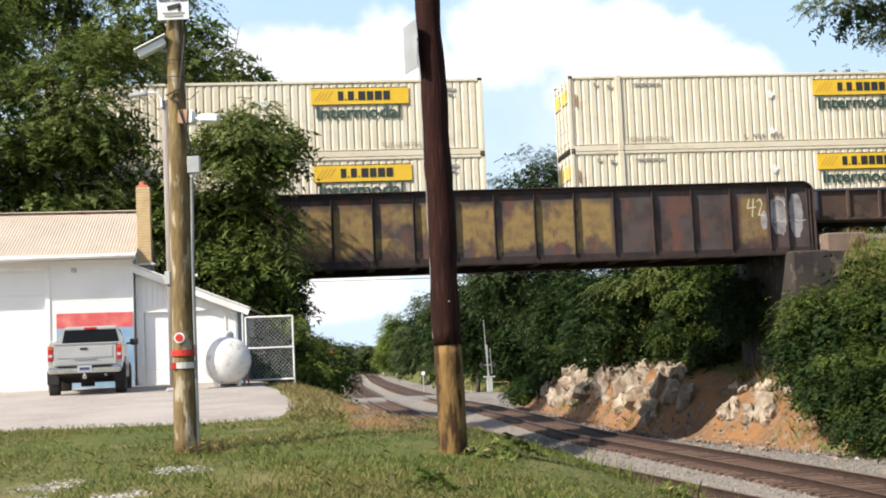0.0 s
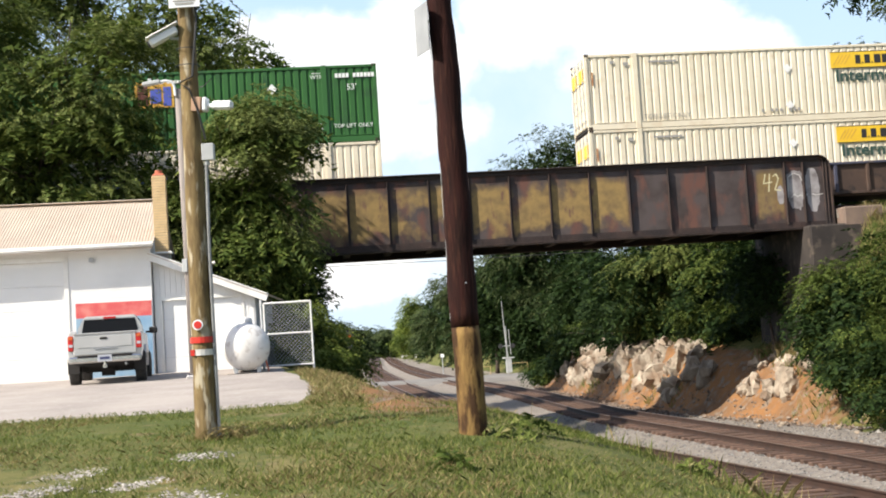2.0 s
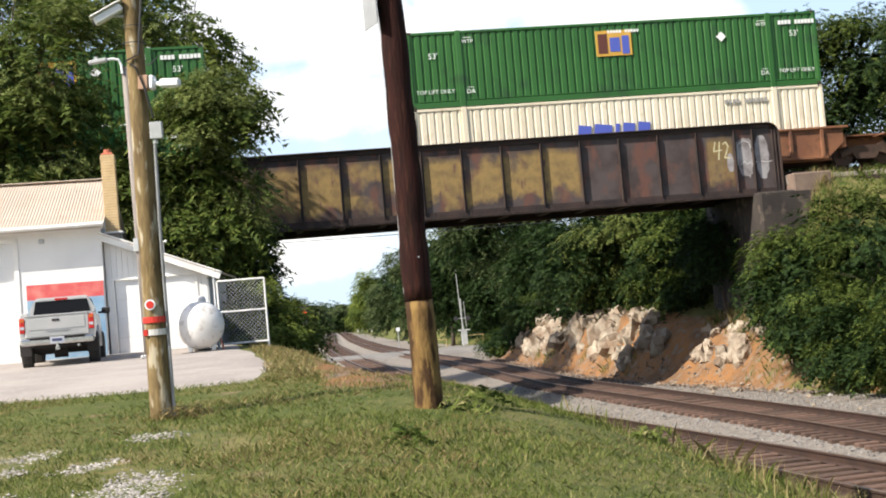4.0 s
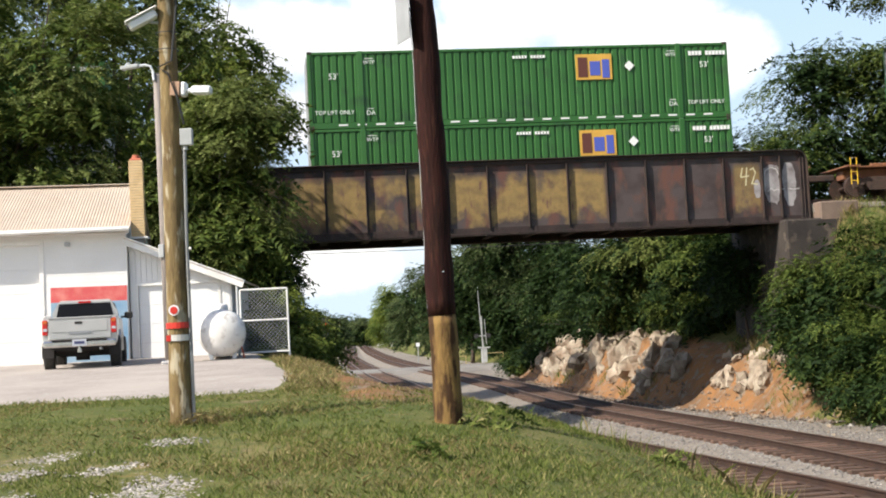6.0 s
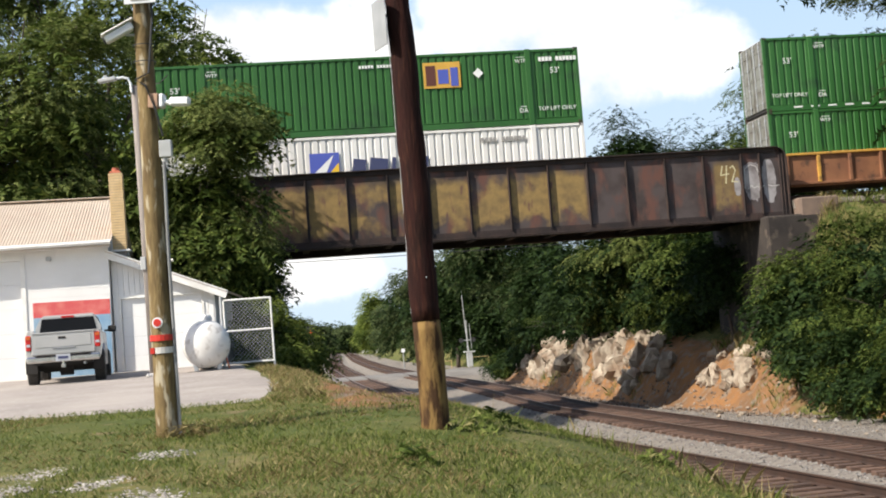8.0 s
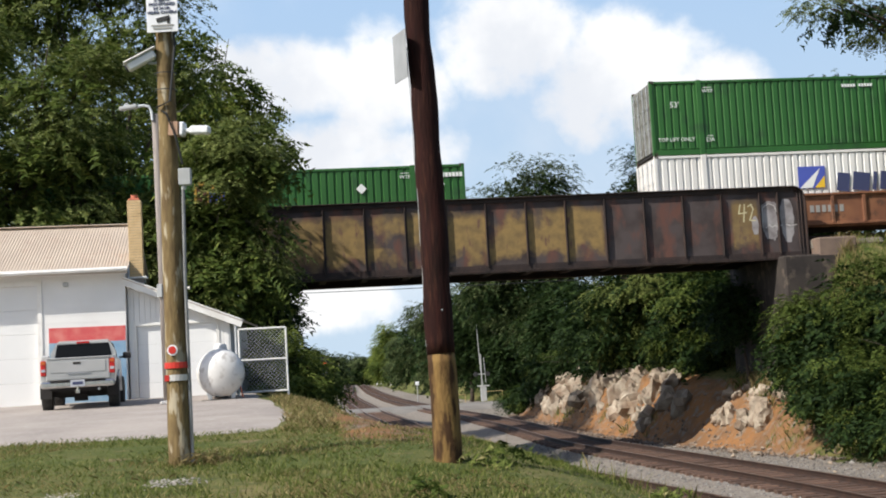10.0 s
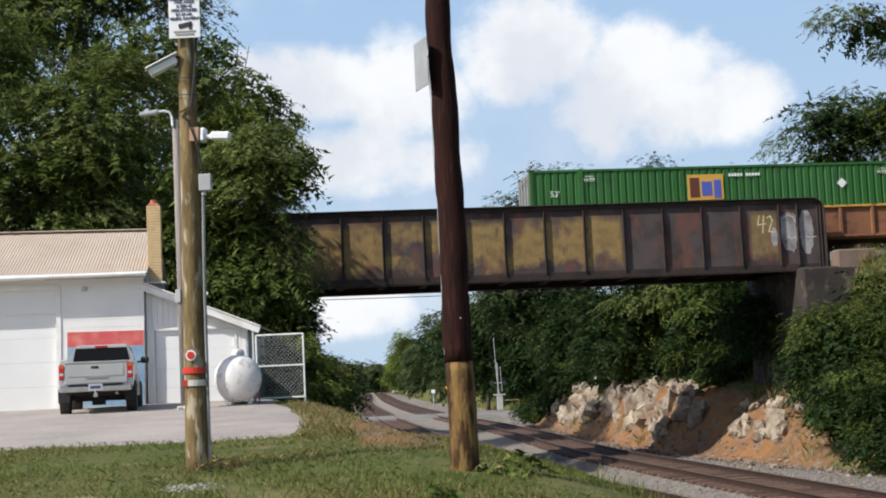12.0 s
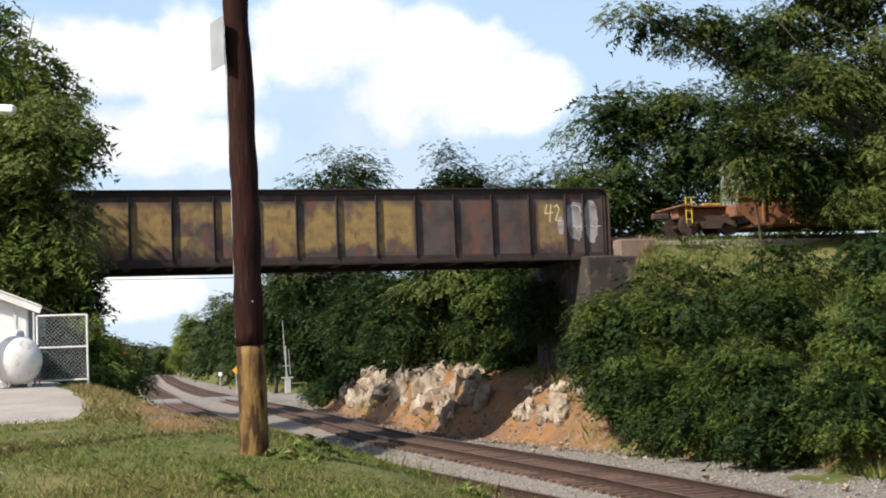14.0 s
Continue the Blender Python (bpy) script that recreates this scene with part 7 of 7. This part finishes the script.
# tufts and weeds that stand out
def build_weeds():
    rnd = np.random.RandomState(19)
    spots = [(0.42, 15.1, 0.16), (0.62, 15.4, 0.13), (0.15, 24.5, 0.26), (0.75, 26.0, 0.26), (-0.35, 28.5, 0.26), (-2.82, 15.9, 0.09), (2.4, 15.6, 0.10), (-0.2, 12.4, 0.06), (-0.9, 36.0, 0.34), (-0.3, 34.8, 0.40), (0.25, 33.2, 0.34), (-1.7, 38.0, 0.36), (-1.2, 35.0, 0.30), (0.9, 28.6, 0.26), (1.5, 24.4, 0.26), (-0.1, 31.0, 0.28), (-2.2, 40.5, 0.4)]
    for i, (x, y, r) in enumerate(spots):
        z = ground_z(x, y)
        th = thing("weed_tuft", (x, y, z), "leafy green weed tuft in the grass", "weed", "weeds")
        v = leaf_cloud(rnd, [(0, 0, r * 0.7, r, r, r * 0.8)], 8, 59, 0.068, 0.08, 0.1)
        part("leaves", leaf_mesh("leaves", v, (M["grass"], M["leaf"], M["weed"])[i % 3]), None, th)


build_weeds()


# ---------------------------------------------------------------- rocks of the cut
def rock_mesh(rnd, sx, sy, sz):
    bm = bmesh.new()
    bmesh.ops.create_icosphere(bm, subdivisions=2, radius=1.0)
    o = rnd.rand() * 50
    for v in bm.verts:
        p = v.co.copy()
        k = 1 + 0.85 * noise.noise(p * 1.1 + Vector((o, 0, 0))) + 0.22 * noise.noise(p * 2.7 + Vector((0, o, 0)))
        p *= k
        p = Vector((round(p.x * 1.7) / 1.7 * 0.8 + p.x * 0.2, round(p.y * 1.7) / 1.7 * 0.8 + p.y * 0.2, round(p.z * 1.9) / 1.9 * 0.85 + p.z * 0.15))
        v.co = Vector((p.x * sx, p.y * sy, p.z * sz))
    return bm


def build_rocks():
    rnd = np.random.RandomState(23)
    spots = []
    for y in np.linspace(58.5, 92, 165):
        d = 0.2 + 1.5 * rnd.rand() ** 1.3
        if noise.noise(Vector((y * 0.45, 3, 8))) < -0.28:
            continue
        spots.append((main_x(y) + foot_off(y) + 0.5 + d, y + rnd.normal() * 0.6, 0.12 + 0.44 * rnd.rand() ** 2.2))
    for y in np.linspace(49.5, 54.0, 24):
        d = abs(rnd.normal()) * 0.7
        spots.append((main_x(y) + foot_off(y) + 0.9 + d, y, 0.12 + 0.26 * rnd.rand()))
    for y in (57.0, 58.6):
        spots.append((main_x(y) + foot_off(y) + 1.2, y, 0.4 + 0.2 * rnd.rand()))
    for x, y, s in spots:
        z = ground_z(x, y)
        ob = part("rock", rock_mesh(rnd, s * (0.7 + 0.5 * rnd.rand()), s * (0.8 + 0.6 * rnd.rand()), s * (0.9 + 0.7 * rnd.rand())), M["rock"])
        ob.matrix_basis = pose(x, y, z + s * 0.15, rnd.rand() * 20, rnd.rand() * 20, rnd.rand() * 360)
        tagged(ob, "pale weathered limestone outcrop in the bank", "rock", "bank rocks")
    for i in range(60):
        y = 24 + 32 * rnd.rand()
        x = main_x(y) + 2.4 + 2.6 * rnd.rand()
        s = 0.03 + 0.08 * rnd.rand() ** 3
        ob = part("loose_rock", rock_mesh(rnd, s, s, s * 0.7), M["rock"])
        ob.matrix_basis = pose(x, y, main_z(y) - 0.33 + s * 0.4, 0, 0, rnd.rand() * 360)
        tagged(ob, "small loose pale stone on the gravel shoulder", "stone", "loose stones")


build_rocks()


# ---------------------------------------------------------------- the crossing and signals far off
def build_far_things():
    # crossing signal mast with its raised gate and relay box
    x, y = 3.35, 125.0
    z = main_z(y) - 0.1
    th = thing("crossing_signal", (x, y, z), "grey level-crossing signal with its gate arm raised", "crossing signal")
    bm = bmesh.new()
    tube(bm, [(0, 0, 0), (0, 0, 4.3)], 0.07, 8)
    part("mast", bm, M["sign_back"], th)
    bm = bmesh.new()
    tube(bm, [(0.05, 0, 1.5), (-0.12, 0, 4.0), (-0.22, 0, 7.0)], [0.07, 0.05, 0.03], 6)
    part("gate_arm", bm, M["sign_back"], th, "raised gate arm")
    bm = bmesh.new()
    tube(bm, [(0.35, 0, 1.7), (0.26, 0, 4.0)], 0.035, 6)
    part("counterweight_arm", bm, M["sign_back"], th)
    for dx in (-0.55, 0.55):
        bm = bmesh.new()
        tube(bm, [(dx, -0.15, 2.5), (dx, 0.1, 2.5)], 0.22, 12)
        part("flasher", bm, M["black"], th)
    bm = bmesh.new()
    box(bm, 0, 0, 2.5, 1.1, 0.08, 0.08)
    part("crossarm", bm, M["galv"], th)
    bm = bmesh.new()
    box(bm, 0.1, 0.2, 1.42, 1.1, 0.6, 0.12, 0.02)
    box(bm, 0.1, 0.2, 0.7, 0.55, 0.5, 1.3, 0.03)
    part("gate_mechanism", bm, M["grey_plastic"], th)
    for dx, hh in ((-2.2, 0.75), (1.2, 0.9)):
        bm = bmesh.new()
        tube(bm, [(dx - 1.0, 0, 0), (dx - 1.0, 0, hh)], 0.035, 6)
        tube(bm, [(dx + 0.6, 0, 0), (dx + 0.6, 0, hh)], 0.035, 6)
        tube(bm, [(dx - 1.0, 0, hh), (dx + 0.6, 0, hh)], 0.035, 6)
        part("guard_rail", bm, M["dull_yellow"], th, "dull yellow tubular guard rail")
    # block signals
    for sx, sy, h, side, lit in ((-0.0868, 105, 4.6, -1, True), (-0.0395, 300, 10.4, 1, True), (-0.0769, 300, 7.0, -1, False)):
        th = thing("railway_signal", (sx * sy, sy, -1.8), "slim railway signal mast with black signal heads", "railway signal", "railway signals")
        bm = bmesh.new()
        tube(bm, [(0, 0, 0), (0, 0, h)], 0.10, 8)
        part("mast", bm, M["white_trim"] if sy > 200 else M["galv"], th)
        for z in (h * 0.62, h * 0.92):
            bm = bmesh.new()
            box(bm, 0, -0.1, z, 0.55, 0.3, 1.15, 0.08)
            head = part("signal_head", bm, M["black"], th)
            bm = bmesh.new()
            tube(bm, [(0, -0.32, z), (0, -0.26, z)], 0.12 if lit else 0.05, 10)
            part("lamp", bm, M["signal_red"] if sy < 200 else M["black"], head, "red signal lamp")
        bm = bmesh.new()
        box(bm, 0, 0, 0.380, 0.55, 0.5, 1.2, 0.05)
        part("base_cabinet", bm, M["white_trim"], th)
    for sx, sy, w, hh, m in ((-0.0091, 134, 0.55, 2.3, "yellow_sign"), (-0.0205, 134, 0.35, 2.0, "sign_white")):
        th = thing("trackside_sign", (sx * sy, sy, -1.8), "small sign on a post beside the crossing", "sign", "trackside signs")
        bm = bmesh.new()
        tube(bm, [(0, 0, 0), (0, 0, hh)], 0.05, 6)
        part("post", bm, M["galv"], th)
        bm = bmesh.new()
        box(bm, 0, -0.06, hh, w, 0.02, w, 0, 0, 45 if m == "yellow_sign" else 0, 0)
        part("plate", bm, M[m], th)
    th = thing("equipment_hut", (-0.0465 * 340, 340, -1.8), "small pale trackside equipment hut", "hut")
    bm = bmesh.new()
    box(bm, 0, 0, 1.2, 2.6, 2, 2.4, 0.05)
    part("body", bm, M["white_wall"], th)
    bm = bmesh.new()
    box(bm, 0, 0, 2.45, 2.9, 2.3, 0.14, 0.03)
    part("roof", bm, M["grey_plastic"], th)
    # wire across the gap below the bridge
    bm = bmesh.new()
    tube(bm, [(-16 + k * 3.0, 86, 6.75 - 0.02 * k + 0.012 * (k - 6) ** 2 * 0.3) for k in range(13)], 0.022, 4)
    ob = part("overhead_wire", bm, M["wire"])
    tagged(ob, "thin black overhead wire across the road", "cable")
    # timbers left beside the siding
    rnd = random.Random(8)
    for x, y, a in ((-0.55, 40.0, 35), (-0.2, 42.5, 20), (0.2, 38.2, 48)):
        ob = part("old_timber", (lambda b: (box(b, 0, 0, 0.09, 2.3, 0.22, 0.18, 0.02), b)[1])(bmesh.new()), M["tie"])
        ob.matrix_basis = pose(x, y, ground_z(x, y), 0, 4, a)
        tagged(ob, "discarded dark railway timber in the weeds", "timber", "old timbers")
    # stones fallen from the cut
    rn = np.random.RandomState(37)
    base = np.array([(1, 0, 0), (-1, 0, 0), (0, 1, 0), (0, -1, 0), (0, 0, 1), (0, 0, -1)], float)
    tri = np.array([(0, 2, 4), (2, 1, 4), (1, 3, 4), (3, 0, 4), (2, 0, 5), (1, 2, 5), (3, 1, 5), (0, 3, 5)])
    V, F = [], []
    for i in range(5000):
        y = 42 + 54 * rn.rand()
        x = main_x(y) + foot_off(y) - 0.9 + abs(rn.normal()) * 1.3
        s = 0.016 + 0.07 * rn.rand() ** 5
        V.append(base * (s * (0.6 + 0.8 * rn.rand(6, 1))) + (x, y, max(ground_z(x, y), main_z(y) - 0.37) + s * 0.4))
        F.append(tri + 6 * i)
    me = bpy.data.meshes.new("fallen_stones")
    me.from_pydata(np.concatenate(V).tolist(), [], np.concatenate(F).tolist())
    tagged(part("fallen_stones", me, mat("fallen_limestone", (0.20, 0.155, 0.118), (0.12, 0.083, 0.06), 0.8, 0.92, per="island", wander=0.5)), "loose stones fallen from the cut bank", "stones", kind="stuff")
    # scatter of pale gravel in the near lawn
    rn = np.random.RandomState(31)
    V, F, k = [], [], 0
    base = np.array([(1, 0, 0), (-1, 0, 0), (0, 1, 0), (0, -1, 0), (0, 0, 1), (0, 0, -1)], float)
    tri = np.array([(0, 2, 4), (2, 1, 4), (1, 3, 4), (3, 0, 4), (2, 0, 5), (1, 2, 5), (3, 1, 5), (0, 3, 5)])
    while k < 6 * 7000:
        y = 8.3 + 6.2 * rn.rand()
        x = -1.4 - 4.6 * rn.rand()
        if x / y > -0.17 - 0.05 * rn.rand():
            continue
        if rn.rand() > step(-0.12, 0.35, noise.noise(Vector((x * 1.1, y * 0.8, 3)))) ** 1.5:
            continue
        s = 0.008 + 0.016 * rn.rand()
        V.append(base * (s * (0.7 + 0.6 * rn.rand(6, 1))) * (1, 1, 0.6) + (x, y, ground_z(x, y) + 0.006))
        F.append(tri + k)
        k += 6
    me = bpy.data.meshes.new("lawn_gravel")
    me.from_pydata(np.concatenate(V).tolist(), [], np.concatenate(F).tolist())
    tagged(part("lawn_gravel", me, mat("pale_gravel", (0.34, 0.315, 0.285), (0.24, 0.215, 0.19), 3, 0.9, per="island", wander=0.4)), "pale gravel scattered in the grass", "gravel", kind="stuff")


build_far_things()


# ---------------------------------------------------------------- what moves
def motions():
    times = [k * 0.5 for k in range(29)]
    tilt = -math.degrees(math.atan(GRADE))
    for ob, lead, dz in TRAIN:
        rows = []
        for t in times:
            x, y, z = along(lead + train_s(t))
            rows.append((t, pose(x, y, z + dz, 0, tilt, TURN)))
        walk(ob, rows)
    for w in WHEELSETS:
        x, y, z = w.matrix_basis.translation
        rows = []
        for k in range(211):
            t = k / 15
            rows.append((t, pose(x, y, z, 0, math.degrees(train_s(t) / 0.46) % 360 - 180, 0)))
        walk(w, rows)


motions()
